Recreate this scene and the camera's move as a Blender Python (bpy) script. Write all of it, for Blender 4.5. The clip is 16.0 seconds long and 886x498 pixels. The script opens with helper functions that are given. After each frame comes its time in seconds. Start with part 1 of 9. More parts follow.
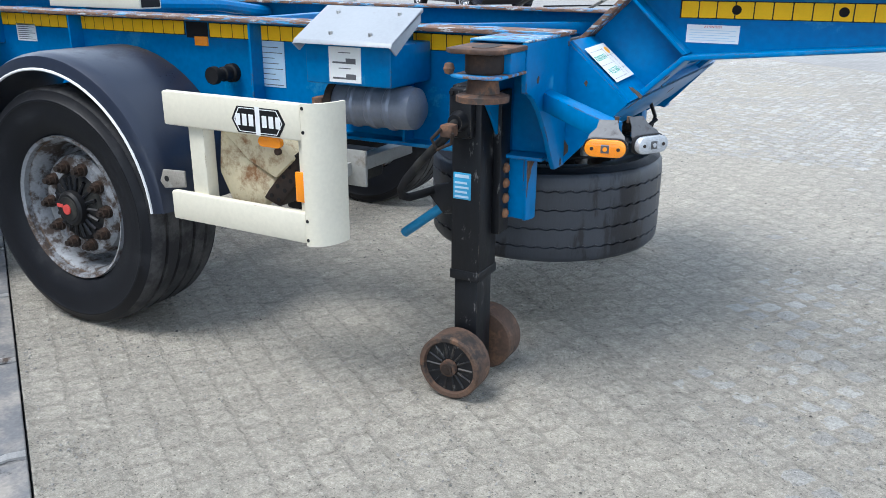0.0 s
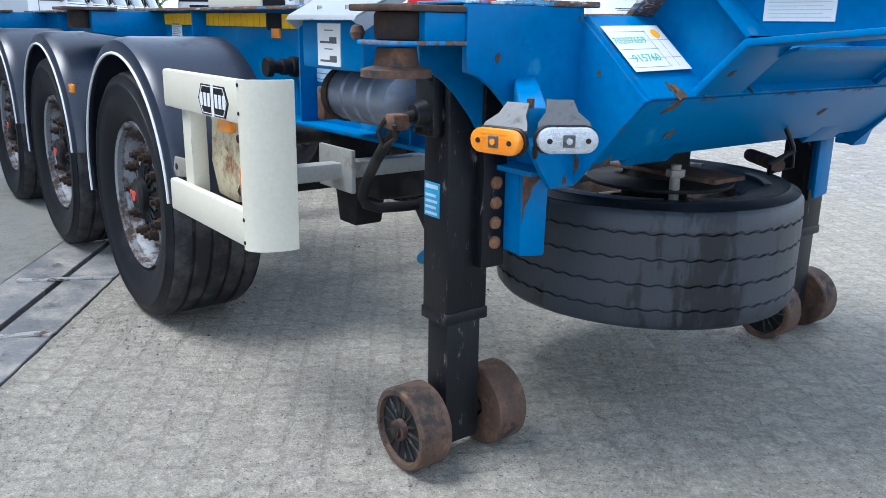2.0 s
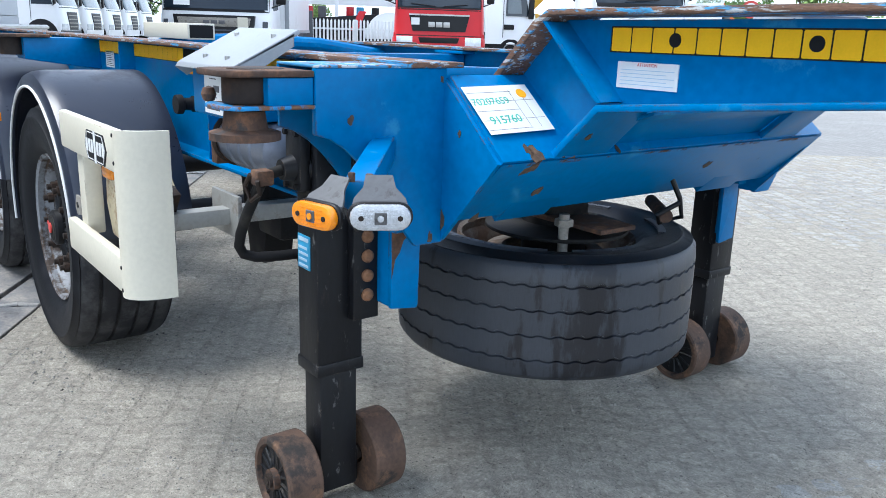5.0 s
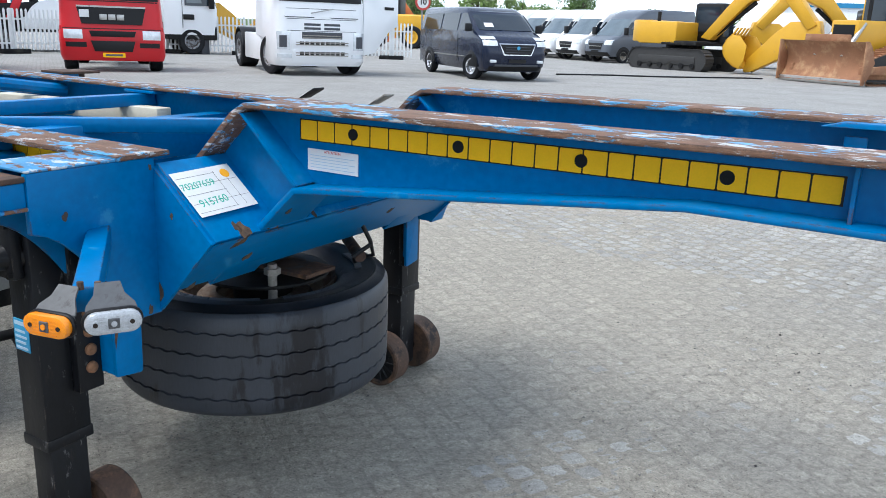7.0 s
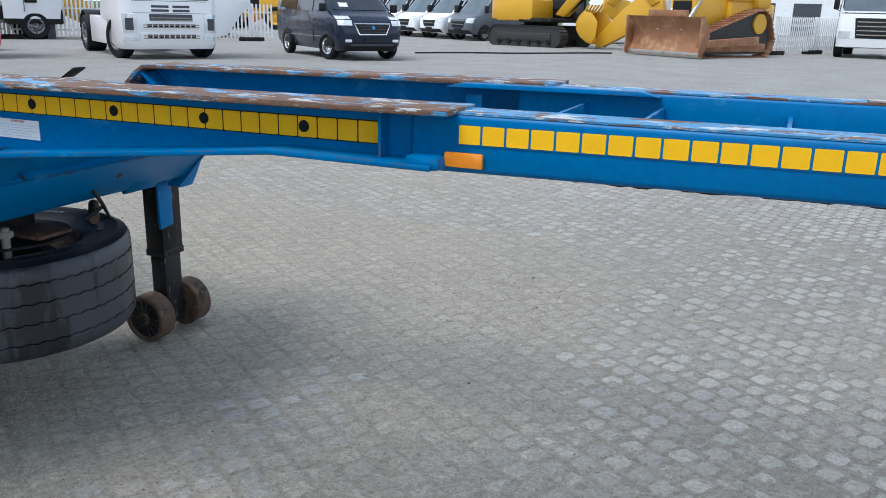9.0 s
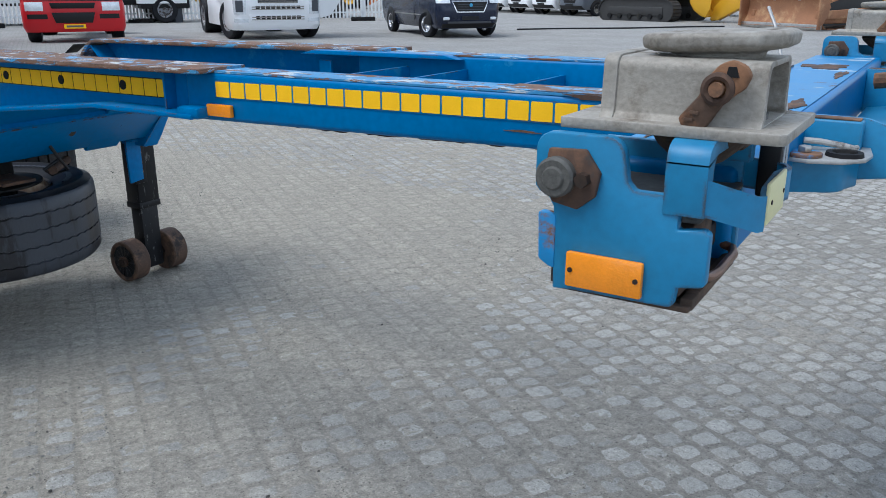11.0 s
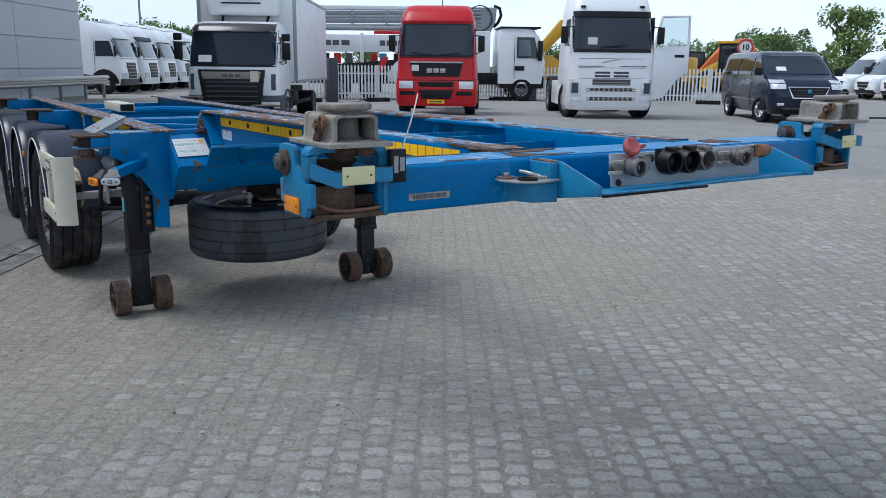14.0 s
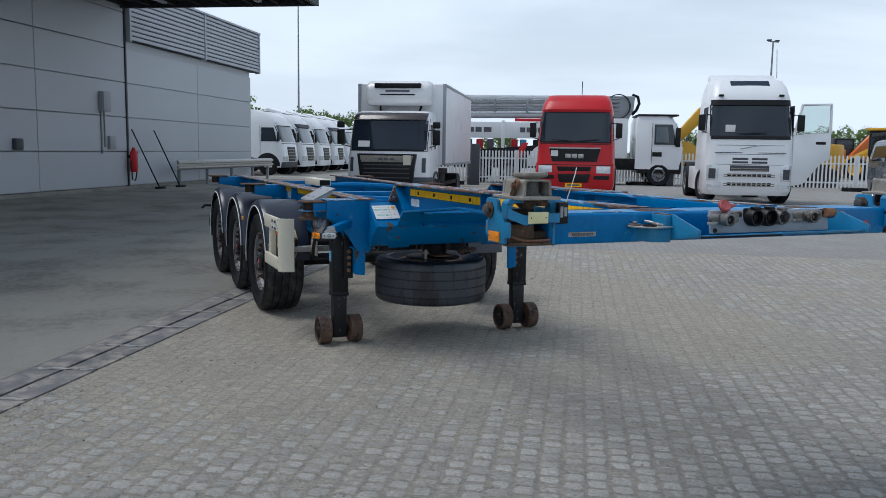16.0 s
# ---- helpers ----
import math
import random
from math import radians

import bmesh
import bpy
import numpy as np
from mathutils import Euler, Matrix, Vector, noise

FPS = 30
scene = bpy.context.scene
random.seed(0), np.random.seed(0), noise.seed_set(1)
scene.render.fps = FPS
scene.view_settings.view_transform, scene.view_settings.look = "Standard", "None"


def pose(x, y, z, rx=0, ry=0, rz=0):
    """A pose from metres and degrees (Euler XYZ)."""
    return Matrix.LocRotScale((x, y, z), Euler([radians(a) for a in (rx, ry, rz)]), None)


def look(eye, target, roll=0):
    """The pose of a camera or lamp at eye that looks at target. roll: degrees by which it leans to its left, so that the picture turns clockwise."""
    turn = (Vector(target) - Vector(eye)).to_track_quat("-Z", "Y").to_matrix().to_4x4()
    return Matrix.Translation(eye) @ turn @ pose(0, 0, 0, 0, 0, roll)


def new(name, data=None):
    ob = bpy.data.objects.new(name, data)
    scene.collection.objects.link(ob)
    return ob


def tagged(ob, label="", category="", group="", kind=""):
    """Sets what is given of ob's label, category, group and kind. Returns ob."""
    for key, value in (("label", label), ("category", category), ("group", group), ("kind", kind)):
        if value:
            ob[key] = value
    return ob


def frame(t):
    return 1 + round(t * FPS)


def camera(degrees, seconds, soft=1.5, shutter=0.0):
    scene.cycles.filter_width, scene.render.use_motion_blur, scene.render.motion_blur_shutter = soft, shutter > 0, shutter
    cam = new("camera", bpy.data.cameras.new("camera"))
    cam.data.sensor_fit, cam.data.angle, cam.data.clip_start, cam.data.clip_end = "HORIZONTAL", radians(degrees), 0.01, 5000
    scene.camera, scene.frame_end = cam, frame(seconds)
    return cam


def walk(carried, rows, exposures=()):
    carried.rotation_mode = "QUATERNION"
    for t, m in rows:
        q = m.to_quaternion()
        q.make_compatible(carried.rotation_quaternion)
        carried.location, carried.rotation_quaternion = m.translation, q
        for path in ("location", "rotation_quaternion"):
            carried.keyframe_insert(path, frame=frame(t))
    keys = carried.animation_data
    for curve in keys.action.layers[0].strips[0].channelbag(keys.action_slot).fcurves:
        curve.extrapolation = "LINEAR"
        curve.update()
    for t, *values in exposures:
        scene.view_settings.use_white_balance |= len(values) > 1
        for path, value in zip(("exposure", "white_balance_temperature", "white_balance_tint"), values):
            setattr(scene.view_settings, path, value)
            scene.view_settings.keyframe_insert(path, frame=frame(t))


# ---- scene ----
cam = camera(57.2, 16.0, 0.8)
PATH = [
    (0, (1.181, -3.323, 1.447), (0.282, -1.661, 0.790), 0.3),
    (0.5, (1.347, -3.056, 1.409), (0.463, -1.383, 0.760), 0.7),
    (1, (1.503, -2.756, 1.379), (0.348, -1.238, 0.775), 0.4),
    (1.5, (1.647, -2.437, 1.329), (0.164, -1.210, 0.785), 0.1),
    (2, (1.663, -2.193, 1.190), (0.124, -1.032, 0.659), 0.9),
    (2.5, (1.636, -2.035, 1.070), (0.016, -1.091, 0.375), 0.9),
    (3, (1.660, -1.962, 1.038), (-0.021, -1.215, 0.252), 1.0),
    (3.5, (1.724, -1.918, 1.130), (-0.014, -1.171, 0.482), 1.6),
    (4, (1.782, -1.898, 1.187), (0.024, -1.092, 0.678), 2.0),
    (4.2, (1.788, -1.900, 1.194), (0.091, -0.967, 0.693), 2.5),
    (6.3, (1.934, -2.028, 1.584), (0.572, -0.656, 1.071), 1.2),
    (6.5, (1.939, -2.056, 1.594), (0.670, -0.600, 1.074), 1.8),
    (7, (2.010, -2.128, 1.595), (1.010, -0.478, 1.069), 2.1),
    (7.5, (2.122, -2.130, 1.601), (1.265, -0.403, 1.072), 2.0),
    (8, (2.352, -2.166, 1.645), (1.518, -0.435, 1.092), 1.6),
    (8.5, (2.578, -2.172, 1.633), (1.760, -0.435, 1.070), 1.3),
    (9, (2.788, -2.212, 1.613), (2.042, -0.443, 1.050), 1.4),
    (9.5, (3.038, -2.264, 1.619), (2.439, -0.462, 0.991), 1.8),
    (9.7, (3.158, -2.254, 1.615), (2.563, -0.451, 0.987), 1.6),
    (11.8, (4.281, -1.980, 1.615), (2.992, -0.574, 1.012), -0.4),
    (12, (4.400, -1.952, 1.613), (3.065, -0.592, 1.009), -0.3),
    (12.5, (4.734, -1.896, 1.632), (3.250, -0.705, 1.015), -0.4),
    (12.8, (4.908, -1.838, 1.630), (3.400, -0.642, 1.050), 0.1),
    (13, (5.020, -1.800, 1.628), (3.496, -0.601, 1.139), 0.4),
    (13.5, (5.283, -1.893, 1.633), (3.738, -0.682, 1.247), 0.8),
    (14, (5.611, -2.087, 1.663), (3.976, -1.021, 1.226), 0.6),
    (14.5, (5.948, -2.258, 1.678), (4.226, -1.275, 1.415), 0.7),
    (15, (6.222, -2.456, 1.665), (4.421, -1.608, 1.475), 0.8),
    (15.5, (6.487, -2.646, 1.646), (4.674, -1.829, 1.437), 0.9),
    (16, (6.635, -2.823, 1.652), (4.816, -2.028, 1.412), 0.9),
]
# the clip's camera darkens its picture as the bright sky comes in
EXPOSURES = [(0.0, 0.49, 5650), (0.5, 0.51, 5650), (1.5, 0.46, 5550), (2.0, 0.50, 5400), (2.5, 0.76, 5550), (3.0, 0.75, 5600), (4.0, 0.76, 5450), (6.5, 0.28, 5750), (7.5, 0.22, 5750), (9.0, -0.12, 5700), (9.5, -0.15, 5650), (12.0, -0.22, 5530), (13.0, -0.30, 5500), (13.5, -0.63, 5550), (14.0, -0.52, 5550), (15.0, -0.72, 5700), (16.0, -0.74, 5750)]
walk(cam, [(t, look(eye, target, roll)) for t, eye, target, roll in PATH], [(t, e, k, 9) for t, e, k in EXPOSURES])

# ---- world, sun, exposure ----
world = bpy.data.worlds.new("world")
scene.world = world
world.use_nodes = True
wn, wl = world.node_tree.nodes, world.node_tree.links
SUN_EL, SUN_AZ = 62.0, 238.0   # degrees above the horizon; compass angle counted from +x towards +y
sky = wn.new("ShaderNodeTexSky")
sky.sky_type = 'NISHITA'
sky.sun_disc = False
sky.sun_elevation = radians(SUN_EL)
sky.sun_rotation = radians(90 - SUN_AZ)
sky.dust_density, sky.air_density, sky.ozone_density = 2.2, 1.0, 1.5
wco = wn.new("ShaderNodeTexCoord")
wmap = wn.new("ShaderNodeMapping")
wmap.inputs["Scale"].default_value = (1.0, 1.0, 4.0)
wmap.inputs["Rotation"].default_value = (0.0, 0.12, 0.4)
wl.new(wco.outputs["Generated"], wmap.inputs["Vector"])
cloud = wn.new("ShaderNodeTexNoise")          # thin streaky high cloud
cloud.inputs["Scale"].default_value = 1.5
cloud.inputs["Detail"].default_value = 6
cloud.inputs["Roughness"].default_value = 0.5
cloud.inputs["Distortion"].default_value = 0.6
wl.new(wmap.outputs["Vector"], cloud.inputs["Vector"])
cramp = wn.new("ShaderNodeMapRange")
cramp.interpolation_type = 'SMOOTHSTEP'
for key, value in (("From Min", 0.34), ("From Max", 0.64), ("To Min", 0.0), ("To Max", 1.0)):
    cramp.inputs[key].default_value = value
wl.new(cloud.outputs["Fac"], cramp.inputs["Value"])
wsep = wn.new("ShaderNodeSeparateXYZ")
wl.new(wco.outputs["Generated"], wsep.inputs[0])
haze = wn.new("ShaderNodeMapRange")           # haze: white at the horizon, thinning upwards
haze.interpolation_type = 'SMOOTHSTEP'
for key, value in (("From Min", 0.0), ("From Max", 0.75), ("To Min", 0.78), ("To Max", 0.16)):
    haze.inputs[key].default_value = value
wl.new(wsep.outputs["Z"], haze.inputs["Value"])
wfac = wn.new("ShaderNodeMath")
wfac.operation, wfac.use_clamp = 'MULTIPLY_ADD', True
wfac.inputs[1].default_value = 0.34
wl.new(cramp.outputs[0], wfac.inputs[0])
wl.new(haze.outputs[0], wfac.inputs[2])
wmix = wn.new("ShaderNodeMix")
wmix.data_type = 'RGBA'
wmix.inputs[7].default_value = (11.9, 12.6, 13.0, 1)
wl.new(wfac.outputs[0], wmix.inputs[0])
wl.new(sky.outputs["Color"], wmix.inputs[6])
bg = wn["Background"]
bg.inputs["Strength"].default_value = 0.122
wl.new(wmix.outputs[2], bg.inputs["Color"])
sun_data = bpy.data.lights.new("sun", 'SUN')
sun_data.energy, sun_data.angle, sun_data.color = 2.9, radians(30.0), (1.0, 0.93, 0.82)
sun = new("sun", sun_data)
sx, sy, sz = (math.cos(radians(SUN_EL)) * math.cos(radians(SUN_AZ)), math.cos(radians(SUN_EL)) * math.sin(radians(SUN_AZ)), math.sin(radians(SUN_EL)))
sun.matrix_world = look((sx * 60, sy * 60, sz * 60), (0, 0, 0))

# ---- materials ----
MATS = {}


def mat(name, base, rough=0.5, metal=0.0, var=0.15, scale=6.0, bump=0.1, grain=80.0, dirt=None, dirt_at=(0.55, 0.75), dirt_scale=3.0,
        stretch=(1, 1, 1), spec=0.5, per_piece=0.0, dirt_rough=0.85, coat=0.0, third=None, third_at=(0.56, 0.6), third_scale=9.0, edge=None, edge_at=(0.50, 0.60), edge_width=0.008):
    """A painted, worn or mineral surface: base colour varied at two scales, optional second and third colours in patches,
    an optional colour where the paint has gone from the edges, fine relief."""
    m = bpy.data.materials.new(name)
    m.use_nodes = True
    n, l = m.node_tree.nodes, m.node_tree.links
    b = n["Principled BSDF"]
    tc = n.new("ShaderNodeTexCoord")
    mp = n.new("ShaderNodeMapping")
    mp.inputs["Scale"].default_value = stretch
    l.new(tc.outputs["Object"], mp.inputs["Vector"])
    big = n.new("ShaderNodeTexNoise")
    big.inputs["Scale"].default_value, big.inputs["Detail"].default_value = scale, 6
    l.new(mp.outputs["Vector"], big.inputs["Vector"])
    fine = n.new("ShaderNodeTexNoise")
    fine.inputs["Scale"].default_value, fine.inputs["Detail"].default_value = grain, 4
    l.new(mp.outputs["Vector"], fine.inputs["Vector"])
    add = n.new("ShaderNodeMath")
    add.operation = 'MULTIPLY_ADD'
    add.inputs[1].default_value, add.inputs[2].default_value = 0.45, 0.0
    l.new(fine.outputs["Fac"], add.inputs[0])
    add2 = n.new("ShaderNodeMath")
    add2.operation = 'MULTIPLY_ADD'
    add2.inputs[1].default_value = 0.55
    l.new(big.outputs["Fac"], add2.inputs[0])
    l.new(add.outputs[0], add2.inputs[2])
    rng = n.new("ShaderNodeMapRange")
    rng.inputs["From Min"].default_value, rng.inputs["From Max"].default_value = 0.3, 0.7
    rng.inputs["To Min"].default_value, rng.inputs["To Max"].default_value = 1 - var, 1 + var
    l.new(add2.outputs[0], rng.inputs["Value"])
    val = rng.outputs[0]
    if per_piece:
        oi = n.new("ShaderNodeObjectInfo")
        geo = n.new("ShaderNodeNewGeometry")
        s = n.new("ShaderNodeMath")
        s.operation = 'ADD'
        l.new(oi.outputs["Random"], s.inputs[0])
        l.new(geo.outputs["Random Per Island"], s.inputs[1])
        fr = n.new("ShaderNodeMath")
        fr.operation = 'FRACT'
        l.new(s.outputs[0], fr.inputs[0])
        r2 = n.new("ShaderNodeMapRange")
        r2.inputs["To Min"].default_value, r2.inputs["To Max"].default_value = 1 - per_piece, 1 + per_piece
        l.new(fr.outputs[0], r2.inputs["Value"])
        mu = n.new("ShaderNodeMath")
        mu.operation = 'MULTIPLY'
        l.new(val, mu.inputs[0])
        l.new(r2.outputs[0], mu.inputs[1])
        val = mu.outputs[0]
    vm = n.new("ShaderNodeVectorMath")
    vm.operation = 'SCALE'
    vm.inputs[0].default_value = base
    l.new(val, vm.inputs["Scale"])
    col = vm.outputs[0]
    rgh = n.new("ShaderNodeMapRange")
    rgh.inputs["To Min"].default_value, rgh.inputs["To Max"].default_value = max(0.03, rough - 0.1), min(1.0, rough + 0.12)
    l.new(add2.outputs[0], rgh.inputs["Value"])
    rsock = rgh.outputs[0]
    if dirt:
        dn = n.new("ShaderNodeTexNoise")
        dn.inputs["Scale"].default_value, dn.inputs["Detail"].default_value, dn.inputs["Roughness"].default_value = dirt_scale, 9, 0.68
        l.new(mp.outputs["Vector"], dn.inputs["Vector"])
        dr = n.new("ShaderNodeMapRange")
        dr.inputs["From Min"].default_value, dr.inputs["From Max"].default_value = dirt_at
        l.new(dn.outputs["Fac"], dr.inputs["Value"])
        dv = n.new("ShaderNodeVectorMath")
        dv.operation = 'SCALE'
        dv.inputs[0].default_value = dirt
        l.new(rng.outputs[0], dv.inputs["Scale"])
        mx = n.new("ShaderNodeMix")
        mx.data_type = 'RGBA'
        l.new(dr.outputs[0], mx.inputs[0])
        l.new(col, mx.inputs[6])
        l.new(dv.outputs[0], mx.inputs[7])
        col = mx.outputs[2]
        mr = n.new("ShaderNodeMix")
        l.new(dr.outputs[0], mr.inputs[0])
        l.new(rsock, mr.inputs[2])
        mr.inputs[3].default_value = dirt_rough
        rsock = mr.outputs[0]
    def patch(fac, colour, c0, r0, rr):
        mx = n.new("ShaderNodeMix")
        mx.data_type = 'RGBA'
        l.new(fac, mx.inputs[0])
        l.new(c0, mx.inputs[6])
        mx.inputs[7].default_value = (*colour, 1)
        mr = n.new("ShaderNodeMix")
        l.new(fac, mr.inputs[0])
        l.new(r0, mr.inputs[2])
        mr.inputs[3].default_value = rr
        return mx.outputs[2], mr.outputs[0]

    def ramp(sock, a0, a1):
        q = n.new("ShaderNodeMapRange")
        q.inputs["From Min"].default_value, q.inputs["From Max"].default_value = a0, a1
        l.new(sock, q.inputs["Value"])
        return q.outputs[0]

    if third:
        tn = n.new("ShaderNodeTexNoise")
        tn.inputs["Scale"].default_value, tn.inputs["Detail"].default_value, tn.inputs["Roughness"].default_value = third_scale, 8, 0.7
        off = n.new("ShaderNodeVectorMath")
        off.operation = 'ADD'
        off.inputs[1].default_value = (3.7, 1.9, 8.3)
        l.new(mp.outputs["Vector"], off.inputs[0])
        l.new(off.outputs[0], tn.inputs["Vector"])
        col, rsock = patch(ramp(tn.outputs["Fac"], *third_at), third, col, rsock, 0.6)
    if edge:
        bv = n.new("ShaderNodeBevel")
        bv.samples = 4
        bv.inputs["Radius"].default_value = edge_width
        ge = n.new("ShaderNodeNewGeometry")
        dt = n.new("ShaderNodeVectorMath")
        dt.operation = 'DOT_PRODUCT'
        l.new(bv.outputs[0], dt.inputs[0])
        l.new(ge.outputs["Normal"], dt.inputs[1])
        en = n.new("ShaderNodeTexNoise")
        en.inputs["Scale"].default_value, en.inputs["Detail"].default_value, en.inputs["Roughness"].default_value = 11.0, 7, 0.7
        l.new(tc.outputs["Object"], en.inputs["Vector"])
        mu2 = n.new("ShaderNodeMath")
        mu2.operation = 'MULTIPLY'
        l.new(ramp(dt.outputs["Value"], 0.985, 0.90), mu2.inputs[0])
        l.new(ramp(en.outputs["Fac"], *edge_at), mu2.inputs[1])
        col, rsock = patch(mu2.outputs[0], edge, col, rsock, 0.85)
    l.new(col, b.inputs["Base Color"])
    l.new(rsock, b.inputs["Roughness"])
    b.inputs["Metallic"].default_value = metal
    b.inputs["Specular IOR Level"].default_value = spec
    b.inputs["Coat Weight"].default_value = coat
    if bump:
        bp = n.new("ShaderNodeBump")
        bp.inputs["Strength"].default_value, bp.inputs["Distance"].default_value = bump, 0.004
        l.new(add2.outputs[0], bp.inputs["Height"])
        l.new(bp.outputs[0], b.inputs["Normal"])
    MATS[name] = m
    return m


RUST = (0.075, 0.043, 0.029)
BLUE = mat("blue paint", (0.0012, 0.142, 0.372), 0.40, spec=0.25, var=0.20, scale=2.2, bump=0.08, grain=45, dirt=(0.075, 0.050, 0.038), dirt_at=(0.695, 0.72), dirt_scale=7, third=(0.030, 0.215, 0.43), third_at=(0.60, 0.66), third_scale=4, edge=(0.075, 0.048, 0.036), edge_at=(0.50, 0.56))
BLUE_WORN = mat("flaking blue paint on rust", (0.02, 0.22, 0.50), 0.5, var=0.2, scale=8, bump=0.35, grain=60, dirt=(0.17, 0.09, 0.05), dirt_at=(0.45, 0.50), dirt_scale=9, stretch=(0.8, 1.6, 1), edge=(0.06, 0.04, 0.03))
TOP_WORN = mat("chipped top flange", (0.160, 0.088, 0.055), 0.75, var=0.55, scale=20, bump=0.6, grain=110, dirt=(0.060, 0.260, 0.48), dirt_at=(0.54, 0.56), dirt_scale=12, stretch=(0.7, 1.4, 4), dirt_rough=0.5, third=(0.46, 0.48, 0.48), third_at=(0.57, 0.60), third_scale=13, edge=(0.035, 0.026, 0.022), edge_at=(0.40, 0.52))
RUSTY = mat("brown rust", RUST, 0.85, var=0.45, scale=9, bump=0.5, grain=90, dirt=(0.175, 0.088, 0.045), dirt_at=(0.50, 0.64), dirt_scale=9, third=(0.035, 0.027, 0.023), third_at=(0.55, 0.63), third_scale=14)
# rust, its base darkened further to paint in the shade inside the locks
RUST_DARK = mat("dark oily rust", (0.026, 0.018, 0.014), 0.65, spec=0.3, var=0.4, scale=9, bump=0.5, dirt=(0.070, 0.040, 0.025), dirt_at=(0.54, 0.7), dirt_scale=7)
BLACK = mat("black leg paint", (0.007, 0.0078, 0.010), 0.42, var=0.35, scale=6, bump=0.25, dirt=(0.12, 0.118, 0.115), dirt_at=(0.60, 0.66), dirt_scale=34, stretch=(1, 1, 0.4), spec=0.3, third=(0.045, 0.034, 0.028), third_at=(0.60, 0.72), third_scale=5, edge=(0.10, 0.085, 0.07), edge_at=(0.52, 0.6), edge_width=0.005)
DARK = mat("dark chassis steel", (0.010, 0.010, 0.011), 0.65, var=0.3, scale=6, bump=0.2, spec=0.2, dirt=(0.05, 0.048, 0.04), dirt_at=(0.5, 0.7))
CREAM = mat("cream paint", (0.66, 0.62, 0.50), 0.4, var=0.07, scale=3, bump=0.05, dirt=(0.26, 0.17, 0.09), dirt_at=(0.70, 0.76), dirt_scale=6, edge=(0.30, 0.22, 0.14), edge_at=(0.55, 0.62), edge_width=0.005)
CHOCK = mat("yellowed cream paint with rust runs", (0.60, 0.52, 0.34), 0.5, var=0.12, scale=5, bump=0.1, dirt=(0.24, 0.12, 0.05), dirt_at=(0.50, 0.62), dirt_scale=8)
GREYW = mat("pale grey paint", (0.31, 0.33, 0.35), 0.42, var=0.10, scale=4, bump=0.08, dirt=(0.24, 0.19, 0.14), dirt_at=(0.64, 0.75), dirt_scale=6, edge=(0.12, 0.08, 0.055), edge_at=(0.54, 0.62), edge_width=0.005)
GREY_RAIL = mat("grey galvanised rail", (0.33, 0.33, 0.31), 0.5, metal=0.3, var=0.15, bump=0.15, dirt=(0.16, 0.12, 0.08), dirt_at=(0.55, 0.7), dirt_scale=6)
CAST = mat("grey cast steel", (0.30, 0.278, 0.240), 0.62, metal=0.15, var=0.30, scale=7, bump=0.5, grain=160, dirt=(0.115, 0.092, 0.068), dirt_at=(0.52, 0.70), dirt_scale=14, third=(0.40, 0.385, 0.35), third_at=(0.56, 0.68), third_scale=9, edge=(0.42, 0.40, 0.36), edge_at=(0.40, 0.60), edge_width=0.004)
RUST_BODY = mat("caked brown rust", (0.060, 0.040, 0.028), 0.9, var=0.4, scale=14, bump=0.7, grain=120, dirt=(0.13, 0.080, 0.048), dirt_at=(0.50, 0.66), dirt_scale=16)
RUST_BRIGHT = mat("orange-brown rust", (0.20, 0.098, 0.048), 0.85, var=0.4, scale=14, bump=0.6, grain=140, dirt=(0.085, 0.050, 0.032), dirt_at=(0.50, 0.62), dirt_scale=16)
WORN_STEEL = mat("rubbed bare steel", (0.42, 0.41, 0.39), 0.45, metal=0.5, var=0.25, scale=14, bump=0.3, grain=160, dirt=(0.10, 0.075, 0.06), dirt_at=(0.52, 0.62), dirt_scale=12)
RUBBER = mat("tyre rubber", (0.006, 0.0066, 0.009), 0.5, spec=0.25, var=0.25, scale=5, bump=0.25, grain=140, dirt=(0.027, 0.028, 0.031), dirt_at=(0.55, 0.75), dirt_scale=5)
TREAD = mat("worn tread rubber", (0.018, 0.018, 0.020), 0.65, spec=0.3, var=0.25, scale=9, bump=0.3, grain=120, dirt=(0.085, 0.082, 0.080), dirt_at=(0.45, 0.65), dirt_scale=6)
WHEELRUST = mat("dark rusty rubber", (0.085, 0.050, 0.033), 0.8, var=0.4, scale=14, bump=0.5, grain=90, dirt=(0.026, 0.021, 0.018), dirt_at=(0.52, 0.62), dirt_scale=9, third=(0.190, 0.098, 0.048), third_at=(0.54, 0.66), third_scale=7)
SPARE = mat("grey dusty spare rubber", (0.037, 0.042, 0.052), 0.48, spec=0.5, var=0.22, scale=4, bump=0.3, grain=160, dirt=(0.010, 0.011, 0.015), dirt_at=(0.50, 0.54), dirt_scale=5, stretch=(1, 0.22, 1), dirt_rough=0.35)
RIM = mat("dirty white rim", (0.24, 0.25, 0.265), 0.55, metal=0.1, var=0.3, scale=9, bump=0.3, dirt=(0.055, 0.040, 0.032), dirt_at=(0.47, 0.58), dirt_scale=11, edge=(0.08, 0.05, 0.03), edge_at=(0.42, 0.55))
RIM_RUST = mat("rusty cream rim", (0.13, 0.108, 0.082), 0.6, var=0.3, scale=7, bump=0.3, dirt=(0.070, 0.040, 0.024), dirt_at=(0.42, 0.55), dirt_scale=7)
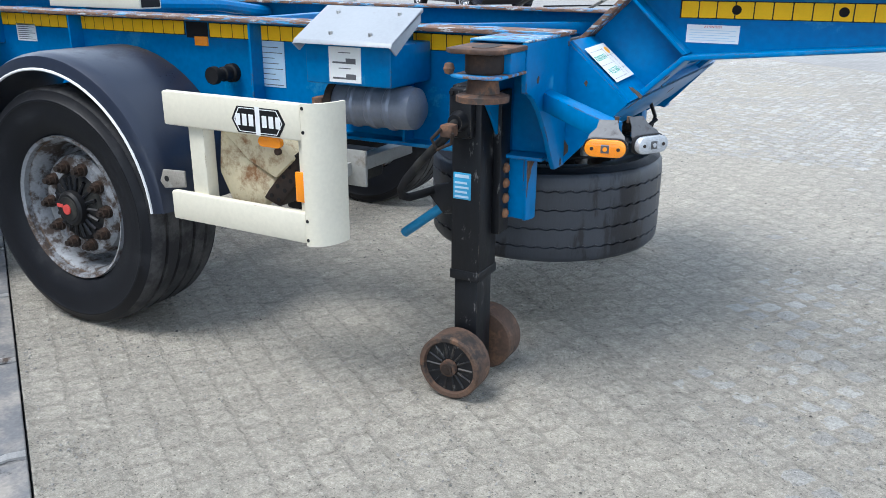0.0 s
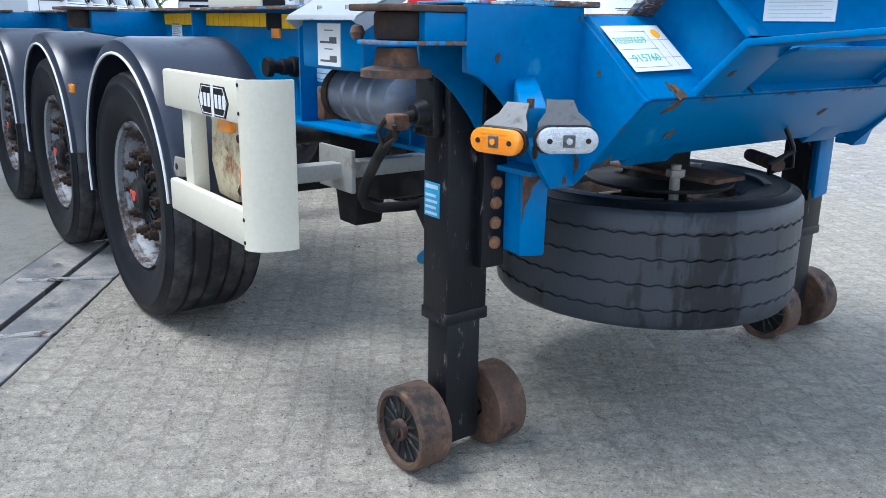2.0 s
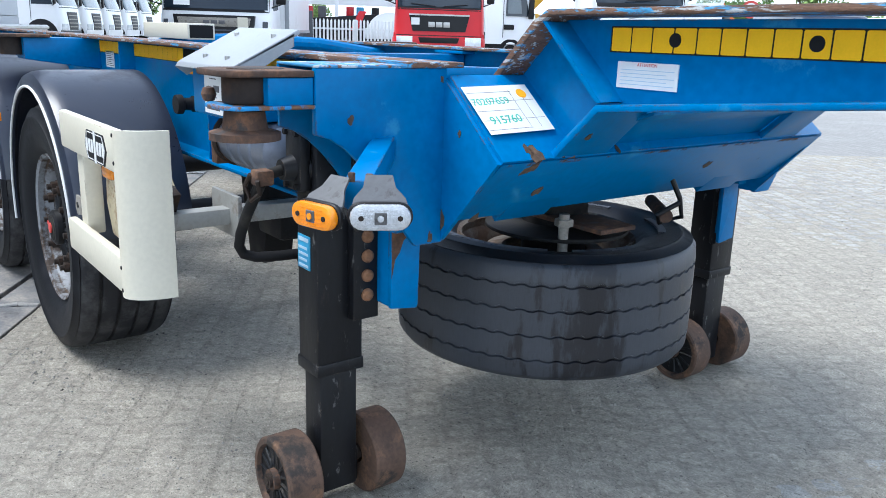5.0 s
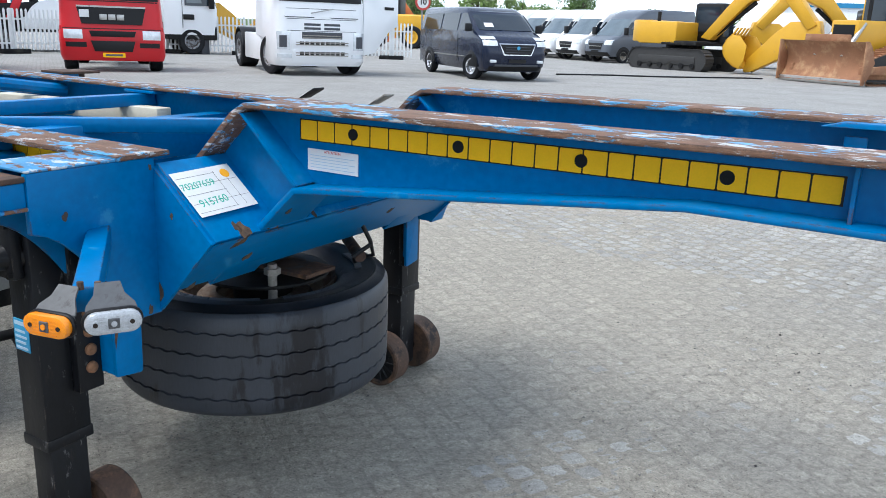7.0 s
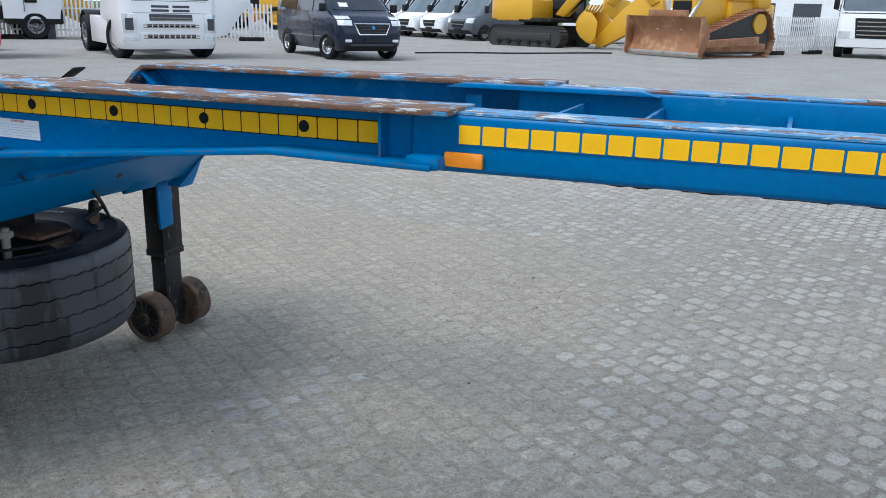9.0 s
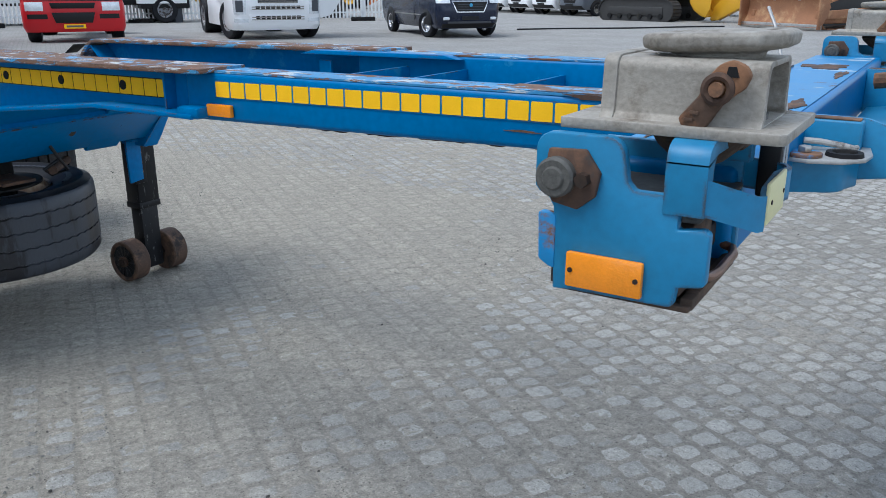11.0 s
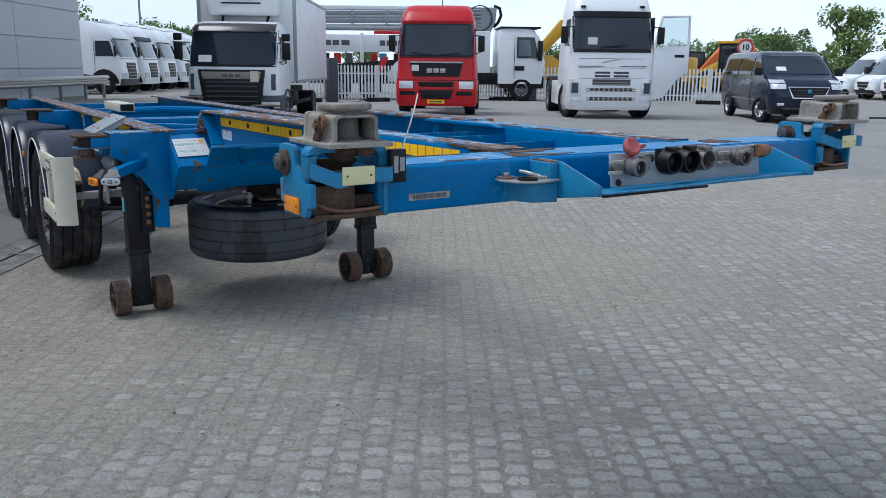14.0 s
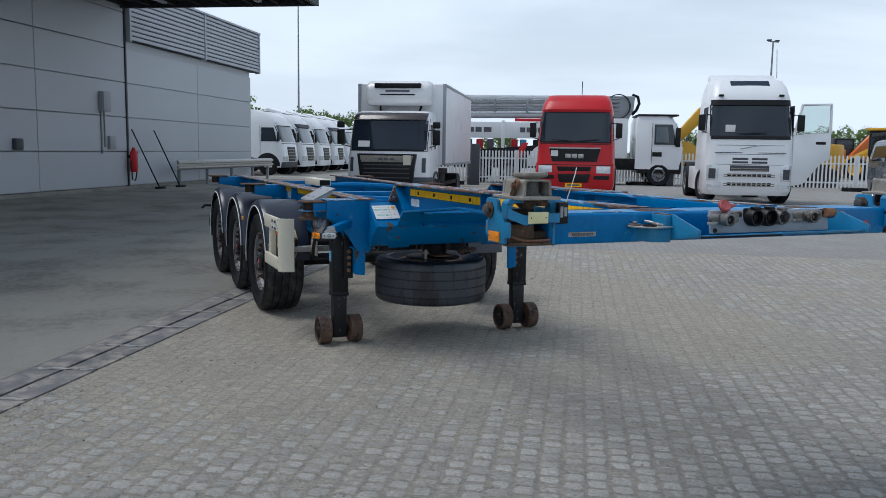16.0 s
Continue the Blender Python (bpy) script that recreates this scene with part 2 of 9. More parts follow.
PLASTIC = mat("dark blue-black mudguard plastic", (0.013, 0.018, 0.034), 0.30, spec=0.6, var=0.12, scale=4, bump=0.05, dirt=(0.035, 0.038, 0.046), dirt_at=(0.55, 0.8), dirt_scale=4)
WHITE_EDGE = mat("white edging", (0.75, 0.75, 0.73), 0.5, var=0.08, bump=0.02)
YELLOW = mat("yellow reflective tape", (0.95, 0.53, 0.004), 0.5, spec=0.2, var=0.06, scale=20, bump=0.15, grain=260)
AMBER = mat("amber plastic", (0.86, 0.275, 0.004), 0.2, var=0.10, scale=30, bump=0.3, grain=300, coat=0.5)
CLEARL = mat("clear lamp lens", (0.50, 0.52, 0.54), 0.18, metal=0.35, var=0.25, scale=120, bump=0.6, grain=400, coat=0.5)
# near-black that paints the shade inside holes and slots; also the coupling seals
HOLE = mat("black hole shade", (0.004, 0.004, 0.005), 0.9, var=0.1, bump=0)
PAPER = mat("white paper label", (0.74, 0.75, 0.74), 0.55, var=0.04, scale=10, bump=0.05)
INK = mat("dark grey print", (0.10, 0.10, 0.11), 0.6, var=0.1, bump=0)
INK_GREEN = mat("green marker ink", (0.05, 0.42, 0.30), 0.6, var=0.1, bump=0)
INK_BLUE = mat("pale blue label", (0.42, 0.56, 0.68), 0.5, var=0.08, bump=0.02)
ORANGE_DOT = mat("orange sticker", (0.90, 0.42, 0.01), 0.5, var=0.03, bump=0)
PLATE_BLUE = mat("blue type plate", (0.05, 0.30, 0.52), 0.35, var=0.1, bump=0.05)
TANK = mat("grey-blue tank paint", (0.17, 0.19, 0.235), 0.34, metal=0.25, var=0.15, scale=5, bump=0.1, dirt=(0.20, 0.19, 0.18), dirt_at=(0.6, 0.8))
LIGHTBLUE = mat("faded light blue paint", (0.018, 0.190, 0.375), 0.45, var=0.16, scale=6, bump=0.12, dirt=(0.14, 0.08, 0.05), dirt_at=(0.66, 0.71), dirt_scale=8, edge=(0.065, 0.045, 0.035), edge_at=(0.48, 0.56))
CREAM_Y = mat("pale yellow plate", (0.70, 0.66, 0.36), 0.5, var=0.06, bump=0.04)
STEEL = mat("bare steel", (0.45, 0.44, 0.42), 0.35, metal=0.9, var=0.2, bump=0.15, dirt=(0.16, 0.09, 0.05), dirt_at=(0.58, 0.72), dirt_scale=9)
REDP = mat("red plastic", (0.55, 0.06, 0.05), 0.5, var=0.12, bump=0.05)
CHANNEL = mat("steel drain cover", (0.165, 0.165, 0.168), 0.6, metal=0.15, var=0.25, scale=5, bump=0.3, dirt=(0.31, 0.285, 0.25), dirt_at=(0.44, 0.62), dirt_scale=5, third=(0.10, 0.095, 0.09), third_at=(0.58, 0.64), third_scale=9, per_piece=0.15)
PANEL = mat("grey wall panel", (0.488, 0.512, 0.543), 0.55, var=0.04, scale=0.5, bump=0.03, per_piece=0.03)
LOUVRE = mat("grey louvre", (0.44, 0.465, 0.50), 0.5, var=0.05, bump=0.02)
CANOPY = mat("dark canopy sheet", (0.035, 0.037, 0.042), 0.6, var=0.1, bump=0.05)
WHITE = mat("white truck paint", (0.82, 0.83, 0.84), 0.3, var=0.03, scale=1.5, bump=0.0, dirt=(0.50, 0.49, 0.47), dirt_at=(0.62, 0.85), dirt_scale=1.2, coat=0.3)
WHITE_B = mat("white box panel", (0.82, 0.83, 0.84), 0.45, var=0.03, scale=1.0, bump=0.0, dirt=(0.56, 0.55, 0.54), dirt_at=(0.55, 0.8), dirt_scale=0.9)
REDT = mat("red truck paint", (0.52, 0.012, 0.018), 0.32, spec=0.35, var=0.05, scale=2, bump=0.0, coat=0.08)
VANG = mat("mid grey van paint", (0.10, 0.115, 0.14), 0.3, metal=0.1, var=0.05, scale=2, bump=0.0, coat=0.2)
VANP = mat("dark grey van paint", (0.010, 0.016, 0.038), 0.25, metal=0.1, spec=0.35, var=0.05, scale=2, bump=0.0, coat=0.3)
CHROME = mat("bright chrome", (0.62, 0.63, 0.65), 0.18, metal=0.85, var=0.1, scale=9, bump=0.03)
CATY = mat("machine yellow", (0.62, 0.34, 0.015), 0.4, var=0.08, scale=2, bump=0.02, dirt=(0.30, 0.20, 0.09), dirt_at=(0.62, 0.8), dirt_scale=2)
ORANGEM = mat("orange machine paint", (0.65, 0.16, 0.03), 0.45, var=0.08, scale=2, bump=0.02)
BLADE = mat("rusty dozer blade", (0.27, 0.125, 0.06), 0.75, var=0.3, scale=2, bump=0.3, dirt=(0.42, 0.25, 0.13), dirt_at=(0.5, 0.66), dirt_scale=1.6)
TRACK = mat("black track steel", (0.03, 0.029, 0.028), 0.6, var=0.3, scale=5, bump=0.2)
GREYPL = mat("grey bumper plastic", (0.055, 0.06, 0.072), 0.55, var=0.08, bump=0.05)
BLKPL = mat("black plastic", (0.008, 0.008, 0.009), 0.45, spec=0.3, var=0.1, bump=0.03)
HEADL = mat("headlight", (0.70, 0.73, 0.76), 0.15, metal=0.25, var=0.25, scale=9, bump=0.3, coat=0.8)
FENCEW = mat("white fence paint", (0.72, 0.73, 0.73), 0.5, var=0.06, bump=0.02)
LEAF = mat("leaves", (0.155, 0.235, 0.060), 0.6, var=0.3, scale=0.7, bump=0.0, per_piece=0.4)
LEAF_B = mat("darker leaves", (0.105, 0.175, 0.045), 0.6, var=0.3, scale=0.7, bump=0.0, per_piece=0.4)
BARK = mat("bark", (0.08, 0.065, 0.05), 0.9, var=0.3, bump=0.4)
GRASS = mat("grass bank", (0.075, 0.12, 0.03), 0.9, var=0.3, scale=0.6, bump=0.2)
POLE = mat("grey pole", (0.25, 0.26, 0.27), 0.5, metal=0.4, var=0.08, bump=0.02)
RAIL_WORN = mat("flaking rail top", (0.045, 0.225, 0.44), 0.55, var=0.25, scale=14, bump=0.5, grain=110, dirt=(0.165, 0.082, 0.050), dirt_at=(0.525, 0.545), dirt_scale=11, stretch=(0.7, 1.4, 3), third=(0.46, 0.50, 0.52), third_at=(0.55, 0.58), third_scale=12)
GREYBR = mat("grey sheet bracket", (0.11, 0.113, 0.118), 0.5, metal=0.4, var=0.15, scale=20, bump=0.1, dirt=(0.05, 0.042, 0.038), dirt_at=(0.55, 0.7), dirt_scale=18)
BARE_ROD = mat("rubbed rusty rod", (0.20, 0.105, 0.065), 0.4, metal=0.5, var=0.3, scale=20, bump=0.2)
SHAFT = mat("pitted dark steel", (0.10, 0.098, 0.09), 0.7, metal=0.3, var=0.4, scale=60, bump=0.6, grain=220)
SOCKET = mat("dull cast coupling", (0.20, 0.195, 0.185), 0.55, metal=0.4, var=0.35, scale=30, bump=0.4, grain=200, dirt=(0.085, 0.055, 0.04), dirt_at=(0.5, 0.6), dirt_scale=28)
REDFADE = mat("faded red plastic", (0.36, 0.075, 0.075), 0.6, var=0.25, scale=40, bump=0.2)
STREAK = mat("chipped blue over bare metal", (0.006, 0.19, 0.44), 0.45, var=0.15, scale=6, bump=0.2, dirt=(0.36, 0.44, 0.52), dirt_at=(0.57, 0.62), dirt_scale=8, stretch=(0.7, 1.5, 1), third=(0.15, 0.075, 0.045), third_at=(0.64, 0.67), third_scale=7)


def glass_mat():
    m = bpy.data.materials.new("dark window glass")
    m.use_nodes = True
    b = m.node_tree.nodes["Principled BSDF"]
    b.inputs["Base Color"].default_value = (0.017, 0.026, 0.038, 1)
    b.inputs["Roughness"].default_value = 0.04
    b.inputs["Specular IOR Level"].default_value = 0.55
    return m


GLASS = glass_mat()


def clear_glass():
    m = bpy.data.materials.new("clear glass")
    m.use_nodes = True
    n, l = m.node_tree.nodes, m.node_tree.links
    out = n["Material Output"]
    tr, gl, mx = n.new("ShaderNodeBsdfTransparent"), n.new("ShaderNodeBsdfGlossy"), n.new("ShaderNodeMixShader")
    tr.inputs[0].default_value = (0.78, 0.84, 0.83, 1)
    gl.inputs["Roughness"].default_value = 0.02
    mx.inputs[0].default_value = 0.12
    l.new(tr.outputs[0], mx.inputs[1])
    l.new(gl.outputs[0], mx.inputs[2])
    l.new(mx.outputs[0], out.inputs[0])
    return m


PANE = clear_glass()
# paler copy of the window glass: the reflected sky is put into its base colour
PALE_GLASS = mat("pale reflecting glass", (0.10, 0.13, 0.15), 0.1, var=0.3, scale=1.5, bump=0.0, coat=0.5)
VISOR = mat("smoked visor", (0.045, 0.035, 0.036), 0.2, var=0.2, scale=2, bump=0.0, coat=0.3)


def ground_mat(name, base, alt, var=0.25, per_piece=0.0, alt_at=(0.42, 0.62), bricks=0.0, speck=0.35, dusty=None):
    """Mineral ground in world measure: broad blotches, hand-wide mottling, grain, dark and pale crumbs.
    bricks: how far the bond of the paving shows through; dusty: the colour of the dry dust that lies thick round the landing legs."""
    m = bpy.data.materials.new(name)
    m.use_nodes = True
    n, l = m.node_tree.nodes, m.node_tree.links
    b = n["Principled BSDF"]
    geo = n.new("ShaderNodeNewGeometry")

    def nz(scale, detail, rough=0.6, vec=None):
        q = n.new("ShaderNodeTexNoise")
        q.inputs["Scale"].default_value, q.inputs["Detail"].default_value, q.inputs["Roughness"].default_value = scale, detail, rough
        l.new(vec or geo.outputs["Position"], q.inputs["Vector"])
        return q.outputs["Fac"]

    def rng(sock, a0, a1, b0, b1):
        q = n.new("ShaderNodeMapRange")
        for key, v in (("From Min", a0), ("From Max", a1), ("To Min", b0), ("To Max", b1)):
            q.inputs[key].default_value = v
        l.new(sock, q.inputs["Value"])
        return q.outputs[0]

    def op(kind, s0, s1):
        q = n.new("ShaderNodeMath")
        q.operation = kind
        for k, s in enumerate((s0, s1)):
            if isinstance(s, float):
                q.inputs[k].default_value = s
            else:
                l.new(s, q.inputs[k])
        return q.outputs[0]

    def blend(fac, c0, c1):
        q = n.new("ShaderNodeMix")
        q.data_type = 'RGBA'
        l.new(fac, q.inputs[0])
        for k, c in ((6, c0), (7, c1)):
            if isinstance(c, tuple):
                q.inputs[k].default_value = (*c, 1)
            else:
                l.new(c, q.inputs[k])
        return q.outputs[2]

    broad, mottle, mid, grain = nz(0.7, 5), nz(10.0, 6, 0.65), nz(42.0, 5, 0.7), nz(170.0, 4, 0.75)
    val = op('MULTIPLY', rng(mottle, 0.32, 0.68, 1 - 0.35 * var, 1 + 0.35 * var), rng(mid, 0.3, 0.7, 1 - var, 1 + var))
    val = op('MULTIPLY', val, rng(grain, 0.3, 0.7, 1 - 1.2 * var, 1 + 1.2 * var))
    val = op('MULTIPLY', val, rng(nz(95.0, 2), 0.64, 0.69, 1.0, 1.0 - speck))
    val = op('MULTIPLY', val, rng(nz(120.0, 2), 0.64, 0.70, 1.0, 1.0 + 0.8 * speck))
    if per_piece:
        oi = n.new("ShaderNodeObjectInfo")
        fr = op('FRACT', op('ADD', oi.outputs["Random"], geo.outputs["Random Per Island"]), 0.0)
        val = op('MULTIPLY', val, rng(fr, 0.0, 1.0, 1 - per_piece, 1 + per_piece))
    height = op('ADD', op('ADD', op('MULTIPLY', mottle, 0.26), op('MULTIPLY', mid, 0.30)), op('MULTIPLY', grain, 0.22))
    if bricks:
        rot = n.new("ShaderNodeMapping")
        rot.inputs["Rotation"].default_value = (0, 0, -math.atan2(0.5426, -0.84))
        rot.inputs["Location"].default_value = (0, -2.089, 0)
        l.new(geo.outputs["Position"], rot.inputs["Vector"])
        wob = n.new("ShaderNodeTexNoise")
        wob.inputs["Scale"].default_value, wob.inputs["Detail"].default_value = 16.0, 3
        l.new(geo.outputs["Position"], wob.inputs["Vector"])
        wsc = n.new("ShaderNodeVectorMath")
        wsc.operation = 'MULTIPLY_ADD'
        wsc.inputs[1].default_value = (0.035, 0.035, 0.0)
        l.new(wob.outputs["Color"], wsc.inputs[0])
        l.new(rot.outputs[0], wsc.inputs[2])
        sh = n.new("ShaderNodeVectorMath")
        sh.operation = 'ADD'
        sh.inputs[1].default_value = (-0.0175, -0.0175, 0.0)
        l.new(wsc.outputs[0], sh.inputs[0])
        br = n.new("ShaderNodeTexBrick")
        br.inputs["Scale"].default_value = 1.0
        br.inputs["Brick Width"].default_value, br.inputs["Row Height"].default_value = 0.105, 0.122
        br.inputs["Mortar Size"].default_value, br.inputs["Mortar Smooth"].default_value = 0.018, 0.7
        br.inputs["Color1"].default_value, br.inputs["Color2"].default_value, br.inputs["Mortar"].default_value = (1.10, 1.10, 1.10, 1), (0.96, 0.96, 0.96, 1), (1, 1, 1, 1)
        l.new(sh.outputs[0], br.inputs["Vector"])
        val = op('MULTIPLY', val, rng(br.outputs["Fac"], 0.0, 1.0, 1.0 + 0.25 * bricks, 1.0 - bricks))
        val = op('MULTIPLY', val, br.outputs["Color"])
        height = op('SUBTRACT', height, op('MULTIPLY', br.outputs["Fac"], 1.6 * bricks))
    col = blend(rng(op('ADD', op('MULTIPLY', broad, 0.65), op('MULTIPLY', mottle, 0.35)), alt_at[0], alt_at[1], 0.0, 1.0), base, alt)
    if dusty:
        sep = n.new("ShaderNodeSeparateXYZ")
        l.new(geo.outputs["Position"], sep.inputs[0])
        far = op('ADD', op('ADD', sep.outputs[0], op('MULTIPLY', sep.outputs[1], 0.12)), op('MULTIPLY', rng(broad, 0.3, 0.7, -1.0, 1.0), 1.3))
        col = blend(rng(far, 0.6, 3.2, 1.0, 0.0), col, dusty)
    vm = n.new("ShaderNodeVectorMath")
    vm.operation = 'SCALE'
    l.new(col, vm.inputs[0])
    l.new(val, vm.inputs["Scale"])
    l.new(vm.outputs[0], b.inputs["Base Color"])
    b.inputs["Roughness"].default_value = 0.92
    b.inputs["Specular IOR Level"].default_value = 0.25
    bp = n.new("ShaderNodeBump")
    bp.inputs["Strength"].default_value, bp.inputs["Distance"].default_value = 1.0, 0.03
    l.new(height, bp.inputs["Height"])
    l.new(bp.outputs[0], b.inputs["Normal"])
    return m


PAVER = ground_mat("grey concrete paver", (0.382, 0.374, 0.350), (0.325, 0.313, 0.284), 0.25, 0.15, speck=0.5)
SAND = ground_mat("grey sand and grit", (0.262, 0.250, 0.224), (0.305, 0.285, 0.248), 0.28, 0.0, (0.42, 0.62), 0.075, 0.55, (0.338, 0.312, 0.262))
FARGROUND = ground_mat("far paving", (0.315, 0.310, 0.296), (0.268, 0.260, 0.245), 0.15, 0.0, (0.42, 0.62), 0.10, 0.35)
GRIT = mat("loose grit", (0.235, 0.225, 0.205), 0.95, var=0.3, scale=9, bump=0.3, per_piece=0.4)
CLOD = mat("dark clods", (0.05, 0.046, 0.042), 0.95, var=0.3, scale=9, bump=0.3, per_piece=0.5)
SLAB = ground_mat("concrete slab", (0.295, 0.288, 0.258), (0.175, 0.171, 0.156), 0.08, 0.08, (0.47, 0.62), 0.0, 0.2)

# ---- building helpers ----
def B():
    return bmesh.new()


def box(bm, x0, x1, y0, y1, z0, z1):
    v = [bm.verts.new((x, y, z)) for x in (x0, x1) for y in (y0, y1) for z in (z0, z1)]
    for f in ((0, 1, 3, 2), (4, 6, 7, 5), (0, 4, 5, 1), (2, 3, 7, 6), (0, 2, 6, 4), (1, 5, 7, 3)):
        bm.faces.new([v[i] for i in f])
    return bm


def prism(bm, pts, axis, a, b):
    """A polygon pulled along an axis: pts are (y, z), (x, z) or (x, y) for the axes x, y, z."""
    def put(p, h):
        return {"x": (h, p[0], p[1]), "y": (p[0], h, p[1]), "z": (p[0], p[1], h)}[axis]
    lo, hi = [bm.verts.new(put(p, a)) for p in pts], [bm.verts.new(put(p, b)) for p in pts]
    k = len(pts)
    bm.faces.new(lo[::-1])
    bm.faces.new(hi)
    for i in range(k):
        bm.faces.new((lo[i], lo[(i + 1) % k], hi[(i + 1) % k], hi[i]))
    return bm


def frame_of(d):
    d = Vector(d).normalized()
    a = d.orthogonal().normalized()
    return a, d.cross(a), d


def cyl(bm, p0, p1, r, seg=16, r1=None):
    p0, p1 = Vector(p0), Vector(p1)
    a, b, d = frame_of(p1 - p0)
    r1 = r if r1 is None else r1
    rings = []
    for p, q in ((p0, r), (p1, r1)):
        rings.append([bm.verts.new(p + q * (math.cos(t) * a + math.sin(t) * b)) for t in [2 * math.pi * i / seg for i in range(seg)]])
    for i in range(seg):
        bm.faces.new((rings[0][i], rings[0][(i + 1) % seg], rings[1][(i + 1) % seg], rings[1][i]))
    bm.faces.new(rings[0][::-1])
    bm.faces.new(rings[1])
    return bm


def tube(bm, pts, r, seg=10):
    pts = [Vector(p) for p in pts]
    rings = []
    a = None
    for i, p in enumerate(pts):
        d = (pts[min(i + 1, len(pts) - 1)] - pts[max(i - 1, 0)]).normalized()
        a = d.orthogonal().normalized() if a is None else (a - d * a.dot(d)).normalized()
        b = d.cross(a)
        rings.append([bm.verts.new(p + r * (math.cos(t) * a + math.sin(t) * b)) for t in [2 * math.pi * k / seg for k in range(seg)]])
    for q, s in zip(rings, rings[1:]):
        for k in range(seg):
            bm.faces.new((q[k], q[(k + 1) % seg], s[(k + 1) % seg], s[k]))
    bm.faces.new(rings[0][::-1])
    bm.faces.new(rings[-1])
    return bm


def revolve(bm, prof, c, axis, seg=40, closed=True):
    """prof: (radius, height along the axis) round the point c."""
    c = Vector(c)
    a, b, d = frame_of(axis)
    rings = []
    for r, h in prof:
        if r < 1e-6:
            rings.append([bm.verts.new(c + h * d)])
        else:
            rings.append([bm.verts.new(c + h * d + r * (math.cos(t) * a + math.sin(t) * b)) for t in [2 * math.pi * k / seg for k in range(seg)]])
    pairs = list(zip(rings, rings[1:])) + ([(rings[-1], rings[0])] if closed else [])
    for q, s in pairs:
        for k in range(seg):
            e = (k + 1) % seg
            vs = [q[k % len(q)], q[e % len(q)], s[e % len(s)], s[k % len(s)]]
            vs = [v for i, v in enumerate(vs) if v not in vs[:i]]
            if len(vs) > 2:
                bm.faces.new(vs)
    return bm


def bev(bm, w=0.004, seg=2):
    bmesh.ops.recalc_face_normals(bm, faces=bm.faces)
    es = [e for e in bm.edges if len(e.link_faces) == 2 and e.calc_face_angle(0) > 0.5]
    bmesh.ops.bevel(bm, geom=es, offset=w, segments=seg, affect='EDGES', profile=0.5, clamp_overlap=True)
    return bm


def mesh_of(name, bm, material, smooth=True):
    bmesh.ops.recalc_face_normals(bm, faces=bm.faces)
    me = bpy.data.meshes.new(name)
    bm.to_mesh(me)
    bm.free()
    me.materials.append(material)
    if smooth:
        for p in me.polygons:
            p.use_smooth = True
        me.set_sharp_from_angle(angle=radians(35))
    return me


def part(name, bm, material, parent, label=""):
    ob = new(name, mesh_of(name, bm, material))
    ob.parent = parent
    if label:
        ob["label"] = label
    return ob


def thing(name, m, label, category, group="", kind=""):
    ob = new(name)
    ob.matrix_world = m
    return tagged(ob, label, category, group, kind)


def solid(name, bm, material, label, category, group="", kind=""):
    return tagged(new(name, mesh_of(name, bm, material)), label, category, group, kind)


def words(name, text, size, m, material, parent, thick=0.001, bold=0.0):
    cu = bpy.data.curves.new(name, 'FONT')
    cu.body, cu.size, cu.align_x, cu.align_y, cu.extrude, cu.offset = text, size, 'CENTER', 'CENTER', thick, bold
    tmp = bpy.data.objects.new(name, cu)
    scene.collection.objects.link(tmp)
    me = bpy.data.meshes.new_from_object(tmp.evaluated_get(bpy.context.evaluated_depsgraph_get()))
    bpy.data.objects.remove(tmp)
    me.name = name
    me.materials.clear()
    me.materials.append(material)
    ob = new(name, me)
    ob.parent = parent
    ob.matrix_local = m
    return ob


def arc(cx, cy, r, a0, a1, k=10, ry=None):
    ry = r if ry is None else ry
    return [(cx + r * math.cos(radians(a0 + (a1 - a0) * i / k)), cy + ry * math.sin(radians(a0 + (a1 - a0) * i / k))) for i in range(k + 1)]


SIDE_N = pose(0, 0, 0, 90, 0, 0)      # lettering that faces -y
FRONT_N = pose(0, 0, 0, 90, 0, 90)    # lettering that faces +x

# ---- the setting ----
U, V = Vector((-0.84, 0.5426, 0)), Vector((0.5426, 0.84, 0))     # along and across the drain
N_DRAIN = -2.47                                                   # the slot, counted along V


def uv(u, v, z=0.0):
    p = u * U + v * V
    return (p.x, p.y, z)


# one sheet of ground to the horizon, lower where the paving and the slabs lie on it
bm = B()
rings = []
for r in (0.5, 2, 4, 6, 8, 10, 12, 14, 16, 18, 20, 22, 25, 30, 40, 60, 100, 200, 900):
    rings.append([bm.verts.new((2 + r * math.cos(t), r * math.sin(t), -0.04)) for t in [2 * math.pi * i / 96 for i in range(96)]])
bm.faces.new(rings[0])
for q, s in zip(rings, rings[1:]):
    for k in range(96):
        bm.faces.new((q[k], q[(k + 1) % 96], s[(k + 1) % 96], s[k]))
solid("ground", bm, FARGROUND, "grey paved yard ground reaching to the horizon", "ground", kind="structure")


PITCH_U, PITCH_V = 0.105, 0.122      # paving blocks


def block_relief(u, v):
    """1 over the middle of a paving block, 0 in its joints."""
    b = (v - N_DRAIN - 0.32) / PITCH_V
    j = math.floor(b + 0.5)
    a = u / PITCH_U - 0.5 * (j % 2)
    a, b = abs(a - math.floor(a + 0.5)), abs(b - j)
    return max(0.0, min(1.0, (0.5 - max(a, b)) * 4.5))


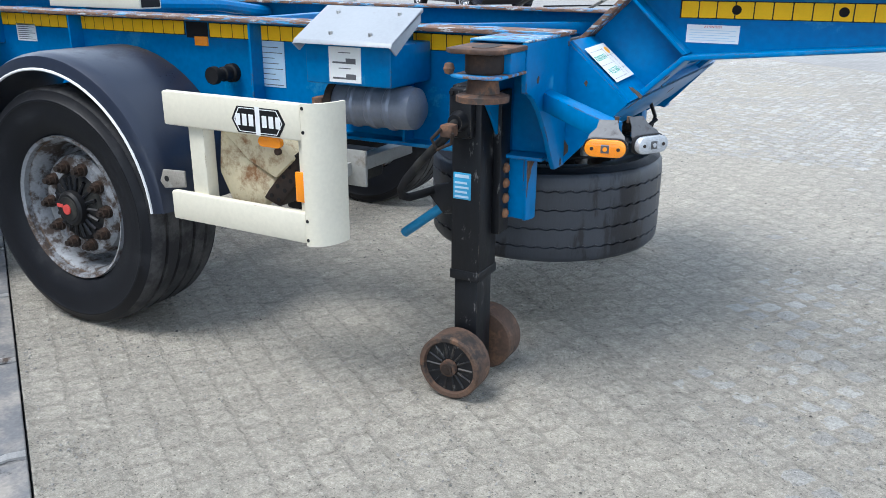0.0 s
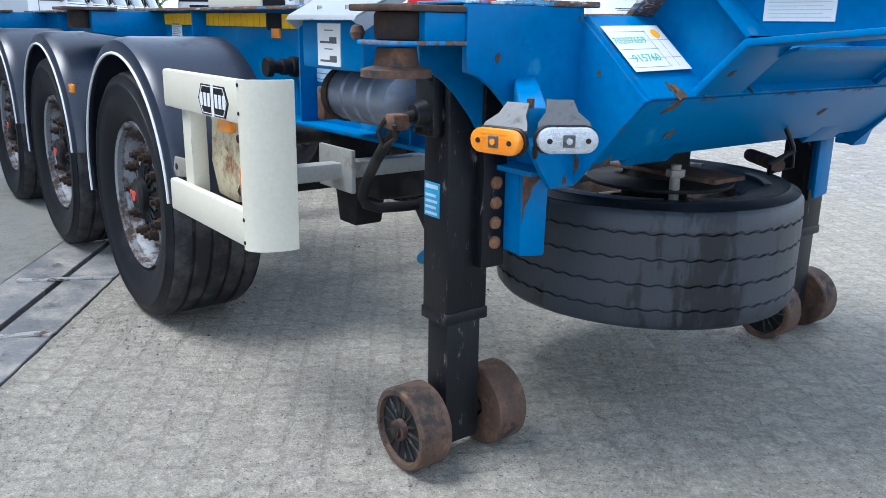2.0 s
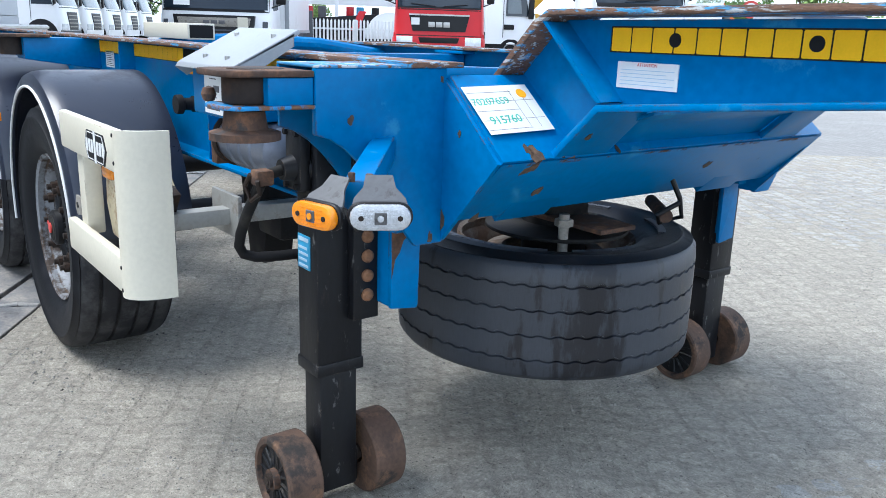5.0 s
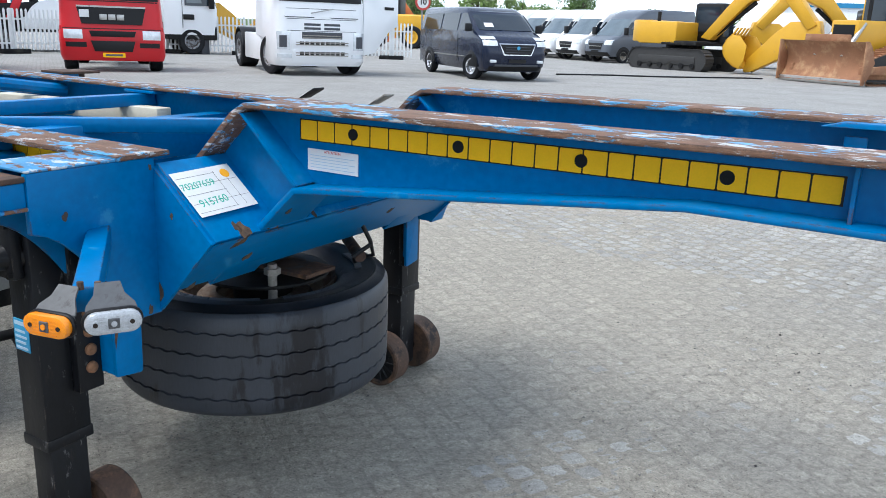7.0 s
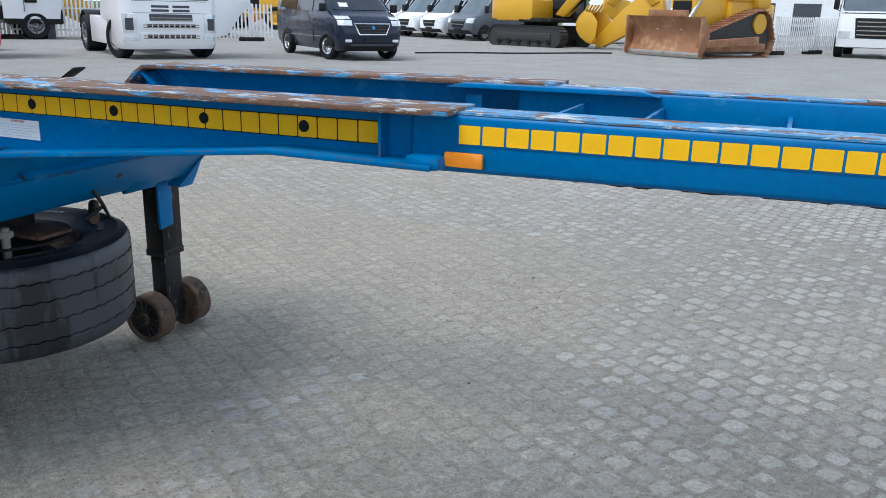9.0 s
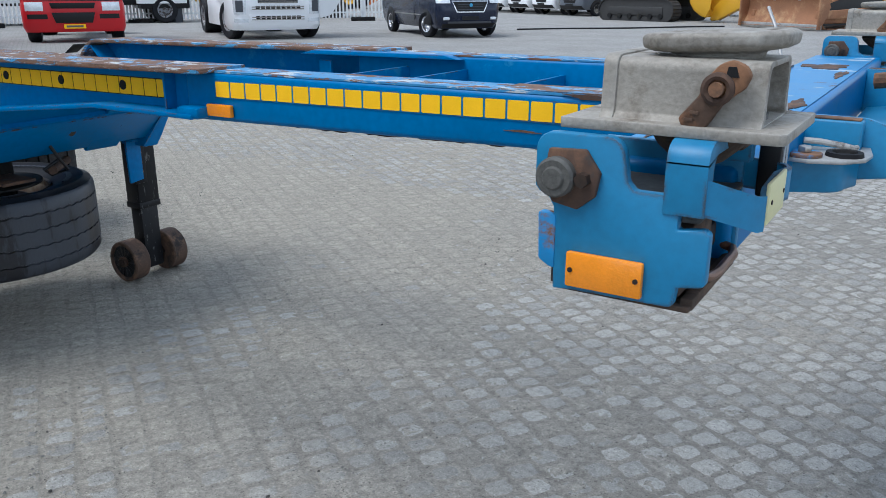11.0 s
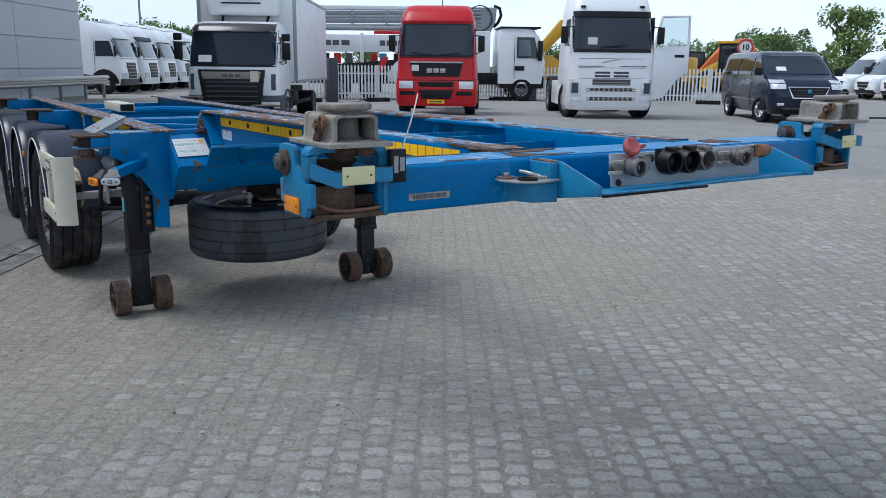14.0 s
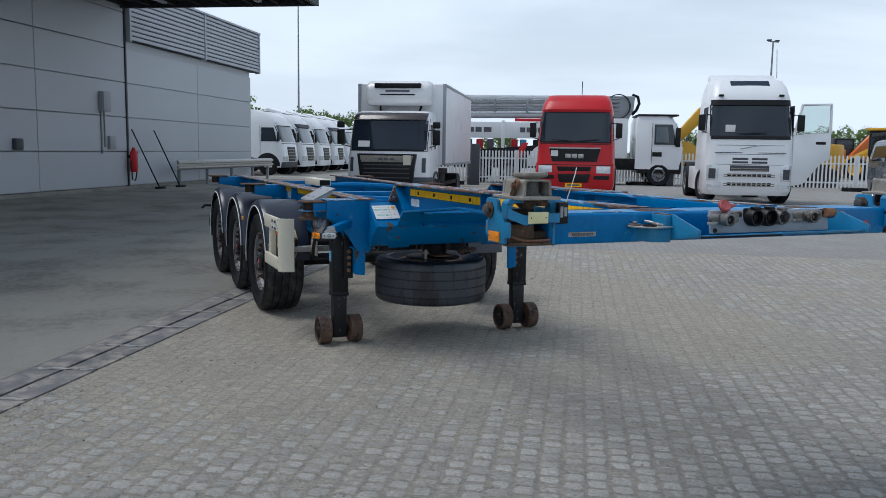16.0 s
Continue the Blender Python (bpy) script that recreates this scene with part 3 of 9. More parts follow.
def sheet(name, u0, u1, v0, v1, step, z, amp, material, label, freq=1.0, relief=0.0):
    """A gently uneven sheet laid along the drain."""
    nu, nv = int(round((u1 - u0) / step)) + 1, int(round((v1 - v0) / step)) + 1
    vs, fs = [], []
    for i in range(nu):
        for j in range(nv):
            u, v = u0 + i * step, v0 + j * step
            p = uv(u, v)
            q = Vector((p[0] * freq, p[1] * freq, 0.3))
            h = noise.noise(q * 1.3) * 0.45 + noise.noise(q * 6.0) * 0.3
            if relief:
                h += noise.noise(q * 17.0) * 0.55
            vs.append((p[0], p[1], z + amp * h + (relief * block_relief(u, v) if relief else 0.0)))
    for i in range(nu - 1):
        for j in range(nv - 1):
            a = i * nv + j
            fs.append((a, a + nv, a + nv + 1, a + 1))
    me = bpy.data.meshes.new(name)
    me.from_pydata(vs, [], fs)
    me.materials.append(material)
    for p in me.polygons:
        p.use_smooth = True
    return tagged(new(name, me), label, "ground", kind="structure")


sheet("ground_sand", -11.0, 7.0, N_DRAIN + 0.24, 9.41, 0.036, -0.006, 0.006, SAND, "grey-beige sand and grit filling the joints of the paving", 1.0, 0.004)
sheet("ground_far", -60, 60, 9.35, 70, 0.9, -0.009, 0.006, FARGROUND, "worn grey paving of the yard, far part", 0.2)
sheet("ground_front", -60, -10.95, N_DRAIN + 0.24, 9.4, 0.45, -0.009, 0.006, FARGROUND, "worn grey paving of the yard, beside the trailer", 0.2)
sheet("ground_rear", 6.95, 60, N_DRAIN + 0.24, 9.4, 0.45, -0.009, 0.006, FARGROUND, "worn grey paving of the yard, behind the trailer", 0.2)

# concrete slabs on the other side of the drain
apron = thing("concrete_apron", Matrix(), "large grey concrete slabs with joints beside the drain", "pavement", kind="structure")
for i in range(-3, 11):
    for j in range(4):
        bm = B()
        u0, v1 = i * 4.6 - 2.3, N_DRAIN - 0.252 - j * 3.6
        prism(bm, [uv(u0 + 0.006, v1)[:2], uv(u0 + 4.594, v1)[:2], uv(u0 + 4.594, v1 - 3.588)[:2], uv(u0 + 0.006, v1 - 3.588)[:2]], "z", -0.025, 0.004)
        bev(bm, 0.006, 1)
        part("slab", bm, SLAB, apron)

drain = thing("drain_channel", Matrix(), "long slot drain between two rows of steel-grey cover plates", "drain", kind="structure")
for side in (-1, 1):
    for i in range(-11, 30):
        u0 = i * 0.74 + 0.455
        a, b = (N_DRAIN - 0.248, N_DRAIN - 0.016) if side < 0 else (N_DRAIN + 0.016, N_DRAIN + 0.232)
        bm = prism(B(), [uv(u0, a)[:2], uv(u0 + 0.735, a)[:2], uv(u0 + 0.735, b)[:2], uv(u0, b)[:2]], "z", -0.03, 0.003 + 0.002 * random.random())
        bev(bm, 0.003, 1)
        part("cover_plate", bm, CHANNEL, drain)
bm = prism(B(), [uv(-7.68, N_DRAIN - 0.235)[:2], uv(21.9, N_DRAIN - 0.235)[:2], uv(21.9, N_DRAIN + 0.235)[:2], uv(-7.68, N_DRAIN + 0.235)[:2]], "z", -0.035, -0.026)
# floor coloured near-black for the shade down in the slot
part("channel_floor", bm, HOLE, drain)
for i in range(-5, 11):
    u0 = i * 0.74 + 0.455
    bm = B()
    k = 8
    top = [uv(u0 - 0.055 + 0.058 * j / k + 0.006 * math.sin(j * 1.3 + i), N_DRAIN - 0.19 + 0.42 * j / k, 0.012 + 0.004 * math.sin(j * 2.1 + i)) for j in range(k + 1)]
    for j in range(k):
        p, q = Vector(top[j]), Vector(top[j + 1])
        w = U * 0.036
        vs = [bm.verts.new(c) for c in (p, q, q + w, p + w, p - Vector((0, 0, 0.008)), q - Vector((0, 0, 0.008)), q + w - Vector((0, 0, 0.008)), p + w - Vector((0, 0, 0.008)))]
        for f in ((0, 1, 2, 3), (7, 6, 5, 4), (0, 4, 5, 1), (2, 6, 7, 3), (1, 5, 6, 2), (0, 3, 7, 4)):
            bm.faces.new([vs[x] for x in f])
    part("joint_strap", bm, WORN_STEEL, drain, "bent flat steel strap over a plate joint")

# ---- the container trailer ----
trailer = thing("container_trailer", Matrix(), "blue steel container chassis trailer with worn rusty paint", "trailer")
WEB, GW = 0.735, 0.443


def T(name, bm, material, label="", parent=None, b=0.0):
    if b:
        bev(bm, b, 2)
    return part(name, bm, material, parent or trailer, label)


def G(name, label="", parent=None):
    ob = new(name)
    ob.parent = parent or trailer
    if label:
        ob["label"] = label
    return ob


def tape(parent, x0, x1, y, z0, z1, n, slope=0.0, holes=(), backing=None, gap=0.002):
    """A row of reflective squares on a web that faces -y."""
    w = (x1 - x0) / n
    d1 = slope * (x1 - x0)
    part("tape_backing", prism(B(), [(x0 - 0.003, z0 - 0.003), (x1 + 0.003, z0 + d1 - 0.003), (x1 + 0.003, z1 + d1 + 0.003), (x0 - 0.003, z1 + 0.003)], "y", y - 0.0012, y), backing or BLKPL, parent)
    for i in range(n):
        a, b = x0 + i * w + gap, x0 + (i + 1) * w - gap
        d0, d1 = slope * (a - x0), slope * (b - x0)
        c = 0.002
        bm = prism(B(), [(a + c, z0 + d0), (b - c, z0 + d1), (b, z0 + d1 + c), (b, z1 + d1 - c), (b - c, z1 + d1), (a + c, z1 + d0), (a, z1 + d0 - c), (a, z0 + d0 + c)], "y", y - 0.0022, y)
        ob = part("reflector", bm, YELLOW, parent)
    for x, z in holes:
        part("bolt_hole", cyl(B(), (x, y - 0.0045, z), (x, y, z), 0.015, 20), HOLE, parent, "round black hole in the web")


# rear ladder frame
for s in (-1, 1):
    y = s * WEB
    beam = T("main_beam", prism(B(), [(-5.75, 0.83), (0.2, 0.83), (0.2, 1.24), (-5.75, 1.24)], "y", y - 0.006, y + 0.006), BLUE, "blue I-beam of the rear frame")
    T("top_flange", box(B(), -5.8, 0.24, y - 0.085, y + 0.085, 1.236, 1.25), TOP_WORN, "rust-brown chipped top flange", beam, 0.003)
    T("bottom_flange", box(B(), -5.75, 0.2, y - 0.085, y + 0.085, 0.828, 0.842), BLUE, "", beam, 0.003)
    for x in (-0.35, -1.05, -2.1, -3.4, -4.7):
        T("stiffener", box(B(), x, x + 0.01, min(y, y + s * 0.075), max(y, y + s * 0.075), 0.842, 1.236), BLUE, "", beam)
    if s < 0:
        tape(beam, -3.9, -1.455, y - 0.006, 1.172, 1.226, 40)
        tape(beam, -1.315, -0.02, y - 0.006, 1.168, 1.222, 21)
        T("rim_hole", box(B(), -1.445, -1.325, y - 0.008, y - 0.005, 1.16, 1.225), HOLE, "black rectangular opening in the web", beam)
for x, w in ((-5.7, 0.12), (-4.4, 0.1), (-2.55, 0.14), (-1.0, 0.09)):
    T("crossmember", box(B(), x - w / 2, x + w / 2, -WEB + 0.01, WEB - 0.01, 0.98, 1.16), BLUE, "", None, 0.006)
# round and square ties between the beams
for x, z, r in ((-1.9, 1.13, 0.042),):
    T("cross_tube", cyl(B(), (x, -WEB + 0.01, z), (x, WEB - 0.01, z), r, 20), BLUE, "round blue tie tube")
T("diagonal_tie", bev(prism(B(), [(-1.67, -0.72), (-1.58, -0.72), (-0.17, 0.72), (-0.26, 0.72)], "z", 1.13, 1.19), 0.006), BLUE, "diagonal square blue tie tube")
T("square_tie", bev(box(B(), -1.555, -1.485, -0.72, 0.72, 1.155, 1.215), 0.006), BLUE, "straight square blue tie tube")
for sd in (-1, 1):
    T("tie_plate", bev(box(B(), -1.63, -1.41, min(sd * 0.64, sd * 0.73), max(sd * 0.64, sd * 0.73), 1.218, 1.232), 0.003), BLUE, "")
T("inner_tube", bev(prism(B(), [(-2.6, 0.44), (-2.6, 0.53), (-1.3, 0.66), (-1.3, 0.57)], "z", 1.08, 1.16), 0.006), CREAM, "cream tube inside the frame")
T("arched_tie", tube(B(), [(-2.32, -0.7, 1.18), (-2.30, -0.45, 1.235), (-2.28, -0.1, 1.25), (-2.25, 0.3, 1.235), (-2.22, 0.7, 1.18)], 0.035), BLUE, "arched blue cross beam")
T("box_tube", bev(prism(B(), [(-2.55, 1.252), (-1.92, 1.252), (-1.92, 1.325), (-2.55, 1.325)], "y", -0.55, -0.42), 0.004), CREAM, "loose-looking cream square tube on the frame")
T("tube_mouth", box(B(), -1.925, -1.916, -0.54, -0.43, 1.26, 1.317), HOLE, "")
# support for outriggers above the wheels
for x in (-2.75, -5.45):
    for s in (-1, 1):
        orr = T("outrigger", bev(prism(B(), [(s * 0.74, 1.08), (s * 1.10, 1.13), (s * 1.10, 1.235), (s * 0.74, 1.235)], "x", x - 0.09, x + 0.09), 0.006), BLUE, "blue outrigger with rusty end")
        T("lock_plate", bev(box(B(), x - 0.12, x + 0.12, min(s * 0.98, s * 1.23), max(s * 0.98, s * 1.23), 1.235, 1.25), 0.004), RUSTY, "rusty twistlock plate", orr)
        T("lock_body", cyl(B(), (x, s * 1.13, 1.15), (x, s * 1.13, 1.235), 0.06, 16), RUST_DARK, "", orr)

# crossmember over the landing legs with its sloped torsion box
xm = G("leg_crossmember", "broad blue crossmember above the landing legs")
for s in (-1, 1):
    face = [(s * 0.70, 0.80), (s * 0.70, 1.236), (s * 1.06, 1.236), (s * 1.06, 1.09)] + [(s * (1.06 - 0.235 * i / 6), 1.09 - 0.235 * (i / 6) ** 1.7) for i in range(1, 7)] + [(s * 0.785, 0.80)]
    T("front_sheet", bev(prism(B(), face, "x", 0.218, 0.236), 0.003), BLUE, "curved blue front sheet of the outrigger", xm)
    T("rear_sheet", bev(prism(B(), face, "x", 0.045, 0.057), 0.003), BLUE, "", xm)
    T("top_sheet", bev(box(B(), 0.045, 0.236, min(s * 0.66, s * 1.06), max(s * 0.66, s * 1.06), 1.236, 1.243), 0.003), RAIL_WORN, "chipped top sheet", xm)
    arm = T("lock_arm", bev(box(B(), 0.09, 0.232, min(s * 1.06, s * 1.17), max(s * 1.06, s * 1.17), 1.155, 1.217), 0.006), BLUE, "", xm)
    T("lock_under_plate", bev(prism(B(), [(0.075, s * 0.99), (0.235, s * 0.99), (0.235, s * 1.24), (0.20, s * 1.262), (0.11, s * 1.262), (0.075, s * 1.24)], "z", 1.148, 1.157), 0.003), BLUE_WORN, "", xm)
    T("lock_knob", revolve(B(), [(0.0, -0.018), (0.012, -0.014), (0.017, 0.0), (0.012, 0.014), (0.0, 0.018)], (0.068, s * 1.235, 1.172), (0, 0, 1), 16, False), RUSTY, "", xm)
    T("lock_plate", bev(prism(B(), [(0.05, s * 1.062), (0.238, s * 1.062), (0.238, s * 1.24), (0.21, s * 1.27), (0.09, s * 1.27), (0.06, s * 1.24)], "z", 1.217, 1.231), 0.004), RUSTY, "rusty lock plate with a slot", xm)
    T("lock_slot", prism(B(), arc(0.152, s * 1.195, 0.03, 0, 180, 10) + arc(0.152, s * 1.125, 0.03, 180, 360, 10) if s > 0 else arc(0.152, s * 1.125, 0.03, 0, 180, 10) + arc(0.152, s * 1.195, 0.03, 180, 360, 10), "z", 1.2305, 1.2325), RUST_DARK, "", xm)
    T("lock_head", bev(cyl(B(), (0.155, s * 1.18, 1.157), (0.155, s * 1.18, 1.217), 0.057, 24), 0.008), RUST_DARK, "", xm)
    T("lock_cone", revolve(B(), [(0.0, 0.05), (0.044, 0.05), (0.05, 0.012), (0.078, 0.004), (0.078, -0.012), (0.0, -0.012)], (0.155, s * 1.19, 1.092), (0, 0, 1), 24, False), RUSTY, "rusty twistlock cone", xm)
    cheek = [(0.17, 1.22), (0.235, 1.21), (0.445, 1.03), (0.235, 0.805), (0.17, 0.805)]
    T("cheek_sheet", prism(B(), cheek, "y", s * 0.70 - 0.006, s * 0.70 + 0.006), BLUE, "blue end cheek of the torsion box", xm)
T("upper_slope", bev(prism(B(), [(0.22, 1.206), (0.24, 1.22), (0.452, 1.036), (0.436, 1.02)], "y", -0.695, 0.695), 0.002), BLUE, "sloped blue sheet", xm)
T("lower_slope", bev(prism(B(), [(0.436, 1.02), (0.452, 1.03), (0.262, 0.858), (0.246, 0.868)], "y", -0.695, 0.695), 0.002), BLUE, "", xm)
T("bottom_sheet", box(B(), -0.13, 0.25, -0.695, 0.695, 0.858, 0.868), BLUE, "", xm)
T("top_tray", box(B(), -0.12, 0.2, -0.65, 0.65, 1.00, 1.01), DARK, "", xm)
T("tray_valve", bev(box(B(), 0.02, 0.13, -0.52, -0.40, 1.01, 1.13), 0.008), GREY_RAIL, "grey valve block among the hoses", xm)
for k, (y0, y1, z0) in enumerate(((-0.62, 0.45, 1.15), (-0.55, 0.52, 1.12), (-0.60, 0.30, 1.08), (-0.30, 0.60, 1.17))):
    T("air_hose", tube(B(), [(-0.08 + 0.05 * k, y0, z0 - 0.04), (-0.04 + 0.05 * k, y0 + (y1 - y0) * 0.3, z0), (0.03 + 0.03 * k, y0 + (y1 - y0) * 0.7, z0 + 0.02), (0.0 + 0.04 * k, y1, z0 - 0.05)], 0.011, 8), BLKPL, "", xm)

# gooseneck beams
NECK = [(0.20, 1.19), (0.375, 1.358), (2.02, 1.374), (2.02, 1.262), (1.60, 1.268), (1.14, 1.224), (0.57, 1.166), (0.26, 0.86)]
for s in (-1, 1):
    y = s * GW
    lo, hi = sorted((s * 0.53, s * 0.345))
    gn = T("gooseneck_beam", prism(B(), NECK, "y", y - 0.006, y + 0.006), BLUE, "blue raised gooseneck I-beam")
    top = [(0.205, 1.19), (0.365, 1.345), (0.40, 1.366), (2.08, 1.384), (2.08, 1.398), (0.395, 1.381), (0.345, 1.352), (0.195, 1.205)]
    T("top_flange", prism(B(), top, "y", lo, hi), TOP_WORN, "rusty chipped top flange", gn, 0.003)
    bot = [(0.24, 0.835), (0.575, 1.155), (1.14, 1.211), (1.60, 1.257), (2.04, 1.256), (2.04, 1.270), (1.60, 1.271), (1.14, 1.225), (0.565, 1.171), (0.225, 0.85)]
    T("bottom_flange", prism(B(), bot, "y", lo, hi), BLUE, "", gn, 0.003)
    o0, o1 = sorted((y, s * 0.525))
    T("neck_rib", prism(B(), [(0.375, 1.352), (0.388, 1.352), (0.578, 1.178), (0.565, 1.174)], "y", o0, o1), BLUE, "", gn)
    i0, i1 = sorted((y, s * 0.35))
    T("inner_rib", prism(B(), [(0.375, 1.352), (0.388, 1.352), (0.578, 1.178), (0.565, 1.174)], "y", i0, i1), BLUE, "", gn)
    T("end_rib", box(B(), 1.885, 1.893, min(y, y + s * 0.045), max(y, y + s * 0.045), 1.27, 1.376), BLUE, "", gn)
    for x in (0.85, 1.3, 1.75):
        T("web_bolt", cyl(B(), (x, i0 if s < 0 else i1, 1.32), (x, y, 1.32), 0.009, 10), STEEL if x != 1.3 else HOLE, "", gn)
    # front box length
    fb0, fb1 = sorted((s * 0.47, s * 0.345))
    fr = T("front_rail", bev(prism(B(), [(1.96, 1.246), (3.46, 1.274), (3.46, 1.394), (1.96, 1.386)], "y", fb0, fb1), 0.014, 3), BLUE, "blue box-section front rail")
    T("rail_cap", prism(B(), [(2.0, 1.384), (3.45, 1.392), (3.45, 1.397), (2.0, 1.389)], "y", fb0 + 0.004, fb1 - 0.004), RAIL_WORN, "chipped paint and bare metal on the top", fr)
    T("lower_lip", bev(box(B(), 1.97, 2.06, min(s * 0.465, s * 0.525), max(s * 0.465, s * 0.525), 1.256, 1.29), 0.012), BLUE, "", fr)
    if s < 0:
        tape(gn, 0.530, 1.868, y - 0.006, 1.290, 1.342, 23, 0.006, [(0.709, 1.318), (1.026, 1.320), (1.341, 1.322), (1.655, 1.324)])
        tape(fr, 2.085, 3.24, -0.4712, 1.318, 1.361, 20, 0.014, (), BLUE, 0.0028)
        T("side_reflector", bev(box(B(), 2.056, 2.151, -0.486, -0.471, 1.264, 1.299), 0.004), AMBER, "orange side reflector", fr)
# crusted seam under the front rails
for s in (-1, 1):
    rr = random.Random(31 + s)
    seam = [(2.3 + 0.02 * i, 1.246 + 0.0187 * (0.34 + 0.02 * i) - rr.uniform(0.0, 0.006)) for i in range(57)]
    T("seam_crust", prism(B(), seam + [(3.42, 1.276), (2.3, 1.255)], "y", s * 0.40 - 0.045, s * 0.40 + 0.045), RUST_DARK, "dark crust under the rail")
# worn ends of the front rails
for s in (-1, 1):
    T("rusty_rail_end", prism(B(), [(2.98, 1.3925), (3.45, 1.3955), (3.45, 1.4), (2.98, 1.397)], "y", min(s * 0.352, s * 0.462), max(s * 0.352, s * 0.462)), TOP_WORN, "rusty flaking end of the rail top")
# braces between the front rails
for x in (2.18, 2.42, 2.78, 3.12):
    T("rail_brace", box(B(), x, x + 0.012, -0.35, 0.35, 1.25, 1.345), BLUE, "")
T("brace_strip", box(B(), 2.12, 3.4, -0.02, 0.02, 1.25, 1.262), BLUE, "")
T("rail_tab", bev(prism(B(), [(1.72, 1.372), (2.42, 1.378), (2.36, 1.392), (1.78, 1.388)], "y", 0.30, 0.35), 0.003), BLUE, "")
T("eye_tab", bev(box(B(), 1.78, 1.84, 0.335, 0.347, 1.29, 1.35), 0.01), BLUE, "")
# sloped closing sheet between the necks with a hanging fork
T("neck_closing_sheet", bev(prism(B(), [(0.20, 0.87), (0.48, 1.12), (0.60, 1.155), (0.60, 1.145), (0.49, 1.108), (0.215, 0.86)], "y", -0.36, 0.36), 0.003), BLUE, "sloped blue sheet closing the neck")

# front beam with its shelf, sockets and brackets
fbm = T("front_beam", bev(box(B(), 3.62, 3.83, -1.03, 1.03, 1.292, 1.425), 0.012, 3), BLUE, "heavy blue front cross beam")
T("beam_cap", box(B(), 3.635, 3.815, -0.95, 0.95, 1.4245, 1.428), STREAK, "scraped top of the beam", fbm)
rp = random.Random(8)


def ragged(cx, cy, rx, ry, n=40):
    """A ragged outline round a middle, for bare patches."""
    ph = [rp.uniform(0, 6.28) for _ in range(4)]
    return [(cx + rx * q * math.cos(t), cy + ry * q * math.sin(t)) for t, q in [(2 * math.pi * i / n, 0.78 + 0.16 * math.sin(3 * 2 * math.pi * i / n + ph[0]) + 0.10 * math.sin(7 * 2 * math.pi * i / n + ph[1]) + rp.uniform(-0.09, 0.09)) for i in range(n)]]


for cx, cy, rx, ry in ((3.55, -0.40, 0.11, 0.13), (3.66, -0.38, 0.055, 0.16), (3.76, -0.47, 0.06, 0.07), (3.79, -0.36, 0.022, 0.09), (3.72, 0.53, 0.075, 0.10), (3.79, 0.30, 0.016, 0.12), (3.80, -0.72, 0.012, 0.09), (3.655, -0.75, 0.014, 0.15)):
    T("rust_patch", prism(B(), ragged(cx, cy, rx, ry), "z", 1.4282, 1.4296), RUSTY, "bare rusty patch", fbm)
T("number_plate_strip", box(B(), 3.83, 3.832, -0.93, -0.79, 1.325, 1.345), GREY_RAIL, "small pale plate with unreadable stamped characters", fbm)
for i in range(16):
    T("stamped_bar", box(B(), 3.832, 3.8328, -0.923 + 0.0080 * i, -0.918 + 0.0080 * i + 0.0012 * (i % 3), 1.3285 if i not in (0, 15) else 1.334, 1.3415 if i not in (0, 15) else 1.336), INK, "", fbm)
for y, d in ((-0.448, 1), (0.58, -1)):
    T("shelf_gusset", bev(prism(B(), [(3.83, 1.294), (4.108, 1.338), (4.108, 1.367), (3.93, 1.423), (3.83, 1.424)], "y", y - 0.006, y + 0.006), 0.002), LIGHTBLUE, "tapered light blue gusset", fbm)
    T("corner_post", bev(box(B(), 3.82, 3.927, min(y - 0.006 * d, y - 0.042 * d), max(y - 0.006 * d, y - 0.042 * d), 1.355, 1.421), 0.005, 3), LIGHTBLUE, "", fbm)
    T("post_rim", bev(box(B(), 3.832, 3.922, min(y - 0.010 * d, y - 0.038 * d), max(y - 0.010 * d, y - 0.038 * d), 1.4205, 1.4245), 0.002), RUSTY, "rusty open top of the post", fbm)
T("eye_skirt", bev(prism(B(), [(3.825, -0.575)] + arc(3.862, -0.500, 0.050, -80, 0, 6) + [(3.928, -0.455), (3.825, -0.455)], "z", 1.297, 1.364), 0.004), LIGHTBLUE, "rounded blue skirt under the eye plate", fbm)
T("front_shelf", bev(prism(B(), [(3.84, 1.300), (4.106, 1.336), (4.106, 1.346), (3.84, 1.310)], "y", -0.44, 0.02), 0.003), LIGHTBLUE, "scratched light blue shelf lip", fbm)
T("front_shelf", bev(prism(B(), [(3.84, 1.304), (4.085, 1.337), (4.085, 1.347), (3.84, 1.314)], "y", 0.02, 0.58), 0.003), LIGHTBLUE, "", fbm)
T("socket_plate", bev(prism(B(), [(3.962, 1.441), (3.974, 1.441), (3.990, 1.338), (3.978, 1.338)], "y", -0.285, 0.44), 0.003), GREYW, "pale grey plate for the connectors", fbm)
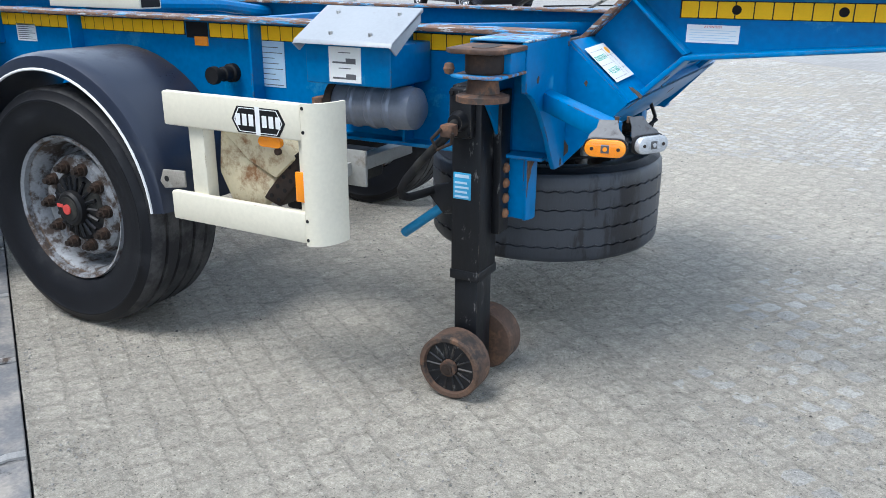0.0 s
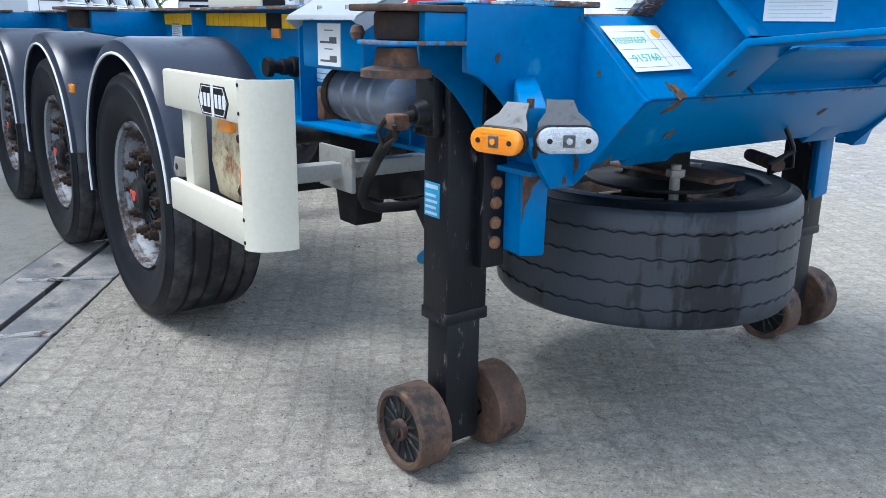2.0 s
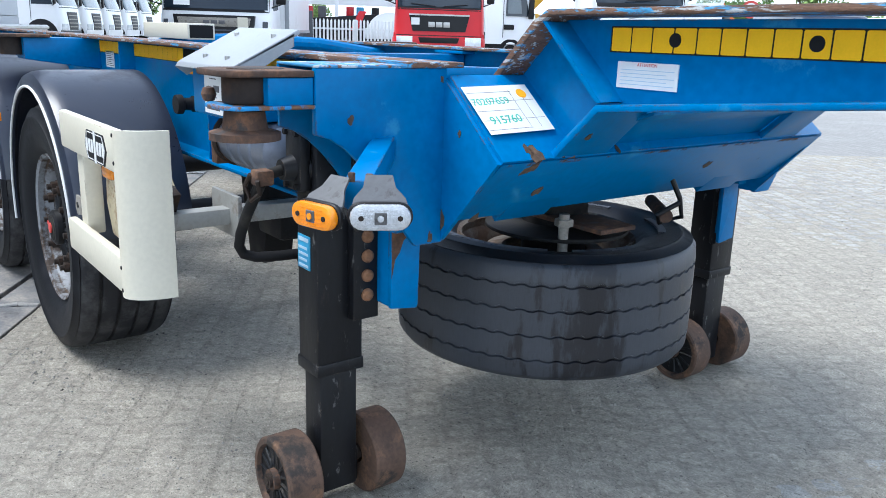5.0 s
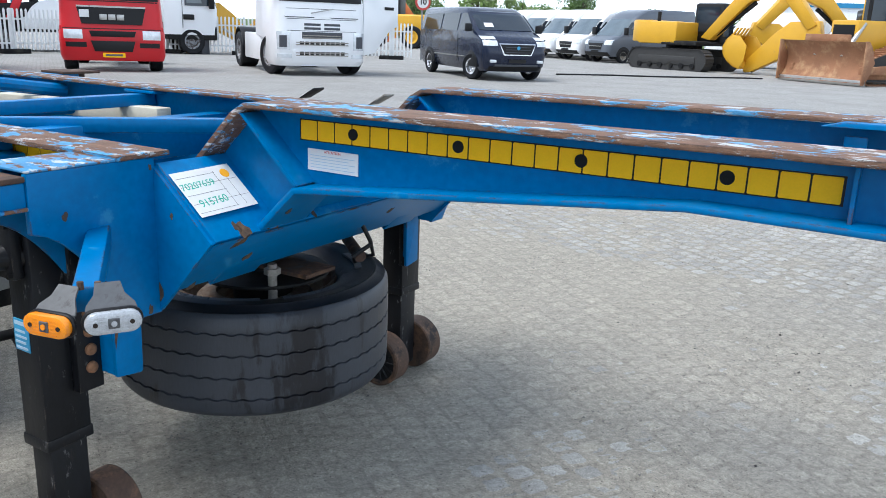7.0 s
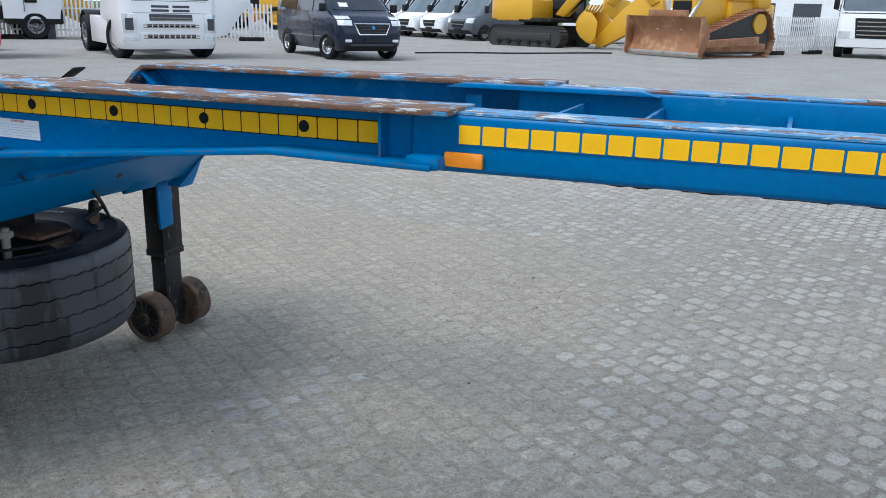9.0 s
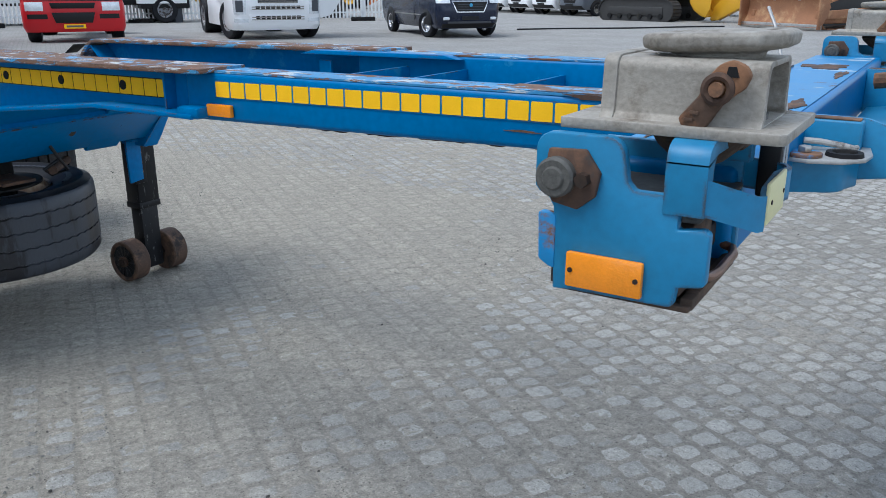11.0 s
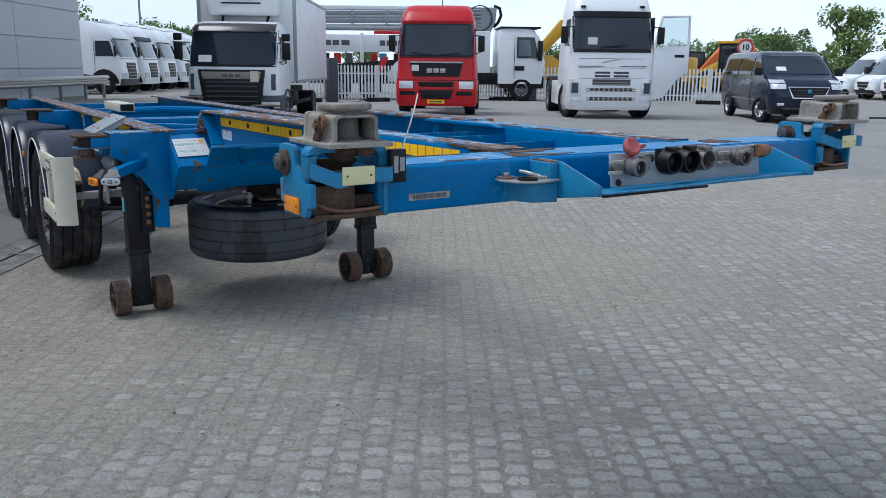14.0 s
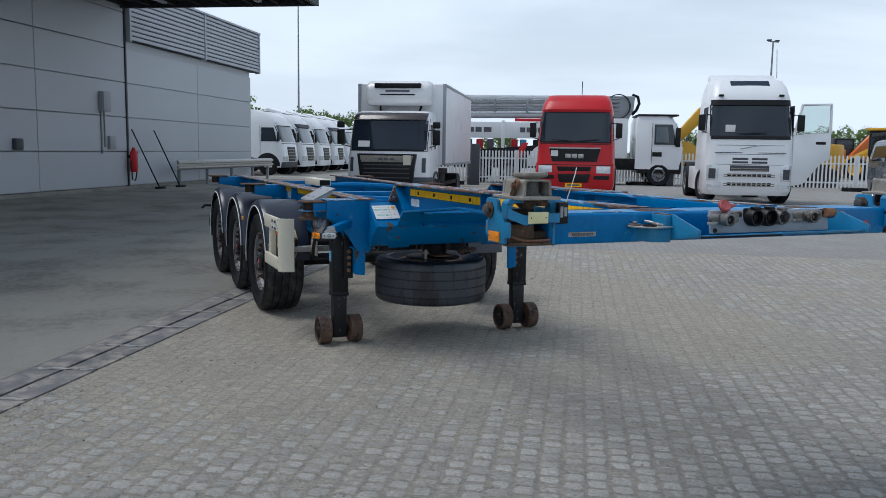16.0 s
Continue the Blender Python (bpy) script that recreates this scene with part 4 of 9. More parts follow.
for y, z in ((-0.237, 1.403), (0.271, 1.408)):
    cp = T("air_coupling", bev(box(B(), 3.975, 4.002, y - 0.055, y + 0.07, z - 0.02, z + 0.022), 0.006), SOCKET, "grey cast air coupling", fbm)
    T("coupling_rail", bev(box(B(), 4.002, 4.015, y - 0.085, y - 0.03, z - 0.022, z - 0.010), 0.003), CAST, "", fbm)
    T("coupling_rail", bev(box(B(), 4.002, 4.015, y - 0.085, y - 0.03, z + 0.010, z + 0.022), 0.003), CAST, "", fbm)
    T("coupling_head", revolve(B(), [(0.0, 0.0), (0.028, 0.0), (0.030, 0.012), (0.025, 0.018), (0.029, 0.030), (0.029, 0.044), (0.021, 0.046), (0.019, 0.036), (0.0, 0.034)], (4.002, y + 0.012, z), (1, 0, 0), 24, False), SOCKET, "", fbm)
    T("coupling_seal", revolve(B(), [(0.008, 0.0), (0.021, 0.0), (0.021, 0.004), (0.008, 0.004)], (4.037, y + 0.012, z), (1, 0, 0), 20), HOLE, "black rubber seal", fbm)
    T("coupling_lever", bev(box(B(), 4.005, 4.030, y + 0.045, y + 0.075, z - 0.015, z + 0.03), 0.006), SOCKET, "", fbm)
    T("coupling_neck", cyl(B(), (3.992, y + 0.06, z + 0.012), (3.992, y + 0.115, z + 0.02), 0.013, 12), RUST_DARK, "", fbm)
for y, r in ((-0.050, 0.041), (0.034, 0.042), (0.112, 0.037)):
    body = BLKPL if r != 0.037 else SOCKET
    T("socket_flange", bev(box(B(), 3.975, 3.982, y - r, y + r, 1.408 - r, 1.408 + r), 0.003), body, "", fbm)
    T("electric_socket", revolve(B(), [(0.0, 0.0), (r, 0.0), (r, 0.03), (r * 0.9, 0.046), (r * 0.78, 0.046), (r * 0.72, 0.014), (0.0, 0.012)], (3.982, y, 1.408), (1, 0, 0), 24, False), body, "round electric socket without its lid", fbm)
    T("socket_pin", cyl(B(), (3.990, y, 1.408), (4.014, y, 1.408), r * 0.28, 12), DARK, "", fbm)
    T("socket_hinge", bev(box(B(), 3.995, 4.025, y - 0.02, y + 0.02, 1.408 + r - 0.004, 1.408 + r + 0.008), 0.003), body, "", fbm)
T("red_cap", revolve(B(), [(0.0, 0.0), (0.026, 0.0), (0.030, 0.006), (0.030, 0.016), (0.024, 0.022), (0.016, 0.019), (0.0, 0.020)], (3.990, -0.222, 1.458), (0.85, -0.1, 0.5), 20, False), REDFADE, "faded red coupling cap", fbm)
T("cap_arm", bev(prism(B(), [(-0.235, 1.462), (-0.185, 1.466), (-0.150, 1.470), (-0.150, 1.460), (-0.190, 1.446), (-0.205, 1.425), (-0.222, 1.428)], "x", 3.984, 3.992), 0.002), REDFADE, "", fbm)
T("rusty_pipe_elbow", tube(B(), [(4.010, 0.385, 1.425), (4.004, 0.44, 1.424), (3.975, 0.47, 1.415), (3.86, 0.48, 1.40)], 0.022), RUST_BRIGHT, "rust-eaten pipe elbow", fbm)
T("shelf_lip", bev(prism(B(), [(4.104, 1.333), (4.109, 1.333), (4.109, 1.341), (4.104, 1.341)], "y", -0.44, 0.02), 0.001), DARK, "worn dark edge of the shelf", fbm)
T("plate_bolt", revolve(B(), [(0.0, 0.0), (0.011, 0.0), (0.009, 0.007), (0.0, 0.008)], (3.989, -0.262, 1.352), (1, 0, 0), 12, False), RUST_DARK, "", fbm)
words("painted_number", "18", 0.085, pose(3.8315, 0.865, 1.328, 90, 0, 90), REDFADE, fbm, 0.0008, 0.003)
eye = [(3.828, -0.625), (3.862, -0.632), (3.915, -0.612), (3.946, -0.575), (3.952, -0.525), (3.942, -0.456), (3.828, -0.456)]
T("lifting_eye_plate", bev(prism(B(), eye, "z", 1.364, 1.371), 0.002), WORN_STEEL, "worn bare steel eye plate with a hole", fbm)
T("eye_ring", revolve(B(), [(0.019, -0.002), (0.032, -0.002), (0.030, 0.006), (0.021, 0.006)], (3.910, -0.561, 1.372), (0, 0, 1), 24), DARK, "", fbm)
T("eye_hole", cyl(B(), (3.910, -0.561, 1.370), (3.910, -0.561, 1.3725), 0.02, 20), HOLE, "", fbm)
T("eye_pin", tube(B(), [(3.838, -0.535, 1.388), (3.862, -0.528, 1.387), (3.905, -0.515, 1.380), (3.918, -0.508, 1.376), (3.922, -0.498, 1.376)], 0.0055), WORN_STEEL, "", fbm)
T("eye_washer", bev(cyl(B(), (3.850, -0.597, 1.371), (3.850, -0.597, 1.378), 0.030, 20), 0.002), BLUE_WORN, "", fbm)
T("eye_bolt", bev(cyl(B(), (3.850, -0.597, 1.378), (3.850, -0.597, 1.389), 0.012, 6), 0.002), STEEL, "", fbm)


def ribbon(bm, pts, h, t):
    """A bent flat strip standing on edge: h half its height, t its thickness."""
    pts = [Vector(p) for p in pts]
    rows = []
    for i, p in enumerate(pts):
        d = (pts[min(i + 1, len(pts) - 1)] - pts[max(i - 1, 0)]).normalized()
        n = d.cross(Vector((0, 0, 1))).normalized() * t
        up = Vector((0, 0, h))
        rows.append([bm.verts.new(c) for c in (p - up, p + up, p + up + n, p - up + n)])
    for a, b in zip(rows, rows[1:]):
        for k in range(4):
            bm.faces.new((a[k], a[(k + 1) % 4], b[(k + 1) % 4], b[k]))
    bm.faces.new(rows[0])
    bm.faces.new(rows[-1][::-1])
    return bm


def ring_prism(bm, outer, inner, a, b):
    """A frame of constant section pulled along x: outer and inner are (y, z) loops of equal length."""
    loops = [[bm.verts.new((x, y, z)) for y, z in lp] for lp in (outer, inner) for x in (a, b)]
    oa, ob, ia, ib = loops
    k = len(outer)
    for i in range(k):
        j = (i + 1) % k
        for q in ((oa[i], oa[j], ob[j], ob[i]), (ia[j], ia[i], ib[i], ib[j]), (oa[j], oa[i], ia[i], ia[j]), (ob[i], ob[j], ib[j], ib[i])):
            bm.faces.new(q)
    return bm


def stack(bm, outline, rings):
    """A lump built from one (x, y) outline: rings of (scale, height), closed at both ends."""
    rows = [[bm.verts.new((x * q, y * q, z)) for x, y in outline] for q, z in rings]
    k = len(outline)
    for r0, r1 in zip(rows, rows[1:]):
        for i in range(k):
            bm.faces.new((r0[i], r0[(i + 1) % k], r1[(i + 1) % k], r1[i]))
    bm.faces.new(rows[0][::-1])
    bm.faces.new(rows[-1])
    return bm


def front_lock(dy):
    """The folding twistlock at one end of the front beam."""
    m = T("front_twistlock", bev(box(B(), 3.67, 3.836, -1.25 + dy, -1.02 + dy, 1.292, 1.300), 0.003), RUST_BODY, "folding container lock at the end of the front beam")
    side = [(3.670, 1.296), (3.690, 1.298), (3.815, 1.300), (3.820, 1.304), (3.822, 1.325), (3.850, 1.330), (3.854, 1.334), (3.854, 1.392), (3.848, 1.397), (3.818, 1.393), (3.818, 1.431)]
    side += [(3.766, 1.431), (3.757, 1.440), (3.752, 1.470)] + arc(3.730, 1.468, 0.022, 10, 90, 5) + arc(3.664, 1.468, 0.022, 90, 180, 5) + [(3.642, 1.424), (3.648, 1.417), (3.660, 1.412), (3.667, 1.400)]
    T("side_cheek", bev(prism(B(), side, "y", -1.262 + dy, -1.245 + dy), 0.003), LIGHTBLUE, "light blue cut-out cheek", m)
    lo, hi = -1.2645 + dy, -1.028 + dy
    hoop = [(lo, 1.411), (lo, 1.470)] + arc(lo + 0.024, 1.468, 0.024, 180, 90, 5) + arc(hi - 0.024, 1.468, 0.024, 90, 0, 5) + [(hi, 1.436), (hi - 0.026, 1.436), (hi - 0.026, 1.462)]
    hoop += arc(hi - 0.042, 1.460, 0.016, 0, 90, 4) + arc(lo + 0.042, 1.460, 0.016, 90, 180, 4) + [(lo + 0.026, 1.411)]
    T("lock_hoop", bev(prism(B(), hoop, "x", 3.800, 3.846), 0.003), LIGHTBLUE, "bent light blue hoop over the lock", m)
    T("inner_cheek", bev(box(B(), 3.64, 3.836, -1.035 + dy, -1.02 + dy, 1.29, 1.450), 0.004), LIGHTBLUE, "", m)
    T("back_sheet", box(B(), 3.663, 3.672, -1.25 + dy, -1.02 + dy, 1.30, 1.44), RUST_BODY, "", m)
    T("pivot_washer", bev(prism(B(), [(3.662, 1.472), (3.708, 1.474), (3.727, 1.448), (3.722, 1.420), (3.700, 1.402), (3.668, 1.408), (3.656, 1.436)], "y", -1.270 + dy, -1.262 + dy), 0.002), RUSTY, "rusty pivot washer", m)
    T("pivot_bolt", revolve(B(), [(0.0, 0.0), (0.024, 0.0), (0.024, 0.010), (0.021, 0.014), (0.014, 0.014), (0.012, 0.017), (0.0, 0.018)], (3.675, -1.270 + dy, 1.440), (0, -1, 0), 24, False), SHAFT, "grey round pivot end", m)
    T("pivot_nut", cyl(B(), (3.708, -1.281 + dy, 1.440), (3.708, -1.269 + dy, 1.440), 0.009, 6), RUST_DARK, "", m)
    T("amber_reflector", bev(box(B(), 3.690, 3.785, -1.272 + dy, -1.262 + dy, 1.306, 1.350), 0.003), AMBER, "orange rectangular reflector", m)
    for xx in (3.697, 3.778):
        T("reflector_screw", cyl(B(), (xx, -1.2735 + dy, 1.328), (xx, -1.271 + dy, 1.328), 0.0032, 8), RUST_DARK, "", m)
    T("cheek_lug", bev(prism(B(), [(3.648, 1.392), (3.672, 1.390), (3.672, 1.322), (3.664, 1.324), (3.650, 1.332)], "y", -1.264 + dy, -1.246 + dy), 0.003), BLUE_WORN, "flaking rusty edge of the cheek", m)
    T("lock_core", bev(box(B(), 3.68, 3.822, -1.245 + dy, -1.115 + dy, 1.306, 1.385), 0.006), RUST_BODY, "rough rusty lock body", m)
    T("core_block", bev(box(B(), 3.70, 3.812, -1.120 + dy, -1.04 + dy, 1.318, 1.352), 0.004), RUST_DARK, "", m)
    T("inner_shelf", bev(box(B(), 3.68, 3.838, -1.245 + dy, -1.035 + dy, 1.398, 1.406), 0.003), SHAFT, "", m)
    T("bottom_lip", bev(box(B(), 3.822, 3.838, -1.242 + dy, -1.04 + dy, 1.292, 1.308), 0.004), RUST_BODY, "", m)
    T("lock_cone", revolve(B(), [(0.0, 0.0), (0.018, 0.0), (0.030, 0.006), (0.050, 0.024), (0.056, 0.034), (0.052, 0.044), (0.0, 0.046)], (3.805, -1.150 + dy, 1.448), (0, 0, 1), 28, False), RUST_BODY, "brown rusty cone under the base plate", m)
    T("cone_block", bev(box(B(), 3.79, 3.85, -1.12 + dy, -1.068 + dy, 1.462, 1.492), 0.004), RUST_BODY, "", m)
    T("base_plate", bev(prism(B(), [(3.661, -1.238 + dy), (3.908, -1.238 + dy), (3.915, -1.231 + dy), (3.915, -1.047 + dy), (3.661, -1.047 + dy)], "z", 1.492, 1.505), 0.002), CAST, "grey cast base plate", m)
    w0, w1 = -1.206 + dy, -1.077 + dy
    c = (w0 + w1) / 2
    outer = [(w0 - 0.010, 1.504), (w1 + 0.010, 1.504), (w1 + 0.003, 1.512), (w1, 1.560)] + arc(w1 - 0.013, 1.562, 0.013, 0, 90, 4) + arc(w0 + 0.013, 1.562, 0.013, 90, 180, 4) + [(w0, 1.560), (w0 - 0.003, 1.512)]
    inner = [(w0 + 0.004, 1.507), (w1 - 0.004, 1.507), (w1 - 0.010, 1.513), (w1 - 0.010, 1.554)] + arc(w1 - 0.022, 1.556, 0.012, 0, 90, 4) + arc(w0 + 0.022, 1.556, 0.012, 90, 180, 4) + [(w0 + 0.010, 1.554), (w0 + 0.010, 1.513)]
    T("block_frame", bev(ring_prism(B(), outer, inner, 3.716, 3.885), 0.002), CAST, "hollow cast lock block with a rounded mouth", m)
    rim = [(c + (y - c) * 1.05, 1.504 + (z - 1.504) * 1.04) for y, z in outer]
    T("block_back", bev(prism(B(), rim, "x", 3.700, 3.718), 0.003), CAST, "", m)
    T("block_shaft", revolve(B(), [(0.0, 0.0), (0.052, 0.0), (0.052, 0.008), (0.043, 0.012), (0.039, 0.020), (0.038, 0.066), (0.0, 0.066)], (3.826, w0 + 0.058, 1.505), (0, 0, 1), 28, False), SHAFT, "rough pitted shaft inside the block", m)
    wing = [(-0.086, -0.034), (-0.060, -0.056), (-0.018, -0.060), (0.016, -0.052), (0.052, -0.060), (0.080, -0.040), (0.086, -0.004), (0.074, 0.034), (0.046, 0.056), (0.006, 0.054), (-0.034, 0.062), (-0.068, 0.046), (-0.084, 0.010)]
    head = stack(B(), wing, ((0.56, -0.008), (0.58, 0.0), (0.84, 0.003), (0.98, 0.008), (1.0, 0.020), (0.93, 0.024), (0.66, 0.021), (0.40, 0.025)))
    bmesh.ops.transform(head, matrix=pose(3.818, -1.138 + dy, 1.580, 0, -3), verts=head.verts)
    T("lock_head", bev(head, 0.003), CAST, "worn uneven lock head", m)
    lever = [(3.797, 1.512), (3.803, 1.503), (3.821, 1.499), (3.829, 1.504), (3.846, 1.532), (3.866, 1.548), (3.872, 1.562), (3.866, 1.572), (3.851, 1.578), (3.838, 1.573), (3.824, 1.556), (3.818, 1.538)]
    T("lock_lever", bev(prism(B(), lever, "y", w0 - 0.024, w0 - 0.010), 0.004), RUST_BRIGHT, "rusty locking lever", m)
    T("lever_boss", revolve(B(), [(0.010, 0.0), (0.018, 0.0), (0.018, 0.005), (0.014, 0.008), (0.010, 0.006)], (3.839, w0 - 0.023, 1.547), (0, -1, 0), 20), RUSTY, "", m)
    T("lever_pin", cyl(B(), (3.839, w0 - 0.036, 1.547), (3.839, w0 - 0.02, 1.547), 0.008, 10), RUST_BRIGHT, "", m)
    T("lever_slot", prism(B(), [(3.846, 1.560), (3.860, 1.560), (3.856, 1.571), (3.848, 1.571)], "y", w0 - 0.0255, w0 - 0.0235), HOLE, "", m)
    for xx, tt in ((3.810, 1.512), (3.816, 1.520)):
        T("raised_mark", bev(box(B(), xx - 0.005, xx + 0.005, w0 - 0.0255 , w0 - 0.0235, tt - 0.002, tt + 0.002), 0.0005), RUST_BRIGHT, "", m)
    strap = [(3.838, -1.258 + dy, 1.434), (3.850, -1.252 + dy, 1.430), (3.870, -1.228 + dy, 1.419), (3.886, -1.202 + dy, 1.408), (3.890, -1.192 + dy, 1.407), (3.886, -1.182 + dy, 1.408), (3.884, -1.165 + dy, 1.411), (3.884, -1.10 + dy, 1.417), (3.889, -1.068 + dy, 1.416), (3.891, -1.052 + dy, 1.415), (3.885, -1.038 + dy, 1.415), (3.868, -1.030 + dy, 1.416), (3.83, -1.027 + dy, 1.418)]
    T("strap_guard", ribbon(B(), strap, 0.0205, 0.006), LIGHTBLUE, "bent light blue strap", m)
    T("cream_plate", bev(box(B(), 3.8935, 3.8985, -1.190 + dy, -1.094 + dy, 1.393, 1.442), 0.002), CREAM_Y, "pale yellow-cream plate with two screws", m)
    for yy in (-1.176, -1.106):
        T("screw", cyl(B(), (3.8985, yy + dy, 1.4175), (3.8995, yy + dy, 1.4175), 0.003, 8), RUST_DARK, "", m)
    T("release_bar", tube(B(), [(3.80, -1.238 + dy, 1.340), (3.822, -1.226 + dy, 1.334), (3.834, -1.208 + dy, 1.326), (3.840, -1.180 + dy, 1.318), (3.842, -1.15 + dy, 1.315), (3.842, -1.07 + dy, 1.316), (3.836, -1.05 + dy, 1.318), (3.82, -1.044 + dy, 1.320)], 0.0062), BARE_ROD, "rubbed copper-brown release bar", m)
    return m


FRONT_AT = Matrix.Translation((-0.2, 0.015, -0.037))
for ob in (fbm, front_lock(0.02), front_lock(2.285)):
    ob.matrix_local = FRONT_AT
# tag holder and its antenna-like wire on the front beam
T("tag_holder", bev(box(B(), 3.852, 3.880, -1.014, -0.966, 1.388, 1.480), 0.004), BLKPL, "black plastic tag holder", fbm)
T("tag_label", box(B(), 3.880, 3.8812, -1.006, -0.992, 1.415, 1.462), GREYW, "", fbm)
T("tag_label", box(B(), 3.880, 3.8812, -0.987, -0.972, 1.420, 1.458), GREYW, "", fbm)
T("tag_wire", tube(B(), [(3.876, -0.978, 1.48), (3.86, -0.945, 1.54), (3.835, -0.91, 1.60), (3.82, -0.895, 1.625)], 0.0022, 6), STEEL, "thin bright wire", fbm)


# landing legs
def landing_leg(yc, outer):
    """outer: -1 or 1, the side on which the gearbox and crank stand."""
    leg = T("landing_leg", bev(box(B(), -0.07, 0.04, yc - 0.07, yc + 0.07, 0.42, 1.085), 0.008), BLACK, "black landing leg with scraped paint")
    T("inner_leg", bev(box(B(), -0.06, 0.03, yc - 0.058, yc + 0.058, 0.05, 0.45), 0.006), BLACK, "", leg)
    T("leg_collar", bev(box(B(), -0.0725, 0.0425, yc - 0.0725, yc + 0.0725, 0.41, 0.445), 0.004), BLACK, "", leg)
    T("axle", cyl(B(), (-0.015, yc - 0.2, 0.118), (-0.015, yc + 0.2, 0.118), 0.02, 16), RUST_DARK, "", leg)
    T("foot_block", bev(box(B(), -0.05, 0.02, yc - 0.07, yc + 0.07, 0.05, 0.16), 0.008), BLACK, "", leg)
    for d in (-1, 1):
        a, b = yc + d * 0.085, yc + d * 0.185
        w = T("foot_wheel", revolve(B(), [(0.03, 0.0), (0.112, 0.0), (0.118, 0.006), (0.118, abs(b - a) - 0.006), (0.112, abs(b - a)), (0.098, abs(b - a)), (0.092, abs(b - a) - 0.018), (0.03, abs(b - a) - 0.012)], (-0.015, a, 0.118), (0, d, 0), 36), WHEELRUST, "rusty steel foot wheel")
        w.parent = leg
        face = b
        T("wheel_web", cyl(B(), (-0.015, face - d * 0.022, 0.118), (-0.015, face - d * 0.012, 0.118), 0.094, 28), BLACK, "", leg)
        bm = B()
        for i in range(14):
            t = 2 * math.pi * i / 14
            r = Vector((math.cos(t), 0, math.sin(t)))
            c = Vector((-0.015, face - d * 0.012, 0.118))
            tube(bm, [c + r * 0.035, c + r * 0.09], 0.005, 6)
        T("rib_ring", bm, BLACK, "", leg)["kind"] = "stuff"
        T("wheel_hub", cyl(B(), (-0.015, face - d * 0.02, 0.118), (-0.015, face + d * 0.006, 0.118), 0.03, 16), RUSTY, "", leg)
        T("hub_pin", cyl(B(), (-0.015, face, 0.118), (-0.015, face + d * 0.018, 0.118), 0.011, 8), RUST_DARK, "", leg)
    # gearbox
    fy = yc + outer * 0.07
    T("gearbox", bev(box(B(), -0.065, 0.02, min(fy, fy + outer * 0.035), max(fy, fy + outer * 0.035), 0.915, 1.08), 0.012), BLACK, "", leg)
    for xx, zz in ((-0.05, 0.93), (0.008, 0.93), (-0.05, 1.065), (0.008, 1.065)):
        T("gearbox_bolt", cyl(B(), (xx, fy, zz), (xx, fy + outer * 0.044, zz), 0.008, 6), DARK, "", leg)
    T("gear_boss", cyl(B(), (-0.025, fy, 0.975), (-0.025, fy + outer * 0.065, 0.972), 0.046, 20, 0.026), BLACK, "", leg)
    T("gear_shaft", cyl(B(), (-0.025, fy + outer * 0.06, 0.972), (-0.018, fy + outer * 0.125, 0.958), 0.014, 12), DARK, "", leg)
    lo, hi = sorted((yc - outer * 0.022, yc - outer * 0.100))
    T("mount_strip", bev(box(B(), 0.040, 0.070, lo, hi, 0.565, 1.06), 0.002), BLACK, "", leg)
    for z in (0.633, 0.687, 0.741, 0.795):
        T("mount_bolt", revolve(B(), [(0.0, 0.0), (0.018, 0.0), (0.017, 0.007), (0.011, 0.013), (0.0, 0.015)], (0.070, yc - outer * 0.064, z), (1, 0, 0), 14, False), RUST_BRIGHT, "rusty bolt head", leg)
    T("mount_sheet", bev(prism(B(), [(yc - outer * 0.096, 0.606), (yc - outer * 0.178, 0.594), (yc - outer * 0.184, 0.600), (yc - outer * 0.188, 0.84), (yc - outer * 0.096, 0.84)], "x", 0.125, 0.138), 0.002), BLUE, "blue mounting sheet with a rust patch", leg)
    T("sheet_web", box(B(), 0.065, 0.126, min(yc - outer * 0.096, yc - outer * 0.104), max(yc - outer * 0.096, yc - outer * 0.104), 0.61, 0.84), BLUE, "", leg)
    return leg


leg_r = landing_leg(-0.885, -1)
landing_leg(0.845, 1)
T("rust_gusset", prism(B(), [(-0.788, 0.838), (-0.722, 0.838), (-0.730, 0.806), (-0.752, 0.790), (-0.764, 0.758), (-0.778, 0.740), (-0.788, 0.690)], "x", 0.137, 0.139), RUSTY, "rusty patch on the mounting sheet", leg_r)
T("type_plate", bev(box(B(), -0.060, 0.006, -0.958, -0.9545, 0.702, 0.794), 0.001), PLATE_BLUE, "small blue type plate", leg_r)
T("plate_bar", box(B(), -0.054, 0.0, -0.9588, -0.958, 0.777, 0.788), INK_BLUE, "", leg_r)
for i in range(4):
    T("plate_line", box(B(), -0.054, -0.002 - 0.006 * (i % 2), -0.9588, -0.958, 0.708 + 0.016 * i, 0.715 + 0.016 * i), INK_BLUE, "", leg_r)
crank = T("crank_handle", tube(B(), [(-0.017, -1.078, 0.945), (-0.06, -1.075, 0.905), (-0.12, -1.072, 0.845), (-0.178, -1.067, 0.779), (-0.204, -1.062, 0.738), (-0.208, -1.048, 0.712), (-0.200, -1.015, 0.700), (-0.188, -0.95, 0.698), (-0.176, -0.883, 0.699)], 0.0145, 12), DARK, "bent dark steel crank handle")
T("crank_joint", bev(box(B(), -0.040, 0.006, -1.098, -1.050, 0.938, 0.978), 0.008), RUSTY, "", crank)
